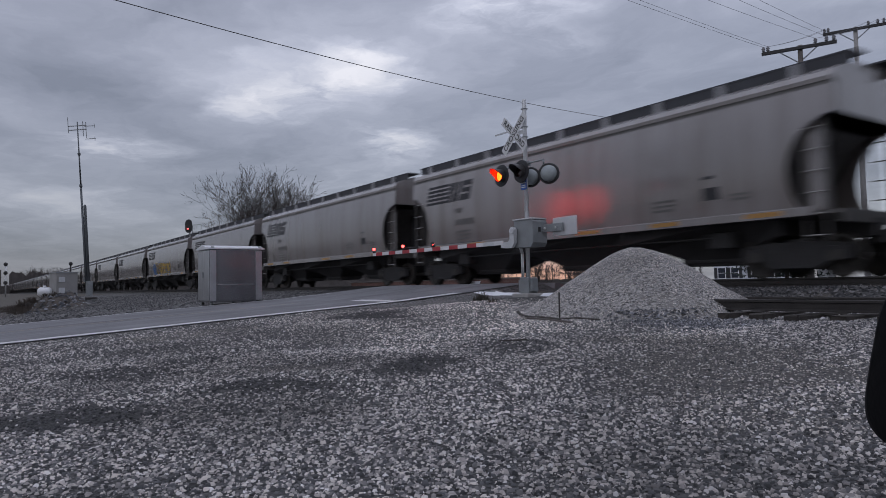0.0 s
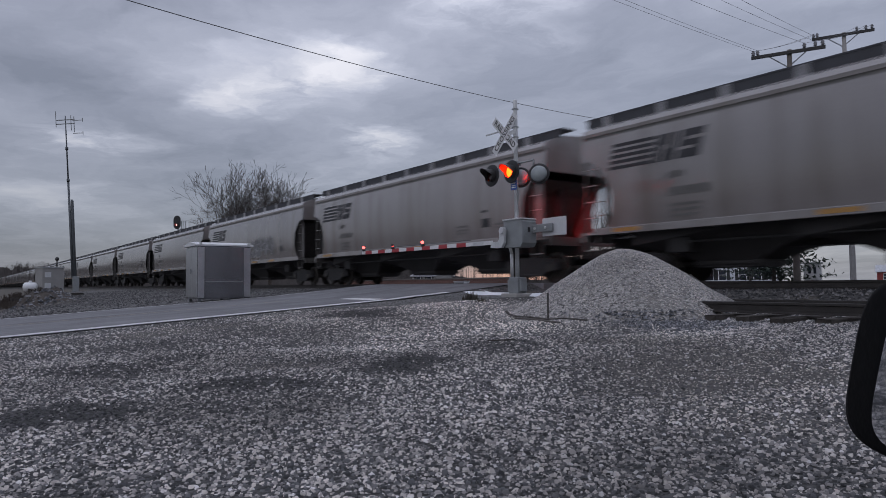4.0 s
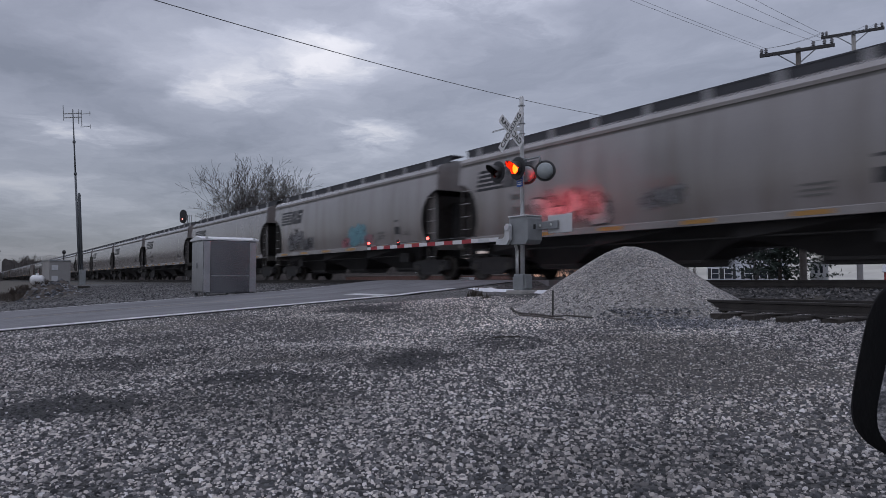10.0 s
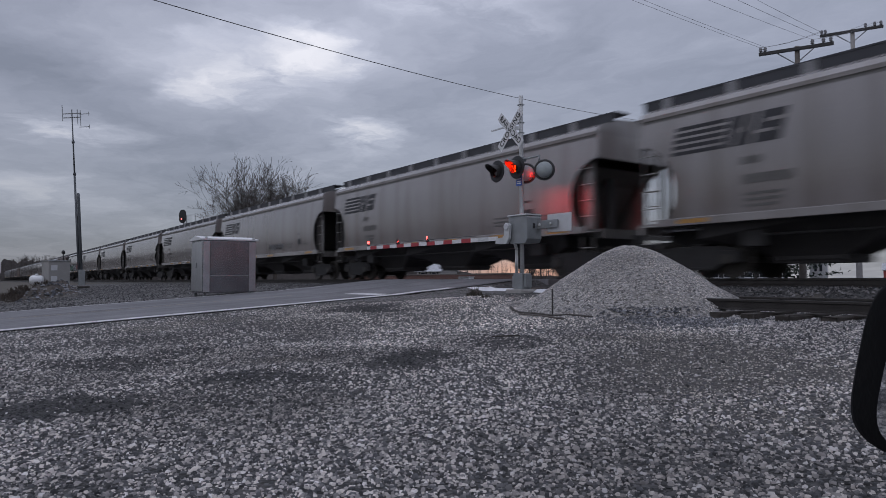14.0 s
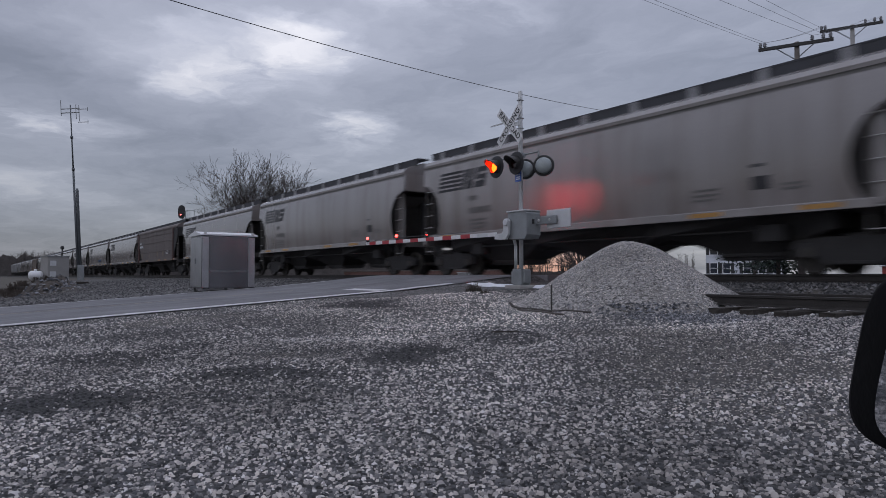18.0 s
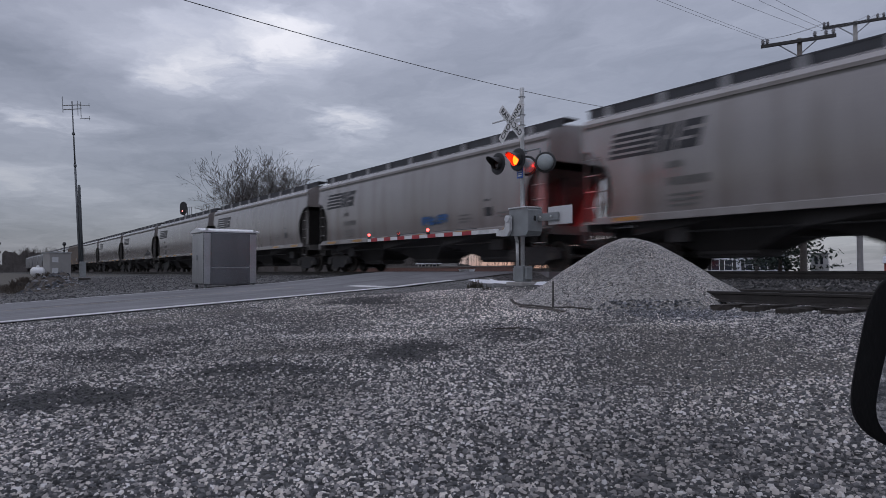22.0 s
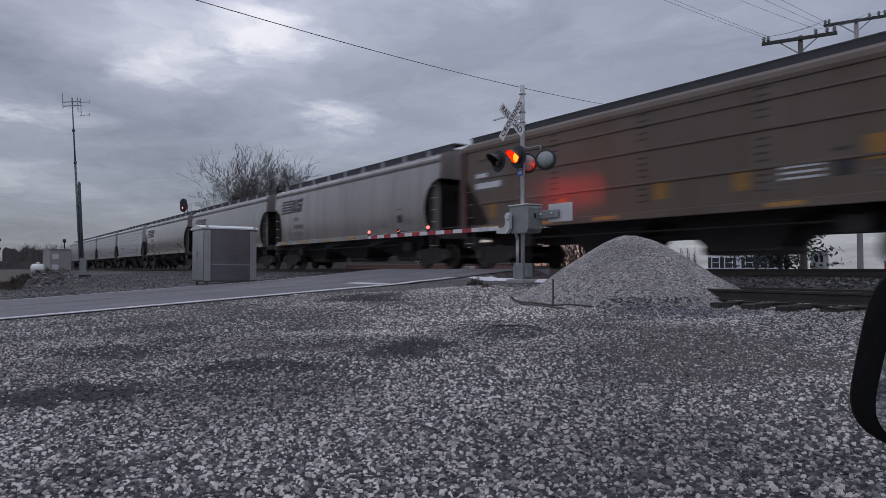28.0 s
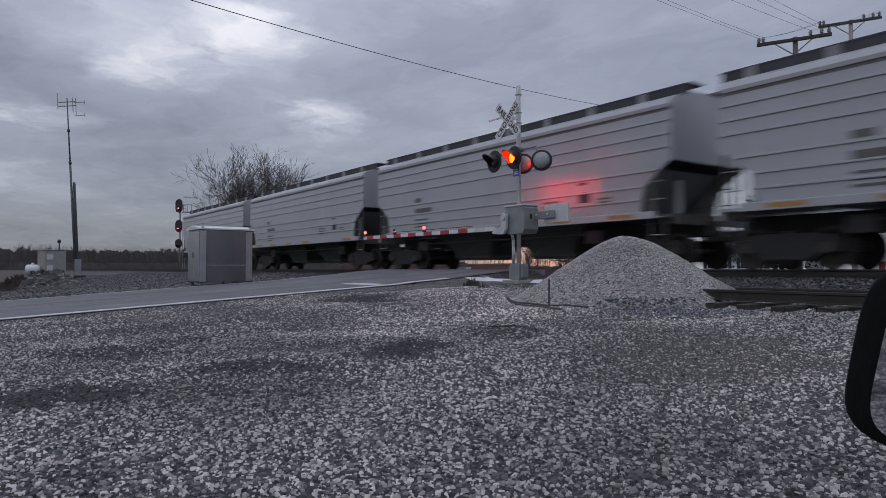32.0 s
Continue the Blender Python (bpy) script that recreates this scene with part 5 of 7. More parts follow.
# ---- buildings behind the line ----
def house(x, y, w, d, h, roof_h, turn, wall, roof, label, windows, name="house"):
    g = ground_z(x, y)
    hs = thing(name, label, "house" if name == "house" else "barn", pose(x, y, g, 0, 0, turn))
    part("wall", box(-w / 2, -d / 2, -0.3, w / 2, d / 2, h), M[wall], hs)
    for s in (-1, 1):
        gb = bmesh.new()
        bm_prism(gb, [(-d / 2, h), (d / 2, h), (0, h + roof_h)], s * w / 2 - 0.06, s * w / 2 + 0.06)
        part("gable", gb, M[wall], hs, m=pose(0, 0, 0, 0, 0, 90))
        a = math.atan2(roof_h, d / 2)
        part("roof", box(-w / 2 - 0.35, 0, -0.06, w / 2 + 0.35, math.hypot(roof_h, d / 2) + 0.4, 0.08), M[roof], hs,
             m=pose(0, 0, h + roof_h, 0, 0, 0 if s > 0 else 180) @ pose(0, 0, 0, -math.degrees(a), 0, 0))
    for wx, wz, ww, wh in windows:
        win = part("window", box(wx - ww / 2 - 0.09, -d / 2 - 0.05, wz - 0.09, wx + ww / 2 + 0.09, -d / 2 - 0.002, wz + wh + 0.09), M["white"], hs)
        part("pane", box(wx - ww / 2, -d / 2 - 0.058, wz, wx + ww / 2, -d / 2 - 0.045, wz + wh), M["pane"], win)
        if name == "house":
            for s in (-1, 1):
                at = wx + s * (ww / 2 + 0.34)
                part("shutter", box(at - 0.22, -d / 2 - 0.06, wz - 0.05, at + 0.22, -d / 2 - 0.002, wz + wh + 0.05, 0.01), M["black"], win)
        part("mullion", box(wx - ww / 2, -d / 2 - 0.068, wz + wh / 2 - 0.03, wx + ww / 2, -d / 2 - 0.059, wz + wh / 2 + 0.03), M["white"], win)
    return hs


def build_behind():
    house(-60, 98, 11, 8, 5.6, 2.8, 33, "siding", "roof", "white two-storey clapboard house with dark windows",
          [(wx, wz, 0.95, 1.5) for wx in (-4.4, -2.6, 0.2, 2.2, 4.2) for wz in (0.7, 3.5)])
    house(-46, 150, 11, 8, 2.6, 1.8, 20, "barn", "roof", "red barn with a snow-covered roof", [(2.5, 0.6, 1.5, 1.5)], "barn")
    house(-66, 172, 10, 6, 2.4, 1.4, 20, "barn", "roof", "low red farm shed with a snow-covered roof", [(-3, 0.6, 1.5, 1.2)], "barn")
    house(-118, 80, 6, 6, 2.2, 1.5, 20, "shelter", "roof", "small grey house with a snowy roof", [(-1.4, 0.8, 1.0, 1.1), (1.4, 0.8, 1.0, 1.1)])
    # booth
    x, y = -22.9, 45.8
    g = ground_z(x, y)
    b = thing("utility_booth", "small grey utility booth with two dark slots", "booth", pose(x, y, g, 0, 0, 25))
    part("body", box(-0.5, -0.4, -0.1, 0.5, 0.4, 1.45, 0.03), M["panel_white"], b)
    part("roof", box(-0.6, -0.5, 1.45, 0.6, 0.5, 1.54, 0.03), M["galv_dark"], b)
    for k in (-0.18, 0.12):
        part("slot", box(k - 0.08, -0.42, 0.8, k + 0.08, -0.4, 1.25), M["pane"], b)
    # white box by the line
    x, y = -31.0, 23.0
    g = ground_z(x, y)
    b = thing("meter_box", "small pale metal box beside the track", "box", pose(x, y, g, 0, 0, 10))
    part("body", box(-0.4, -0.22, -0.05, 0.4, 0.22, 0.66, 0.02), M["panel_white"], b)
    part("lid", box(-0.43, -0.25, 0.66, 0.43, 0.25, 0.7, 0.01), M["galv"], b)
    # low brick wall
    wall = thing("brick_wall", "long low red brick wall beyond the tracks", "wall", pose(-52, 33, ground_z(-52, 33) - 0.35))
    part("core", box(-14.0, -0.09, -0.1, 14.0, 0.09, 1.26), M["mortar"], wall)
    part("coping", box(-14.2, -0.2, 1.26, 14.2, 0.2, 1.35, 0.01), M["pole_wood"], wall)
    bm = bmesh.new()
    for j in range(12):
        x = -14 + 0.11 * (j % 2)
        while x < 13.8:
            bm_box(bm, x, -0.13, 0.02 + j * 0.102, x + 0.2, -0.088, 0.02 + j * 0.102 + 0.09)
            x += 0.212
    tagged(part("brick", bm, M["brick"], wall), kind="stuff")


# ---- the near car's door and mirror ----
def build_mirror():
    car = thing("parked_car", "dark parked car door with a black wing mirror", "car", pose(0, 0, 0))
    car.matrix_basis = Matrix.Rotation(math.atan2(0.82, 0.572), 4, "Z")
    # in this space x runs forward, y to the car's left (out of the window)
    door = bmesh.new()
    bm_prism(door, [(-0.75, 0.38), (0.75, 0.34), (0.85, 0.9), (0.8, 0.98), (-0.75, 1.0)], 0.42, 0.5)
    part("door", door, M["car_paint"], car)
    bm = bmesh.new()
    bm_tube(bm, (0.52, 0.48, 0.96), (0.56, 0.66, 1.04), 0.035, 0.03, 10)
    part("mirror_arm", bm, M["plastic"], car)
    cx, cy, cz, rz = 0.545, 0.735, 1.147, 0.107

    def rim(i, s, inset=0.0):
        """A point of the outline: a rounded four-sided form whose outer edge leans in towards the top."""
        a = 2 * math.pi * i / 40
        c, k = (math.copysign(abs(v) ** 0.5, v) for v in (math.cos(a), math.sin(a)))
        z = cz + (rz - 0.25 * inset) * s * k
        out = 0.901 - 0.37 * (z - 1.06) - inset - cy if c > 0 else 0.14 - 0.3 * inset
        return cy + out * s * c, z

    shell = bmesh.new()
    rows = []
    for dx, s in ((-0.02, 0.0), (-0.028, 0.4), (-0.03, 0.9), (-0.027, 0.96), (-0.015, 1.0), (0.01, 1.0), (0.04, 0.93), (0.07, 0.78), (0.09, 0.5), (0.097, 0.15)):
        ring = []
        for i in range(40):
            y, z = rim(i, s)
            ring.append(shell.verts.new((cx + dx, y, z)))
        rows.append(ring)
    for a, b in zip(rows, rows[1:]):
        for i in range(40):
            fc = shell.faces.new((a[i], a[(i + 1) % 40], b[(i + 1) % 40], b[i]))
            fc.smooth = True
    shell.faces.new(rows[-1])
    bmesh.ops.recalc_face_normals(shell, faces=shell.faces[:])
    part("mirror_housing", shell, M["plastic"], car, "rounded black plastic mirror housing")
    glass = bmesh.new()
    glass.faces.new([glass.verts.new((cx - 0.034, *rim(i, 1.0, 0.07))) for i in range(40)])
    part("mirror_glass", glass, M["mirror"], car)


build_cabinet()
build_far_yard()
build_signals()
build_woods()
bare_tree(-81.3, 27.0, 15.6, 21, depth=6, stems=8, r=0.17, splay=0.5, thin=0.013)
bare_tree(-70.4, 26.8, 12.8, 5, depth=6, stems=6, r=0.14, splay=0.45, thin=0.012)
bare_tree(-33.5, 56.0, 5.5, 8, depth=3, stems=4, r=0.09, label="small bare tree by the houses")
bare_tree(-34.0, 30.5, 2.6, 31, depth=3, stems=7, r=0.03, label="leafless brown shrub beside the track", name="bare_shrub")
bare_tree(-29.3, 29.5, 2.4, 32, depth=3, stems=7, r=0.03, label="leafless brown shrub beside the track", name="bare_shrub")
for k, (x, y, h) in enumerate(((-31.6, 31.5, 2.3), (-27.4, 30.2, 2.5), (-25.4, 30.8, 2.2), (-36.5, 33.8, 2.2))):
    bare_tree(x, y, h, 33 + k, depth=3, stems=7, r=0.03, label="leafless brown shrub beside the track", name="bare_shrub")
bare_tree(-31.8, 33.0, 6.0, 41, depth=4, stems=4, r=0.12, label="slender bare tree beyond the track")
bare_tree(-30.0, 33.4, 5.4, 42, depth=4, stems=3, r=0.1, label="slender bare tree beyond the track")
spruce(-24.4, 43.7, 7.3, 3)
build_behind()
TIPS = build_poles()
for tip, over in zip(TIPS[:5], ((-13.45, 16.2, 9.75), (-13.25, 16.4, 9.75), (-12.15, 18.2, 9.75), (-11.65, 18.9, 9.75), (-11.3, 19.2, 9.75))):
    end = Vector(tip).lerp(Vector(over), 3.6)
    wire(tip, (end.x, end.y, 9.9), 0.25, 0.005, "thin dark overhead wire from the pole")
for a, b in zip(TIPS[:5], TIPS[5:]):
    wire(a, b, 0.1, 0.006, "thin dark overhead wire between poles")
wire((-20.2, -9.8, 10.6), (-34.8, 43.0, 13.6), 0.9, 0.017, "single black overhead service wire")
build_mirror()


# ---- the train ----
# places of the couplings along the line at 0 s, from the head of the train to its tail
ENDS = [29.6, 11.75, -6.1, -23.7, -41.3, -57.9, -75.7, -93.65, -111.6, -129.5, -147.35, -165.2, -183.2, -200.9, -219.0, -236.9, -254.8, -272.6,
        -290.5, -308.5, -326.5, -344.5, -362.35, -380.2, -398.2, -416.1, -433.5, -451.5, -469.4, -487.45, -505.4, -523.3, -541.3, -559.3,
        -576.5, -594.6, -612.5, -629.95, -645.75, -661.6, -677.4, -693.2]
HALF = 1.6


def side_y(z, bulge=0.1):
    """Half width of the shell at height z: slightly barrelled."""
    return HALF - bulge * ((z - 2.75) / 1.4) ** 2


ARCH_TOP = {"grey": 3.36, "silver": 2.72, "brown": 3.3}


def cut_back(z, kind):
    """How far the side sheet's edge stands back from the car's end at height z."""
    top = ARCH_TOP[kind]
    if z >= top:
        return 0.0
    if kind == "grey":
        return 1.06 * math.sqrt(max(0.0, 1 - ((z - 2.2) / 1.16) ** 2))
    if kind == "silver":
        return float(np.interp(z, (1.4, 2.1, 2.5, top), (0.95, 0.82, 0.34, 0.0)))
    return 1.5 * (1 - ((z - 1.38) / (top - 1.38)) ** 1.25) if z > 1.38 else 1.5


def car_shell(length, kind):
    """Two side sheets with ends cut back in an arch, and the end sheets above it."""
    bm = bmesh.new()
    b = length / 2
    foot, eave, top = 1.42, 4.05, ARCH_TOP[kind]
    bulge = 0.1 if kind == "grey" else 0.02
    levels = list(np.linspace(foot, top - 0.06, 13)) + [top - 0.025, top - 0.001, top, *np.linspace(top + 0.15, eave, 4)]
    inner = list(np.linspace(-b + 1.75, b - 1.75, 13))
    for s in (-1, 1):
        grid = []
        for z in levels:
            d = cut_back(z, kind)
            ends = [b - d - (1.75 - d) * k / 3 for k in range(3)]
            xs = [-x for x in ends] + inner + ends[::-1]
            grid.append([bm.verts.new((x, s * side_y(z, bulge), z)) for x in xs])
        for p, q in zip(grid, grid[1:]):
            for k in range(len(p) - 1):
                f = bm.faces.new((p[k], p[k + 1], q[k + 1], q[k]) if s < 0 else (p[k], q[k], q[k + 1], p[k + 1]))
                f.smooth = True
                if kind == "brown" and p[k].co.x > b - 1.8:
                    f.material_index = 1
    for s in (-1, 1):
        x = s * b
        v = [bm.verts.new(p) for p in ((x, -side_y(top, bulge) + 0.02, top), (x, side_y(top, bulge) - 0.02, top), (x, side_y(eave, bulge) - 0.02, eave), (x, -side_y(eave, bulge) + 0.02, eave))]
        f = bm.faces.new(v if s > 0 else v[::-1])
        f.material_index = 1 if kind == "brown" and s > 0 else 0
    return bm


def car_roof(length, kind):
    bm = bmesh.new()
    b = length / 2
    w = side_y(4.05, 0.1 if kind == "grey" else 0.02)
    prof = [(-w - 0.03, 4.03), (-w - 0.04, 4.12), (-w + 0.02, 4.24), (-w + 0.25, 4.36), (-0.75, 4.52), (0, 4.58), (0.75, 4.52), (w - 0.25, 4.36), (w - 0.02, 4.24), (w + 0.04, 4.12), (w + 0.03, 4.03)]
    if kind == "brown":
        prof = [(p, 4.03 + (q - 4.03) * 1.1) for p, q in prof]
    a = [bm.verts.new((-b + 0.04, p, q)) for p, q in prof]
    c = [bm.verts.new((b - 0.04, p, q)) for p, q in prof]
    for i in range(len(prof) - 1):
        bm.faces.new((a[i], c[i], c[i + 1], a[i + 1]))
    bm.faces.new(a)
    bm.faces.new(c[::-1])
    bm.faces.new((a[0], a[-1], c[-1], c[0]))
    bmesh.ops.recalc_face_normals(bm, faces=bm.faces[:])
    return bm


def decal(bm, x0, z0, x1, z1, lift=0.006, slant=0.0, bulge=0.1, rows=3):
    """A thin painted shape on the near side sheet, following its curve."""
    prev = None
    for k in range(rows + 1):
        z = z0 + (z1 - z0) * k / rows
        y = -side_y(z, bulge) - lift
        o = slant * (z - z0)
        now = (bm.verts.new((x0 + o, y, z)), bm.verts.new((x1 + o, y, z)))
        if prev:
            bm.faces.new((prev[0], prev[1], now[1], now[0]))
        prev = now
    return bm


def blob_decal(bm, cx, cz, rx, rz, lift, seed, bulge=0.1, n=18, index=0):
    """A rounded sprayed shape on the near side sheet."""
    vs = []
    for i in range(n):
        a = 2 * math.pi * i / n
        k = 1 + 0.45 * noise.noise((math.cos(a) * 1.3 + seed * 3.7, math.sin(a) * 1.3, seed * 1.9))
        z = min(3.9, max(1.5, cz + rz * k * math.sin(a)))
        vs.append(bm.verts.new((cx + rx * k * math.cos(a), -side_y(z, bulge) - lift, z)))
    f = bm.faces.new(vs)
    f.material_index = index
    f.normal_update()
    if f.normal.y > 0:
        f.normal_flip()


def paint(name, colour):
    """Worn spray paint: the car's own paint shows through in places."""
    m = mat(name, colour, 0.6, var=0.3, scale=3, fine=20, bump=0)
    t = m.node_tree
    tc = t.nodes.new("ShaderNodeTexCoord")
    n = socket(t, "ShaderNodeTexNoise", Scale=2.2, Detail=6.0, Roughness=0.7)
    t.links.new(tc.outputs["Object"], n.inputs["Vector"])
    r = t.nodes.new("ShaderNodeMapRange")
    r.inputs["From Min"].default_value, r.inputs["From Max"].default_value = 0.36, 0.56
    r.inputs["To Min"].default_value, r.inputs["To Max"].default_value = 0.25, 0.88
    t.links.new(n.outputs["Fac"], r.inputs["Value"])
    t.links.new(r.outputs["Result"], t.nodes["Principled BSDF"].inputs["Alpha"])
    return m


def stroke(bm, a, c, w, lift, index, bulge=0.1):
    """One sprayed stroke on the near side sheet, with blunt tapered ends."""
    (x0, z0), (x1, z1) = a, c
    l = math.hypot(x1 - x0, z1 - z0) or 0.01
    ux, uz = (x1 - x0) / l, (z1 - z0) / l
    pts = []
    for d, k in ((-0.4, 0.45), (0.0, 0.95), (0.5 * l / w, 1.05), (l / w, 0.95), (l / w + 0.4, 0.45)):
        pts.append((x0 + ux * d * w, z0 + uz * d * w, k * w / 2))
    rows = []
    for x, z, h in pts:
        row = []
        for s in (1, -1):
            zz = min(3.9, max(1.49, z + ux * h * s))
            row.append(bm.verts.new((x - uz * h * s, -side_y(zz, bulge) - lift, zz)))
        rows.append(row)
    for p, q in zip(rows, rows[1:]):
        f = bm.faces.new((p[0], p[1], q[1], q[0]))
        f.material_index = index
        f.normal_update()
        if f.normal.y > 0:
            f.normal_flip()


SPRAY = {k: paint(k + "_spray_paint", c) for k, c in {
    "yellow": (0.47, 0.30, 0.04), "blue": (0.03, 0.12, 0.34), "white": (0.42, 0.42, 0.43), "grey": (0.2, 0.2, 0.21), "sky": (0.18, 0.36, 0.42),
    "black": (0.03, 0.03, 0.035), "green": (0.12, 0.2, 0.16), "red": (0.32, 0.06, 0.06), "pink": (0.4, 0.16, 0.19), "teal": (0.05, 0.09, 0.11)}.items()}


def graffiti(parent, x0, x1, z0, z1, fill, edge, seed, inner=None, bulge=0.1):
    """Sprayed slanting shapes with an outline over a worn ground: no readable letters."""
    rng = random.Random(seed)
    bm = bmesh.new()
    h = z1 - z0
    n = max(2, round((x1 - x0) / (0.8 * h)))
    cell = (x1 - x0) / n
    for i in range(2 * n):
        blob_decal(bm, x0 + (x1 - x0) * (i + 0.5) / (2 * n), (z0 + z1) / 2 + rng.uniform(-0.12, 0.12) * h, cell * 0.42, h * rng.uniform(0.36, 0.5), 0.004 + 0.0003 * i, seed + i, bulge, index=2)
    forms = (((0.1, 0), (0.25, 1)), ((0.25, 1), (0.8, 0.9)), ((0.15, 0.5), (0.75, 0.55)), ((0.1, 0.02), (0.75, 0.08)), ((0.8, 0.9), (0.7, 0.1)), ((0.2, 0.9), (0.85, 0.1)), ((0.75, 0.5), (0.85, 0.02)))
    for i in range(n):
        base = x0 + cell * i
        lines = rng.sample(forms, rng.choice((2, 3, 3)))
        size = rng.uniform(0.85, 1.1)
        lean = rng.uniform(-0.05, 0.2) * h
        w = h * rng.uniform(0.2, 0.28)
        ends = [[(base + px * cell + lean * pz + rng.uniform(-0.05, 0.05), z0 + 0.1 * h + pz * h * 0.8 * size) for px, pz in line] for line in lines]
        for a, c in ends:
            stroke(bm, a, c, w * 1.45, 0.012 + 0.0003 * i, 0, bulge)
        for a, c in ends:
            stroke(bm, a, c, w, 0.018 + 0.0003 * i, 1, bulge)
        if rng.random() < 0.6:
            a, c = ends[0]
            stroke(bm, (a[0] + w * 0.4, a[1]), (c[0] + w * 0.4, c[1]), w * 0.22, 0.024, 0, bulge)
    part("graffiti", bm, [SPRAY[edge], SPRAY[fill], SPRAY[inner or edge]], parent, f"worn {fill} and {edge} sprayed graffiti")


SHARED = {}


def shared(key, make):
    if key not in SHARED:
        SHARED[key] = make()
    return SHARED[key]


def wheelset_mesh():
    bm = bmesh.new()
    turn = Matrix.Rotation(radians(90), 4, "X")
    for s in (-1, 1):
        prof = [(0.1, -0.07), (0.13, -0.05), (0.36, -0.02), (0.40, -0.06), (0.455, -0.065), (0.46, 0.04), (0.485, 0.055), (0.485, 0.075), (0.38, 0.075), (0.36, 0.02), (0.13, 0.05), (0.1, 0.07)]
        w = lathe(prof, 24, Matrix.Translation((0, s * 0.755, 0)) @ (turn if s < 0 else Matrix.Rotation(radians(-90), 4, "X")))
        me = bpy.data.meshes.new("tmp")
        w.to_mesh(me)
        w.free()
        bm.from_mesh(me)
        bpy.data.meshes.remove(me)
    bm_tube(bm, (0, -1.08, 0), (0, 1.08, 0), 0.075, n=12)
    for s in (-1, 1):
        bm_tube(bm, (0, s * 1.02, 0), (0, s * 1.14, 0), 0.12, n=10)
    return mesh_of("wheelset", bm, M["wheel"])


def side_frame_mesh():
    out = [(-1.22, 0.62), (-1.1, 0.72), (-0.55, 0.78), (0.55, 0.78), (1.1, 0.72), (1.22, 0.62), (1.22, 0.4), (1.05, 0.36), (0.8, 0.38), (0.5, 0.2), (-0.5, 0.2), (-0.8, 0.38), (-1.05, 0.36), (-1.22, 0.4)]
    bm = prism(out, -0.09, 0.09)
    for x in (-0.22, -0.07, 0.08, 0.23):
        bm_tube(bm, (x, -0.02, 0.24), (x, -0.02, 0.6), 0.062, n=8)
    bm_box(bm, -0.3, -0.12, 0.2, 0.3, 0.12, 0.27, 0.02)
    for x in (-0.89, 0.89):
        bm_box(bm, x - 0.16, -0.13, 0.36, x + 0.16, 0.13, 0.66, 0.03)
    return mesh_of("side_frame", bm, M["under"])


def hopper_mesh(w_top, w_low, key, knee=1.3):
    """One discharge bay: a deep box down to its knee, then a funnel."""
    out = [(-w_top / 2, 1.5), (w_top / 2, 1.5), (w_top / 2, knee), ((w_top + w_low) / 4, knee - 0.16), (w_low / 2, 0.5), (w_low / 2, 0.42), (-w_low / 2, 0.42), (-w_low / 2, 0.5), (-(w_top + w_low) / 4, knee - 0.16), (-w_top / 2, knee)]
    bm = prism(out, -1.28, 1.28)
    for v in bm.verts:
        if v.co.z < knee - 0.05:
            v.co.y *= 0.45 if v.co.z < 0.6 else 0.68
    bm_box(bm, -w_low / 2 - 0.1, -0.5, 0.34, w_low / 2 + 0.1, 0.5, 0.46, 0.02)
    for x in (-w_low / 2 - 0.06, w_low / 2 + 0.02):
        bm_box(bm, x, -0.62, 0.4, x + 0.04, 0.62, 0.52)
    return mesh_of("hopper_bay", bm, M[key])


def ladder_mesh(h0, h1, w=0.42):
    bm = bmesh.new()
    for x in (-w / 2, w / 2):
        bm_box(bm, x - 0.022, -0.03, h0, x + 0.022, 0.03, h1)
    split = len(bm.faces)
    z = h0 + 0.12
    while z < h1:
        bm_tube(bm, (-w / 2, -0.035, z), (w / 2, -0.035, z), 0.016, n=5)
        z += 0.45
    bm.faces.ensure_lookup_table()
    for f in bm.faces[split:]:
        f.material_index = 1
    return mesh_of("ladder", bm, [M["ladder_end_shade"], M["rung"]])


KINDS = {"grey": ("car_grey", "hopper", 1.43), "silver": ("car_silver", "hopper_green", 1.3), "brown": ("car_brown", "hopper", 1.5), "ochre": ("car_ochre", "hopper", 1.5)}


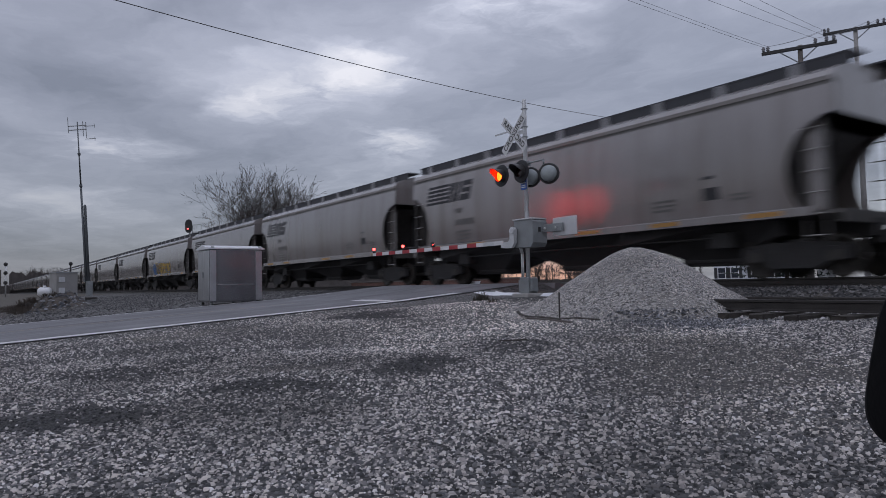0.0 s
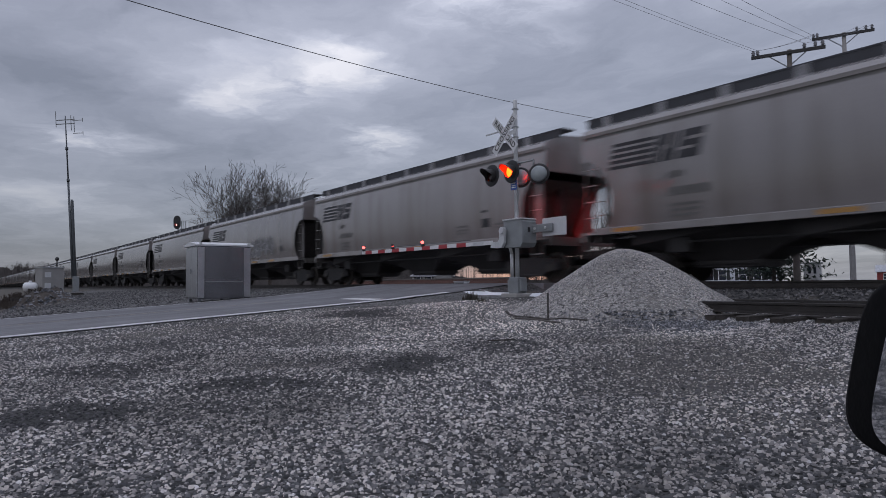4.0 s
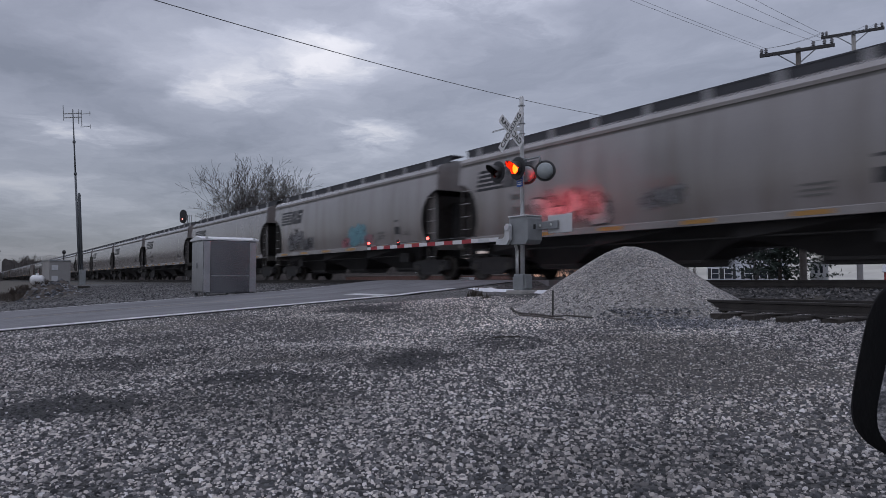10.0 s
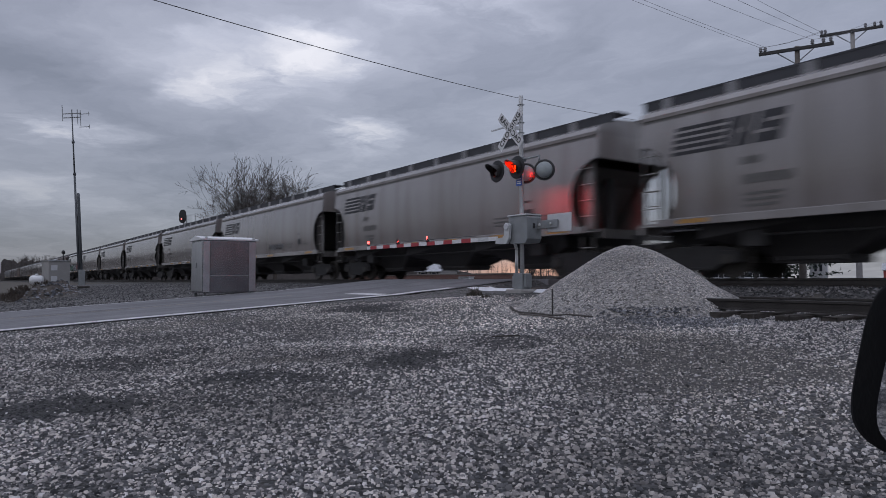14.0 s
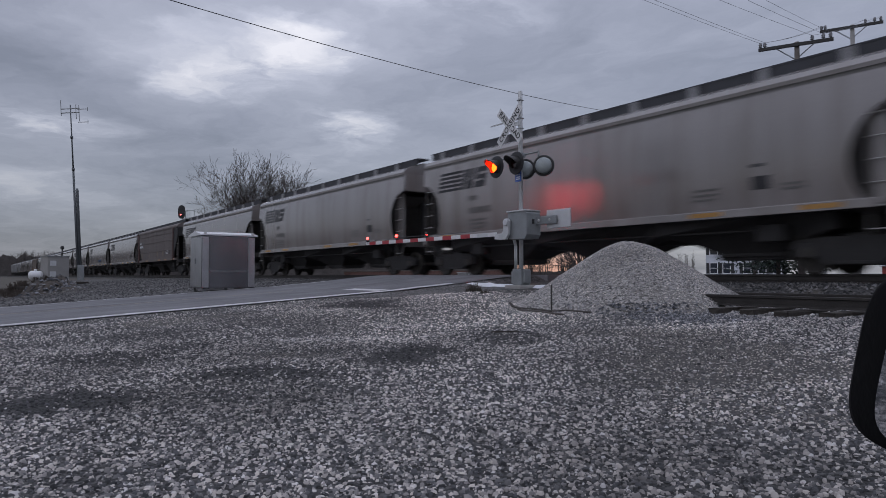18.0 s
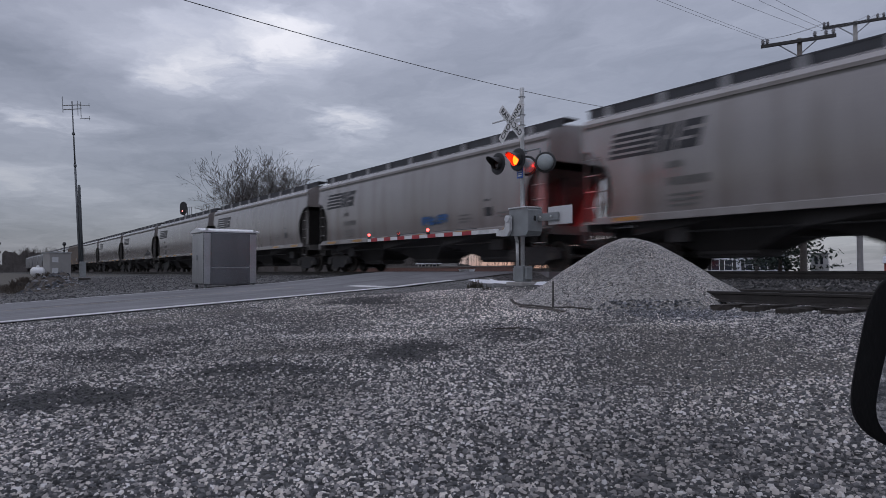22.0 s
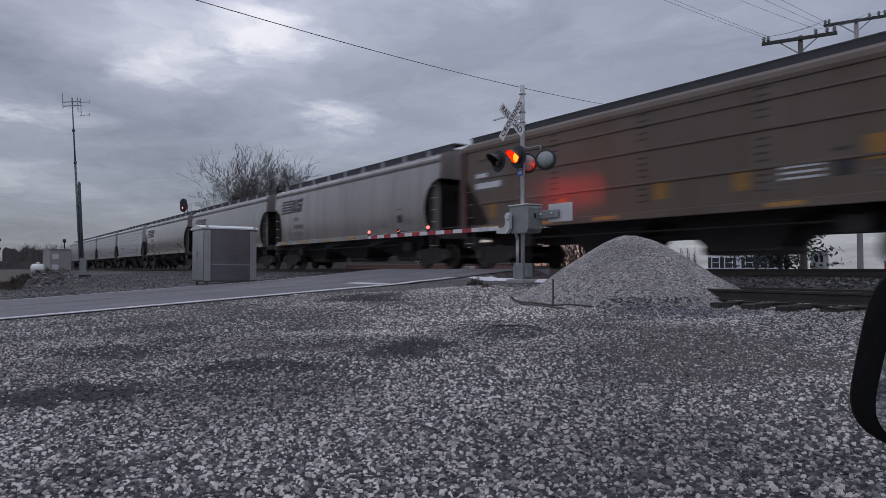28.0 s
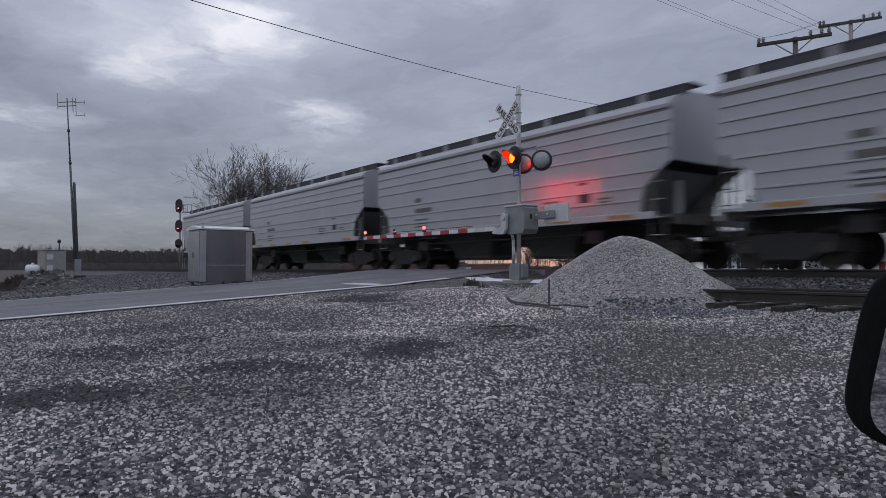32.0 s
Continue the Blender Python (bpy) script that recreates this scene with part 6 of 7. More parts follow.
def hopper_car(i, pitch, kind):
    style = "brown" if kind == "ochre" else kind
    skin, below, gap = KINDS[kind]
    length = round(pitch - gap, 1)
    b = length / 2
    label = {"grey": "weathered light grey covered hopper railcar with black emblem", "silver": "clean silver ribbed covered hopper railcar",
             "brown": "faded dark brown covered hopper railcar with rusty posts", "ochre": "faded ochre brown covered hopper railcar with yellow patches"}[kind]
    car = thing("hopper_car", label, "railcar", group="freight train")
    bulge = 0.1 if style == "grey" else 0.02
    key = (style, kind, length)
    body = part("body", shared(("body", *key), lambda: mesh_of("body", car_shell(length, style), [M[skin], M["under"]])), None, car)
    roof = part("roof", shared(("roof", *key), lambda: mesh_of("roof", car_roof(length, style), M[skin])), None, car)

    def walkway():
        bm = box(-b - 0.25, -0.28, 4.42, b + 0.1, -0.24, 4.67)
        bm_box(bm, -b - 0.3, -0.29, 4.66, b + 0.15, 0.26, 4.70)
        return mesh_of("running_board", bm, M["walk"])

    for s in (-1, 1):
        part("running_board", shared(("walk", length), walkway), None, roof, "dark roof running board", m=pose(0, s * 0.72, 0, 0, 0, 0 if s < 0 else 180))
    part("hatch_cover", shared(("hatch", length), lambda: mesh_of("hatch_cover", box(-b + 0.6, -0.3, 4.52, b - 0.6, 0.3, 4.66, 0.03), M["walk"])), None, roof)
    if style != "brown":
        for s in (-1, 1):
            for k in range(int((length - 0.8) / 1.83) + 1):
                part("roof_bracket", shared("roof_bracket", lambda: mesh_of("roof_bracket", box(-0.1, -0.035, 4.40, 0.1, 0.035, 4.655), M["bracket"])), None, roof, m=pose(-b + 0.5 + 1.83 * k, s * 1.03, 0))

    top = ARCH_TOP[style]

    def slope():
        bm = bmesh.new()
        rows = [[bm.verts.new((b - d, s * w, z)) for s in (-1, 1)] for d, w, z in ((0.02, 1.45, top), (0.7, 1.47, top - 0.12), (1.2, 1.47, top - 0.55), (2.1, 1.46, 1.43))]
        for p, q in zip(rows, rows[1:]):
            bm.faces.new((p[0], p[1], q[1], q[0]))
        bmesh.ops.solidify(bm, geom=bm.faces[:], thickness=0.03)
        # grey cars: the recess's shade is put into the sheet's colour
        return mesh_of("slope_sheet", bm, M[{"brown": below, "silver": skin}.get(style, "ladder_end_shade")])

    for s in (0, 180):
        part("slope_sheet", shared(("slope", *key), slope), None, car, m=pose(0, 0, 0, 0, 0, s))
    # sills, platforms and centre sill
    for s in (-1, 1):
        part("side_sill", shared(("sill", kind, length), lambda: mesh_of("side_sill", box(-b + 0.5, -0.05, 1.28, b - 0.5, 0.05, 1.47, 0.015), M[skin])), None, car, m=pose(0, s * (HALF - 0.02), 0))
    def sill():
        bm = box(-b - 0.1, -0.25, 0.85, b + 0.1, 0.25, 1.25, 0.02)
        bm_box(bm, -b + 2.7, -0.36, 0.78, b - 2.7, 0.36, 0.9, 0.02)
        return mesh_of("centre_sill", bm, M["under"])

    part("centre_sill", shared(("centre", length), sill), None, car)

    def platform():
        bm = box(b - 2.3, -1.5, 1.30, b + 0.05, 1.5, 1.38)
        bm_box(bm, b - 0.02, -1.5, 1.12, b + 0.08, 1.5, 1.38)
        return bm

    for s in (0, 180):
        # front platform takes a darker colour that stands for the recess's shade
        tone = "under" if style == "brown" else skin if s else "ladder_end_shade"
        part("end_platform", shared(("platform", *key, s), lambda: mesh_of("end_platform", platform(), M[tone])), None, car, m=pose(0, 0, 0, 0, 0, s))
    lad = shared(("ladder", style), lambda: ladder_mesh(0.75, top + (0.0 if style == "grey" else 0.2)))
    for s in (-1, 1):
        for q in (-1, 1):
            part("ladder", lad, None, car, m=pose(s * (b - (0.5 if s > 0 else 0.3)), q * (HALF - 0.12), 0, 0, 0, 0 if q < 0 else 180))
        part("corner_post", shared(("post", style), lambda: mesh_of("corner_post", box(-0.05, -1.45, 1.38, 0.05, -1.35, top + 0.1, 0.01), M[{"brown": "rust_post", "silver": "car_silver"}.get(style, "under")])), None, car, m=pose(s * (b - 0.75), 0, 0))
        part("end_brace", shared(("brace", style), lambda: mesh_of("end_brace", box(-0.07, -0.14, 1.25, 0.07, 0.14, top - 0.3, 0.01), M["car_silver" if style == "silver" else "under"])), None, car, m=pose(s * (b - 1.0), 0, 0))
    if style == "grey":
        part("end_panel", shared(("end_panel", top), lambda: mesh_of("end_panel", box(-0.2, -0.012, 1.38, 0.2, 0.012, top, 0.004), M[skin])), None, car, m=pose(b - 0.5, -1.38, 0))
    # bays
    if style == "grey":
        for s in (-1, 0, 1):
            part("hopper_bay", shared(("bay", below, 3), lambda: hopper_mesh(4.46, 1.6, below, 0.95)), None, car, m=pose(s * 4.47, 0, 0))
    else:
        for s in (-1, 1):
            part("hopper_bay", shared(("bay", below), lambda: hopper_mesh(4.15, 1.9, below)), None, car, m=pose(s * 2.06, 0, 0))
    # trucks and couplers
    for s in (-1, 1):
        truck = part("truck", shared("bolster", lambda: mesh_of("truck", box(-0.2, -0.95, 0.45, 0.2, 0.95, 0.85, 0.03), M["under"])), None, car, "dark cast steel two-axle truck", m=pose(s * (b - 1.25), 0, 0))
        for q in (-1, 1):
            part("side_frame", shared("side_frame", side_frame_mesh), None, truck, m=pose(0, q * 0.98, 0))
            w = part("wheelset", shared("wheelset", wheelset_mesh), None, truck, "worn steel wheelset", m=pose(q * 0.89, 0, 0.46))
            WHEELS.append((w, q * 0.89, i))
        part("coupler", shared("coupler", lambda: mesh_of("coupler", box(-0.42, -0.12, 0.7, 0.42, 0.12, 0.98, 0.04), M["under"])), None, car, m=pose(s * (pitch / 2 - 0.35), 0, 0))
    bm = bmesh.new()
    bm_tube(bm, (-b + 2.6, -1.2, 0.98), (b - 2.6, -1.2, 0.98), 0.03, n=6)
    for x in (-b + 2.9, b - 2.9):
        bm_box(bm, x - 0.3, -1.25, 0.72, x + 0.3, -0.9, 1.1, 0.03)
    part("brake_pipe", shared(("pipe", length), lambda: mesh_of("brake_pipe", bm, M["under"])), None, car)

    pick = random.Random(i * 13 + 5)
    for k in range(6):
        x = -b + 1.6 + k * (length - 3.2) / 5
        if pick.random() < 0.7:
            part("reflective_tape", shared("tape", lambda: mesh_of("reflective_tape", box(-0.42, -0.036, 1.33, 0.42, -0.03, 1.43), M["reflector"])), None, car, m=pose(x, -HALF, 0))
    # markings
    if style == "grey":
        def stripe():
            return mesh_of("emblem_stripe", decal(bmesh.new(), 0, -0.045, 1.4, 0.045, rows=1, bulge=0.0), M["logo"])

        for k in range(5):
            z = 3.04 + k * 0.15
            part("emblem_stripe", shared("emblem_stripe", stripe), None, car, m=pose(-b + 1.02 + 0.035 * k, HALF - side_y(z), z))

        def block(cuts):
            t = decal(bmesh.new(), 0, 2.99, 0.62, 3.68, slant=0.28, rows=4)
            for x0, z0, x1, z1 in cuts:
                decal(t, x0 + 0.28 * (z0 - 2.99), z0, x1 + 0.28 * (z0 - 2.99), z1, slant=0.28, lift=0.012, rows=2)
            t.faces.ensure_lookup_table()
            for f in t.faces[4:]:
                f.material_index = 1
            return mesh_of("emblem_block", t, [M["logo"], M["car_grey"]])

        part("emblem_block", shared("block_a", lambda: block(((0.2, 2.985, 0.28, 3.4), (0.36, 3.28, 0.44, 3.69)))), None, car, "slanted black block of the emblem", m=pose(-b + 2.44, 0, 0))
        part("emblem_block", shared("block_b", lambda: block(((0.18, 3.42, 0.63, 3.5), (-0.01, 3.2, 0.44, 3.27)))), None, car, "slanted black block of the emblem", m=pose(-b + 3.16, 0, 0))

    bars, z = [], 2.72
    for w, h in ((0.45, 0.16), (0.0, 0.1), (1.15, 0.2), (0.0, 0.06), (0.9, 0.06), (0.9, 0.06), (0.75, 0.06)):
        if w:
            bars.append((-b + 2.9, z - h, w, h))
        z -= h + 0.07
    bars += [(b - 5 + x, z, w, 0.05) for x, z, w in ((0.4, 1.95, 0.7), (0.4, 1.83, 0.7), (0.4, 1.72, 0.6), (2.6, 1.8, 0.5), (2.6, 1.9, 0.5))]
    for x, z, w, h in bars:
        part("stencil_bar", shared(("bar", w, h, bulge), lambda: mesh_of("stencil_bar", decal(bmesh.new(), 0, -h / 2, w, h / 2, rows=1, bulge=0.0), M["letter_and_eave_shade"])), None, car, m=pose(x, HALF - side_y(z + h / 2, bulge) - 0.004, z + h / 2))

    def plate():
        t = bmesh.new()
        for k, (w, h) in enumerate(((0.42, 0.42), (0.3, 0.1))):
            decal(t, b - 3.1, 1.86 + 0.5 * k, b - 3.1 + w, 1.86 + 0.5 * k + h * 0.7, rows=1, bulge=bulge)
        return mesh_of("data_plate", t, M["logo"])

    part("data_plate", shared(("plate", style, length), plate), None, car)
    if style != "brown":
        # the roof overhang's shadow, painted as a thin dark strip
        part("eave_seam", shared(("eave", style, length), lambda: mesh_of("eave_seam", decal(bmesh.new(), -b + 0.05, 3.955, b - 0.05, 4.03, lift=0.004, rows=1, bulge=bulge), M["letter_and_eave_shade"])), None, body)
    if style == "grey":
        def seam():
            return mesh_of("weld_seam", decal(bmesh.new(), -0.008, 1.5, 0.008, 4.02, lift=0.003, rows=8), M["letter_and_eave_shade"])

        for k in range(1, 6):
            part("weld_seam", shared("seam", seam), None, body, m=pose(-b + length * k / 6, 0, 0))
    elif style == "silver":
        def rib(z):
            return mesh_of("rib", box(-b + cut_back(z, "silver") + 0.06, -0.035, z - 0.025, b - cut_back(z, "silver") - 0.06, 0.02, z + 0.025, 0.01), M["car_silver"])

        for z in (1.78, 2.12, 2.50, 3.05, 3.38, 3.72):
            for s in (-1, 1):
                part("rib", shared(("rib", z, length), lambda: rib(z)), None, body, m=pose(0, s * side_y(z, 0.02), 0, 0, 0, 0 if s < 0 else 180))
    else:
        def rib(z):
            return mesh_of("rib", box(-b + 0.9, -0.03, z - 0.03, b - 1.75, 0.02, z + 0.03, 0.01), M[skin])

        for z in (2.2, 3.05, 3.7):
            part("rib", shared(("rib", kind, z, length), lambda: rib(z)), None, body, m=pose(0, -side_y(z, 0.02), 0))
        for s in (-1, 1):
            part("end_post", shared(("end_post", kind), lambda: mesh_of("end_post", box(-0.14, -0.06, 1.3, 0.14, 0.1, 4.05, 0.01), M["rust_post"])), None, car, "rusty red corner post", m=pose(s * (b - 0.1 if s < 0 else b - 1.6), -HALF, 0))

        def rivets():
            t = bmesh.new()
            for x in (-b + 4.6, 0.0, b - 4.6):
                z = 1.7
                while z < 3.95:
                    if abs(z - 2.2) > 0.12 and abs(z - 3.05) > 0.12:
                        decal(t, x - 0.12, z, x + 0.12, z + 0.05, rows=1, bulge=0.02)
                    z += 0.16
            return mesh_of("rivet_row", t, M["under"])

        part("rivet_row", shared(("rivets", kind, length), rivets), None, body)
        for x, z, w, h in ((1.5, 1.7, 0.35, 0.5), (8.2, 1.75, 0.4, 0.45), (10.4, 1.75, 0.4, 0.45), (4.8, 1.65, 0.3, 0.4)) + (((13.2, 2.1, 0.7, 0.5),) if kind == "ochre" else ()):
            part("yellow_patch", decal(bmesh.new(), -b + x, z, -b + x + w, z + h, rows=1, bulge=0.02), M["dull_yellow" if kind == "ochre" else "letter_tan"], car, "faded yellow paint patch")
        bm = bmesh.new()
        decal(bm, -b + 0.7, 2.62, -b + 2.3, 3.3, rows=2, bulge=0.02)
        part("dark_panel", bm, M["letter_and_eave_shade"], car, "dark lettering panel")
        for x, z, w, h in ((-b + 0.8, 3.08, 0.6, 0.14), (-b + 0.8, 2.7, 1.3, 0.2), (b - 4.2, 1.88, 0.9, 0.05), (b - 4.2, 2.0, 0.9, 0.05), (b - 4.2, 2.12, 0.9, 0.05)):
            part("white_bar", decal(bmesh.new(), x, z, x + w, z + h, rows=1, lift=0.012, bulge=0.02), M["letter_pale"], car, "worn white lettering bar")
    return car


WHEELS, CARS = [], []


def build_train():
    for i, (front, rear) in enumerate(zip(ENDS, ENDS[1:])):
        kind = "silver" if i >= 37 else "brown" if i == 25 else "ochre" if i == 33 else "grey"
        car = hopper_car(i, front - rear, kind)
        car.matrix_basis = pose((front + rear) / 2, TRACK, RAIL)
        CARS.append((car, (front + rear) / 2))
        b = (front - rear) / 2 - 0.7
        for at, x0, x1, z0, z1, fill, edge, inner in GRAFFITI:
            if at == i:
                graffiti(car, -b + x0, -b + x1, z0, z1, fill, edge, i * 7 + 1, inner)
        if kind == "silver" and i == 40:
            # marker on the last car
            part("end_marker", box(-b - 0.5, -1.45, 0.95, -b - 0.42, -1.2, 1.25, 0.01), M["under"], car)


# car, from, to (metres from its rear end), lower and upper edge, colours
GRAFFITI = [
    (5, 3.2, 4.6, 1.5, 2.4, "blue", "blue", "blue"),
    (5, 4.0, 10.3, 1.5, 2.5, "yellow", "blue", "yellow"),
    (8, 3.2, 5.8, 1.6, 2.35, "grey", "teal", "sky"),
    (8, 5.4, 7.4, 1.6, 2.5, "sky", "teal", "white"),
    (8, 7.4, 8.8, 1.7, 2.3, "red", "grey", "grey"),
    (8, 8.8, 12.4, 1.7, 2.75, "grey", "white", "grey"),
    (13, 3.7, 6.9, 1.55, 2.55, "white", "black", "grey"),
    (13, 8.0, 9.3, 1.8, 2.3, "grey", "black", "grey"),
    (14, 2.1, 4.1, 1.6, 2.6, "grey", "black", "grey"),
    (14, 4.1, 5.3, 1.55, 2.2, "black", "grey", "grey"),
    (14, 8.6, 9.4, 1.5, 1.95, "pink", "pink", "pink"),
    (14, 10.7, 11.5, 1.5, 2.0, "pink", "grey", "pink"),
    (14, 9.3, 10.9, 1.55, 2.5, "sky", "sky", "sky"),
    (15, 10.0, 11.9, 1.65, 2.25, "grey", "black", "black"),
    (24, 2.8, 7.6, 1.55, 2.45, "green", "teal", "green"),
    (24, 7.7, 10.6, 1.6, 2.7, "white", "black", "grey"),
    (24, 10.7, 14.8, 1.65, 2.8, "red", "white", "grey"),
    (27, 9.5, 11.2, 1.75, 2.1, "blue", "teal", "grey"),
    (30, 12.6, 14.8, 1.6, 1.92, "black", "grey", "grey"),
    (19, 9.3, 11.5, 1.7, 2.0, "grey", "black", "grey"),
    (1, 4.5, 7.0, 1.7, 2.2, "grey", "teal", "grey"),
]
build_train()

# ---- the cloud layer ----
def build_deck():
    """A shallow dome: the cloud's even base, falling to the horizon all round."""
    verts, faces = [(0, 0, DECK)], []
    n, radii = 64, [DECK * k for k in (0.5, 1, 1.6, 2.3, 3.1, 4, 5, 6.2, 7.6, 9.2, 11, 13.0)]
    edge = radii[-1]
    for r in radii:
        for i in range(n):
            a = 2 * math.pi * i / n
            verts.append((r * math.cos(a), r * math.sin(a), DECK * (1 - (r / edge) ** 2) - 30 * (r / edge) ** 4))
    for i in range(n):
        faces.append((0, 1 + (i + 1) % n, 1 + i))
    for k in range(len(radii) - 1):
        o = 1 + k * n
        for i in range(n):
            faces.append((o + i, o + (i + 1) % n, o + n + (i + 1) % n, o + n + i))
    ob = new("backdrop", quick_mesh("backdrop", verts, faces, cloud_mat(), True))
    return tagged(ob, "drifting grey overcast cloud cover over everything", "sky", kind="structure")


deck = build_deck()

# ---- loose stones, heaps and plants ----
build_pile()
build_loose_stones()
build_snow()
rng_foot = np.random.default_rng(21)
foot, foot_sizes = [], []
while len(foot) < 1300:
    x, y = rng_foot.normal(-6.9, 0.7), rng_foot.normal(9.1, 0.4)
    if pile_z(x, y) - ground_z(x, y) > 0.16:
        continue
    foot.append((x, y, max(ground_z(x, y), pile_z(x, y)) + 0.008))
    foot_sizes.append(rng_foot.uniform(0.016, 0.034))
tagged(new("spilled_stone", stones("spilled_stone", foot, foot_sizes, M["blue_stones"], flat=0.7, seed=12)), "dark blue-grey coarse stones at the foot of the heap", "stone", kind="stuff")
for k, (x, y, r, h, n) in enumerate(((-49, 3.2, 1.5, 0.42, 700), (-53, 3.4, 1.9, 0.5, 900), (-58, 2.7, 1.6, 0.45, 700), (-62, 3.9, 2.2, 0.4, 800), (-46, 4.0, 0.9, 0.3, 300), (-66, 2.0, 3.0, 0.4, 900))):
    tuft(x, y, r, h, n, k, "dead_weeds", "weed", "low patch of dead brown weeds")
for k, (x, y) in enumerate(((-51.5, 3.6), (-57.5, 3.3), (-60.5, 3.0))):
    bare_tree(x, y, 0.9, 50 + k, depth=2, stems=9, r=0.016, label="low leafless brown bush", name="low_bush", skin="weed")
for k, (x, y) in enumerate(((-50, 3.0), (-54, 3.7), (-55.5, 2.4), (-59, 3.9), (-62.5, 3.2), (-64, 4.4), (-47.5, 3.4), (-67, 3.8), (-66, 5.2))):
    bare_tree(x, y, 0.5 + 0.2 * (k % 3), 70 + k, depth=3, stems=7, r=0.014, label="low tangle of dead brown brush", name="dead_brush", skin="weed")
rng_slab = random.Random(9)
for k in range(6):
    x, y = -49 - 2.2 * k + rng_slab.uniform(-0.8, 0.8), 4.9 + rng_slab.uniform(-0.5, 0.7)
    bm = box(-0.7, -0.45, -0.08, 0.7, 0.45, 0.1, 0.03)
    for v in bm.verts:
        v.co += Vector((rng_slab.uniform(-0.06, 0.06), rng_slab.uniform(-0.06, 0.06), rng_slab.uniform(-0.03, 0.03)))
    tagged(part("rubble_slab", bm, M["concrete"], m=pose(x, y, ground_z(x, y) + 0.08, rng_slab.uniform(-12, 12), rng_slab.uniform(-12, 12), rng_slab.uniform(0, 180))), "broken grey concrete slab on the bank", "rubble", "rubble slabs")
def mound_z(x, y):
    h = 0.9 * max(0.0, 1 - math.hypot((x + 48) / 3.6, (y - 4) / 1.6) + 0.5 * noise.noise((x * 0.7, y * 0.7, 2)))
    return ground_z(x, y) - 0.06 + h + (0.35 * noise.noise((x * 1.4, y * 1.4, 7)) + 0.14 * noise.noise((x * 4, y * 4, 9))) * min(1, h * 3)


def build_mound():
    """A low heap of earth and broken stone across the road."""
    n = 60
    verts, faces = [], []
    for j in range(n + 1):
        for i in range(n + 1):
            x, y = -52.5 + 9.0 * i / n, 1.8 + 4.4 * j / n
            verts.append((x, y, mound_z(x, y)))
    for j in range(n):
        for i in range(n):
            faces.append((j * (n + 1) + i, j * (n + 1) + i + 1, (j + 1) * (n + 1) + i + 1, (j + 1) * (n + 1) + i))
    mound = tagged(new("earth_mound", quick_mesh("earth_mound", verts, faces, M["earth"], True)), "low brown mound of earth and rubble beside the road", "mound")
    rng = np.random.default_rng(31)
    places = [(x, y, mound_z(x, y) + 0.03) for x, y in zip(rng.uniform(-52, -44.2, 900), rng.uniform(2.2, 5.8, 900))]
    tagged(part("rubble", stones("rubble", places, rng.uniform(0.03, 0.13, 900) * rng.random(900) + 0.03, M["blue_stones"], seed=8, shape=BLUNT), None, mound), kind="stuff")


build_mound()
tuft(-13.35, 10.15, 0.22, 0.3, 120, 20)
tuft(-12.6, 9.9, 0.12, 0.2, 50, 21)


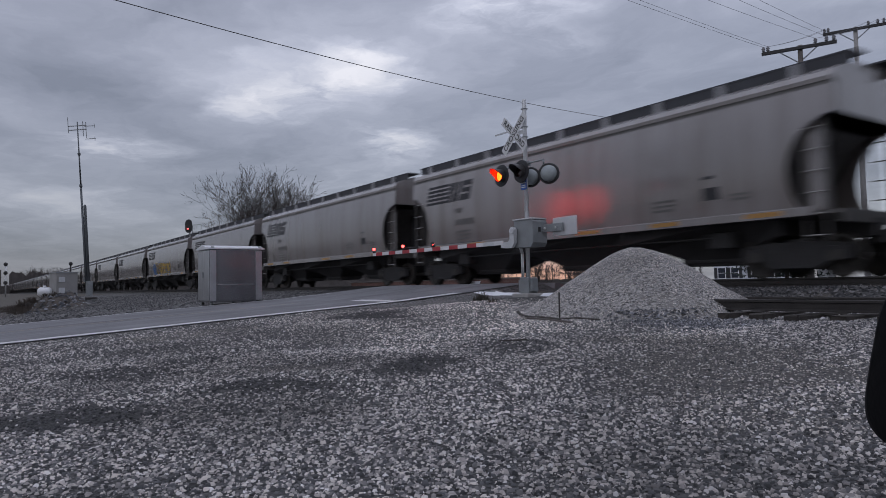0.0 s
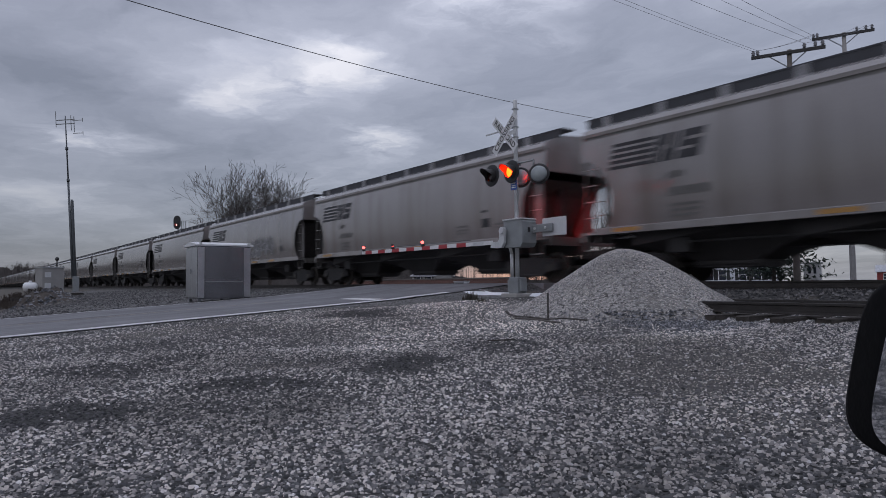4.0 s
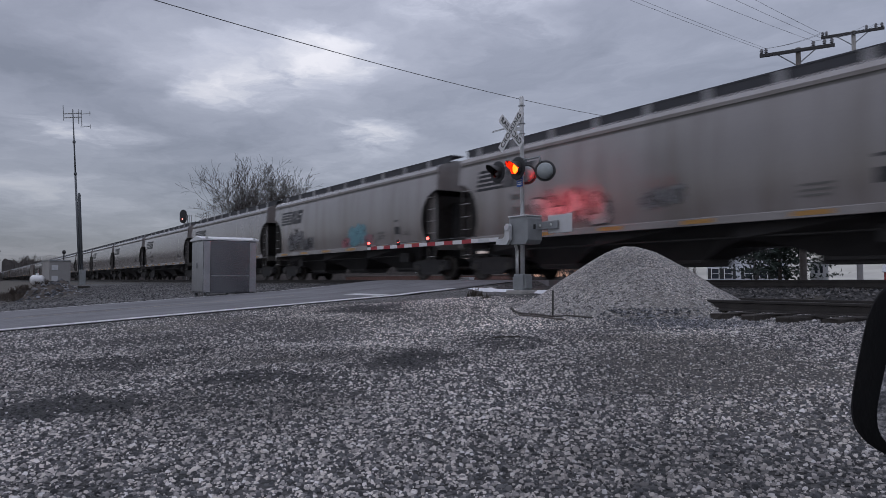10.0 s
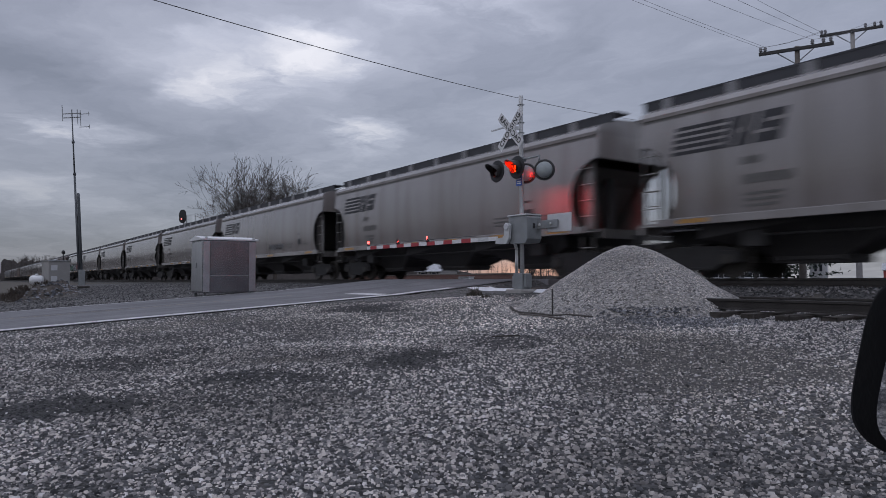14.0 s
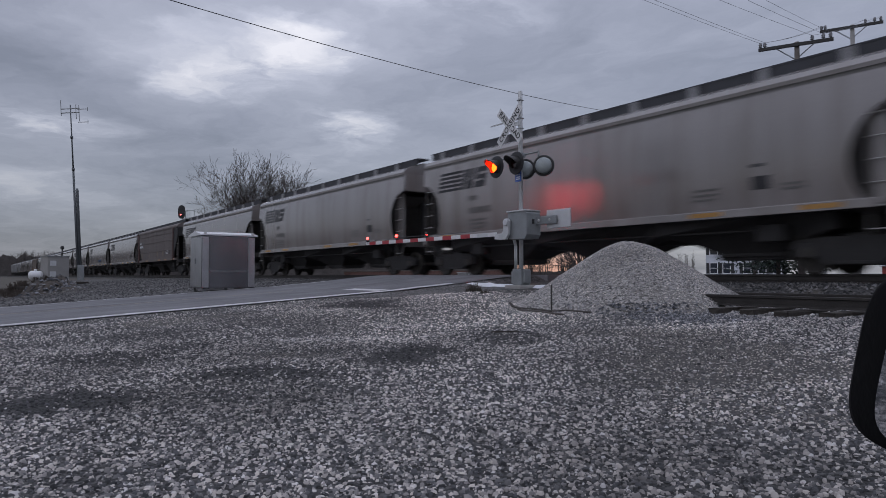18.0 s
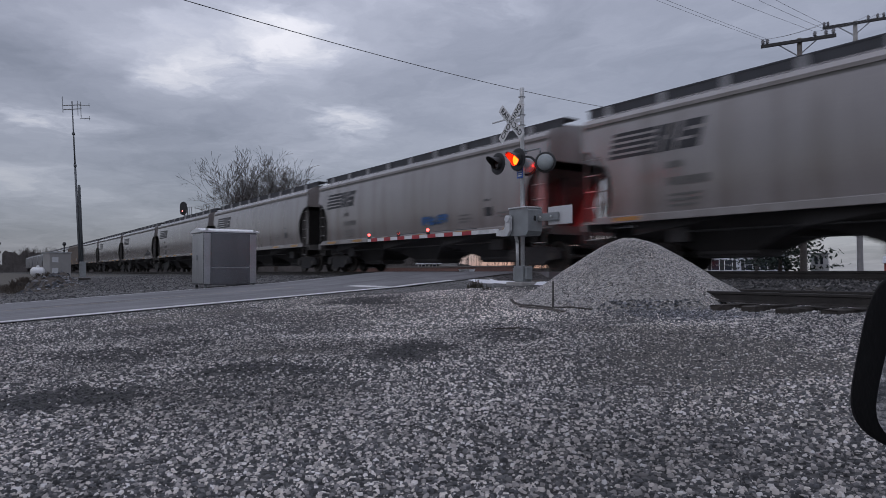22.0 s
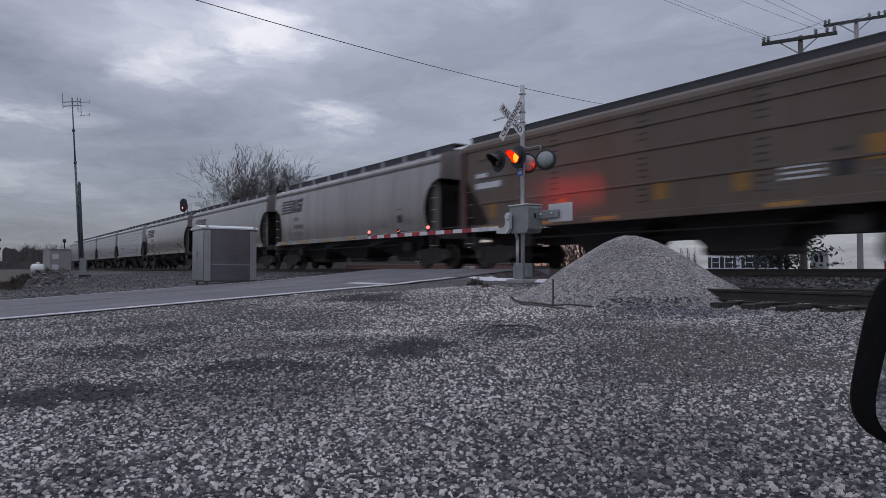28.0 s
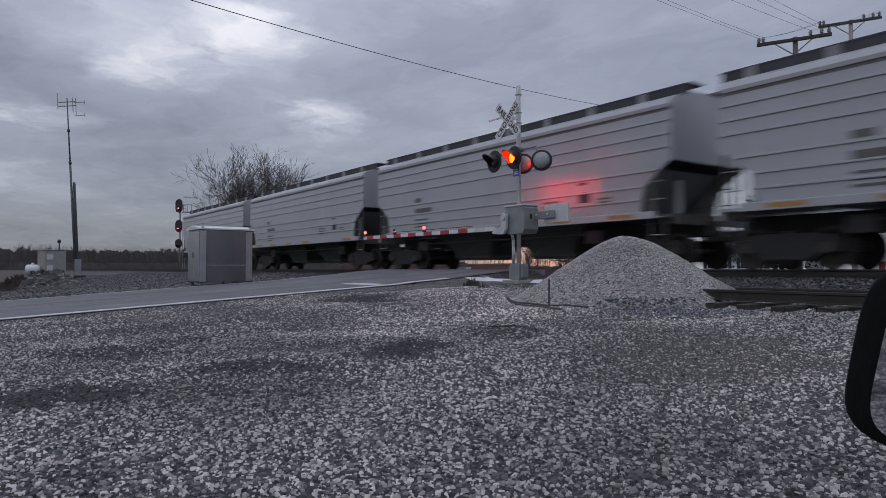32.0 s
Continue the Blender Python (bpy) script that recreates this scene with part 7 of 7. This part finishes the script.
def build_scraps():
    p = (-8.79, 8.4)
    post = part("stake", tube((0, 0, -0.2), (0.01, 0, 0.48), 0.012, 0.016, 8), M["rail"], m=pose(*p, max(ground_z(*p), pile_z(*p))))
    tagged(post, "thin rusty steel stake in the gravel", "stake")
    # a bent strip and broken boards below the mast
    for line in (((-10.15, 8.6, 0.07), (-9.85, 8.42, 0.04), (-9.53, 8.3, 0.03), (-9.06, 8.2, 0.05), (-8.6, 8.24, 0.03), (-8.28, 8.26, 0.06), (-7.83, 8.36, 0.04)), ((-9.3, 8.08, 0.03), (-8.6, 7.95, 0.05), (-8.0, 7.9, 0.03))):
        bm = bmesh.new()
        rows = []
        for x, y, z in line:
            p = Vector((x, y, max(ground_z(x, y), pile_z(x, y)) + z))
            rows.append([bm.verts.new(p + Vector(d)) for d in ((0, -0.028, -0.01), (0, 0.028, 0.0), (0, 0.028, 0.015), (0, -0.028, 0.005))])
        for a, c in zip(rows, rows[1:]):
            for n in range(4):
                bm.faces.new((a[n], c[n], c[(n + 1) % 4], a[(n + 1) % 4]))
        bm.faces.new(rows[0])
        bm.faces.new(rows[-1][::-1])
        bmesh.ops.recalc_face_normals(bm, faces=bm.faces[:])
        tagged(part("scrap_strip", bm, M["tie"]), "bent dark strip of scrap lying in the gravel", "scrap")
    for x, y, l, t in ((-7.0, 5.85, 0.4, 75),):
        bm = box(-l / 2, -0.009, -0.008, l / 2, 0.009, 0.01, 0.003)
        tagged(part("broken_stick", bm, M["tie"], m=pose(x, y, ground_z(x, y) + 0.025, 0, 0, t)), "thin dark broken stick lying in the gravel", "stick")
    bm = box(-0.25, -0.16, 0, 0.25, 0.16, 0.32, 0.05)
    tagged(part("track_box", bm, M["galv_dark"], m=pose(-10.9, 12.3, ground_z(-10.9, 12.3) - 0.02, 0, 0, 15)), "small dull grey trackside junction box", "box")


build_scraps()


# ---- what moves ----
PERIOD, LIT = 1.488, 0.62


def flash_rows(rest, phase):
    """Half turns of a lamp's two-faced lens: lit side out, dark side out."""
    rows, angle, t = [], 0 if phase == 0 else 180, 0.0
    rows.append((0.0, rest @ pose(0, 0, 0, 0, angle, 0)))
    n = 0
    while True:
        t = LIT + PERIOD / 2 * n
        if t > 31.95:
            break
        # one lamp goes dark a little before the other lights
        shift = -0.03 if angle % 360 == 0 else 0.0
        for k in range(4):
            rows.append((t + shift + (k - 2) / 30, rest @ pose(0, 0, 0, 0, angle + 60 * k, 0)))
        angle += 180
        n += 1
    rows.append((32.0, rest @ pose(0, 0, 0, 0, angle, 0)))
    return rows


def motions():
    for car, x in CARS:
        walk(car, [(0.0, pose(x, TRACK, RAIL)), (32.0, pose(x + SPEED * 32, TRACK, RAIL))])
    for rotor, _, phase, _ in ROTORS:
        walk(rotor, flash_rows(rotor.matrix_basis.copy(), phase))
    for w, x, i in WHEELS:
        # the wheels are seen turning while their car passes the crossing
        start = CARS[i][1]
        t0, t1 = max(0.0, (-26 - start) / SPEED), min(32.0, (-4 - start) / SPEED)
        rows = [(0.0, pose(x, 0, 0.46))]
        step = 1 / 30
        turn = math.degrees(SPEED * step / 0.46)
        k = 1
        while t0 + k * step < t1:
            rows.append((t0 + k * step, pose(x, 0, 0.46, 0, turn * k, 0)))
            k += 1
        rows.append((32.0, rows[-1][1]))
        if len(rows) > 2:
            walk(w, rows)
    walk(deck, [(k * 8.0, pose(0.005 * DECK * k, -0.121 * DECK * k, 0)) for k in range(5)])


motions()
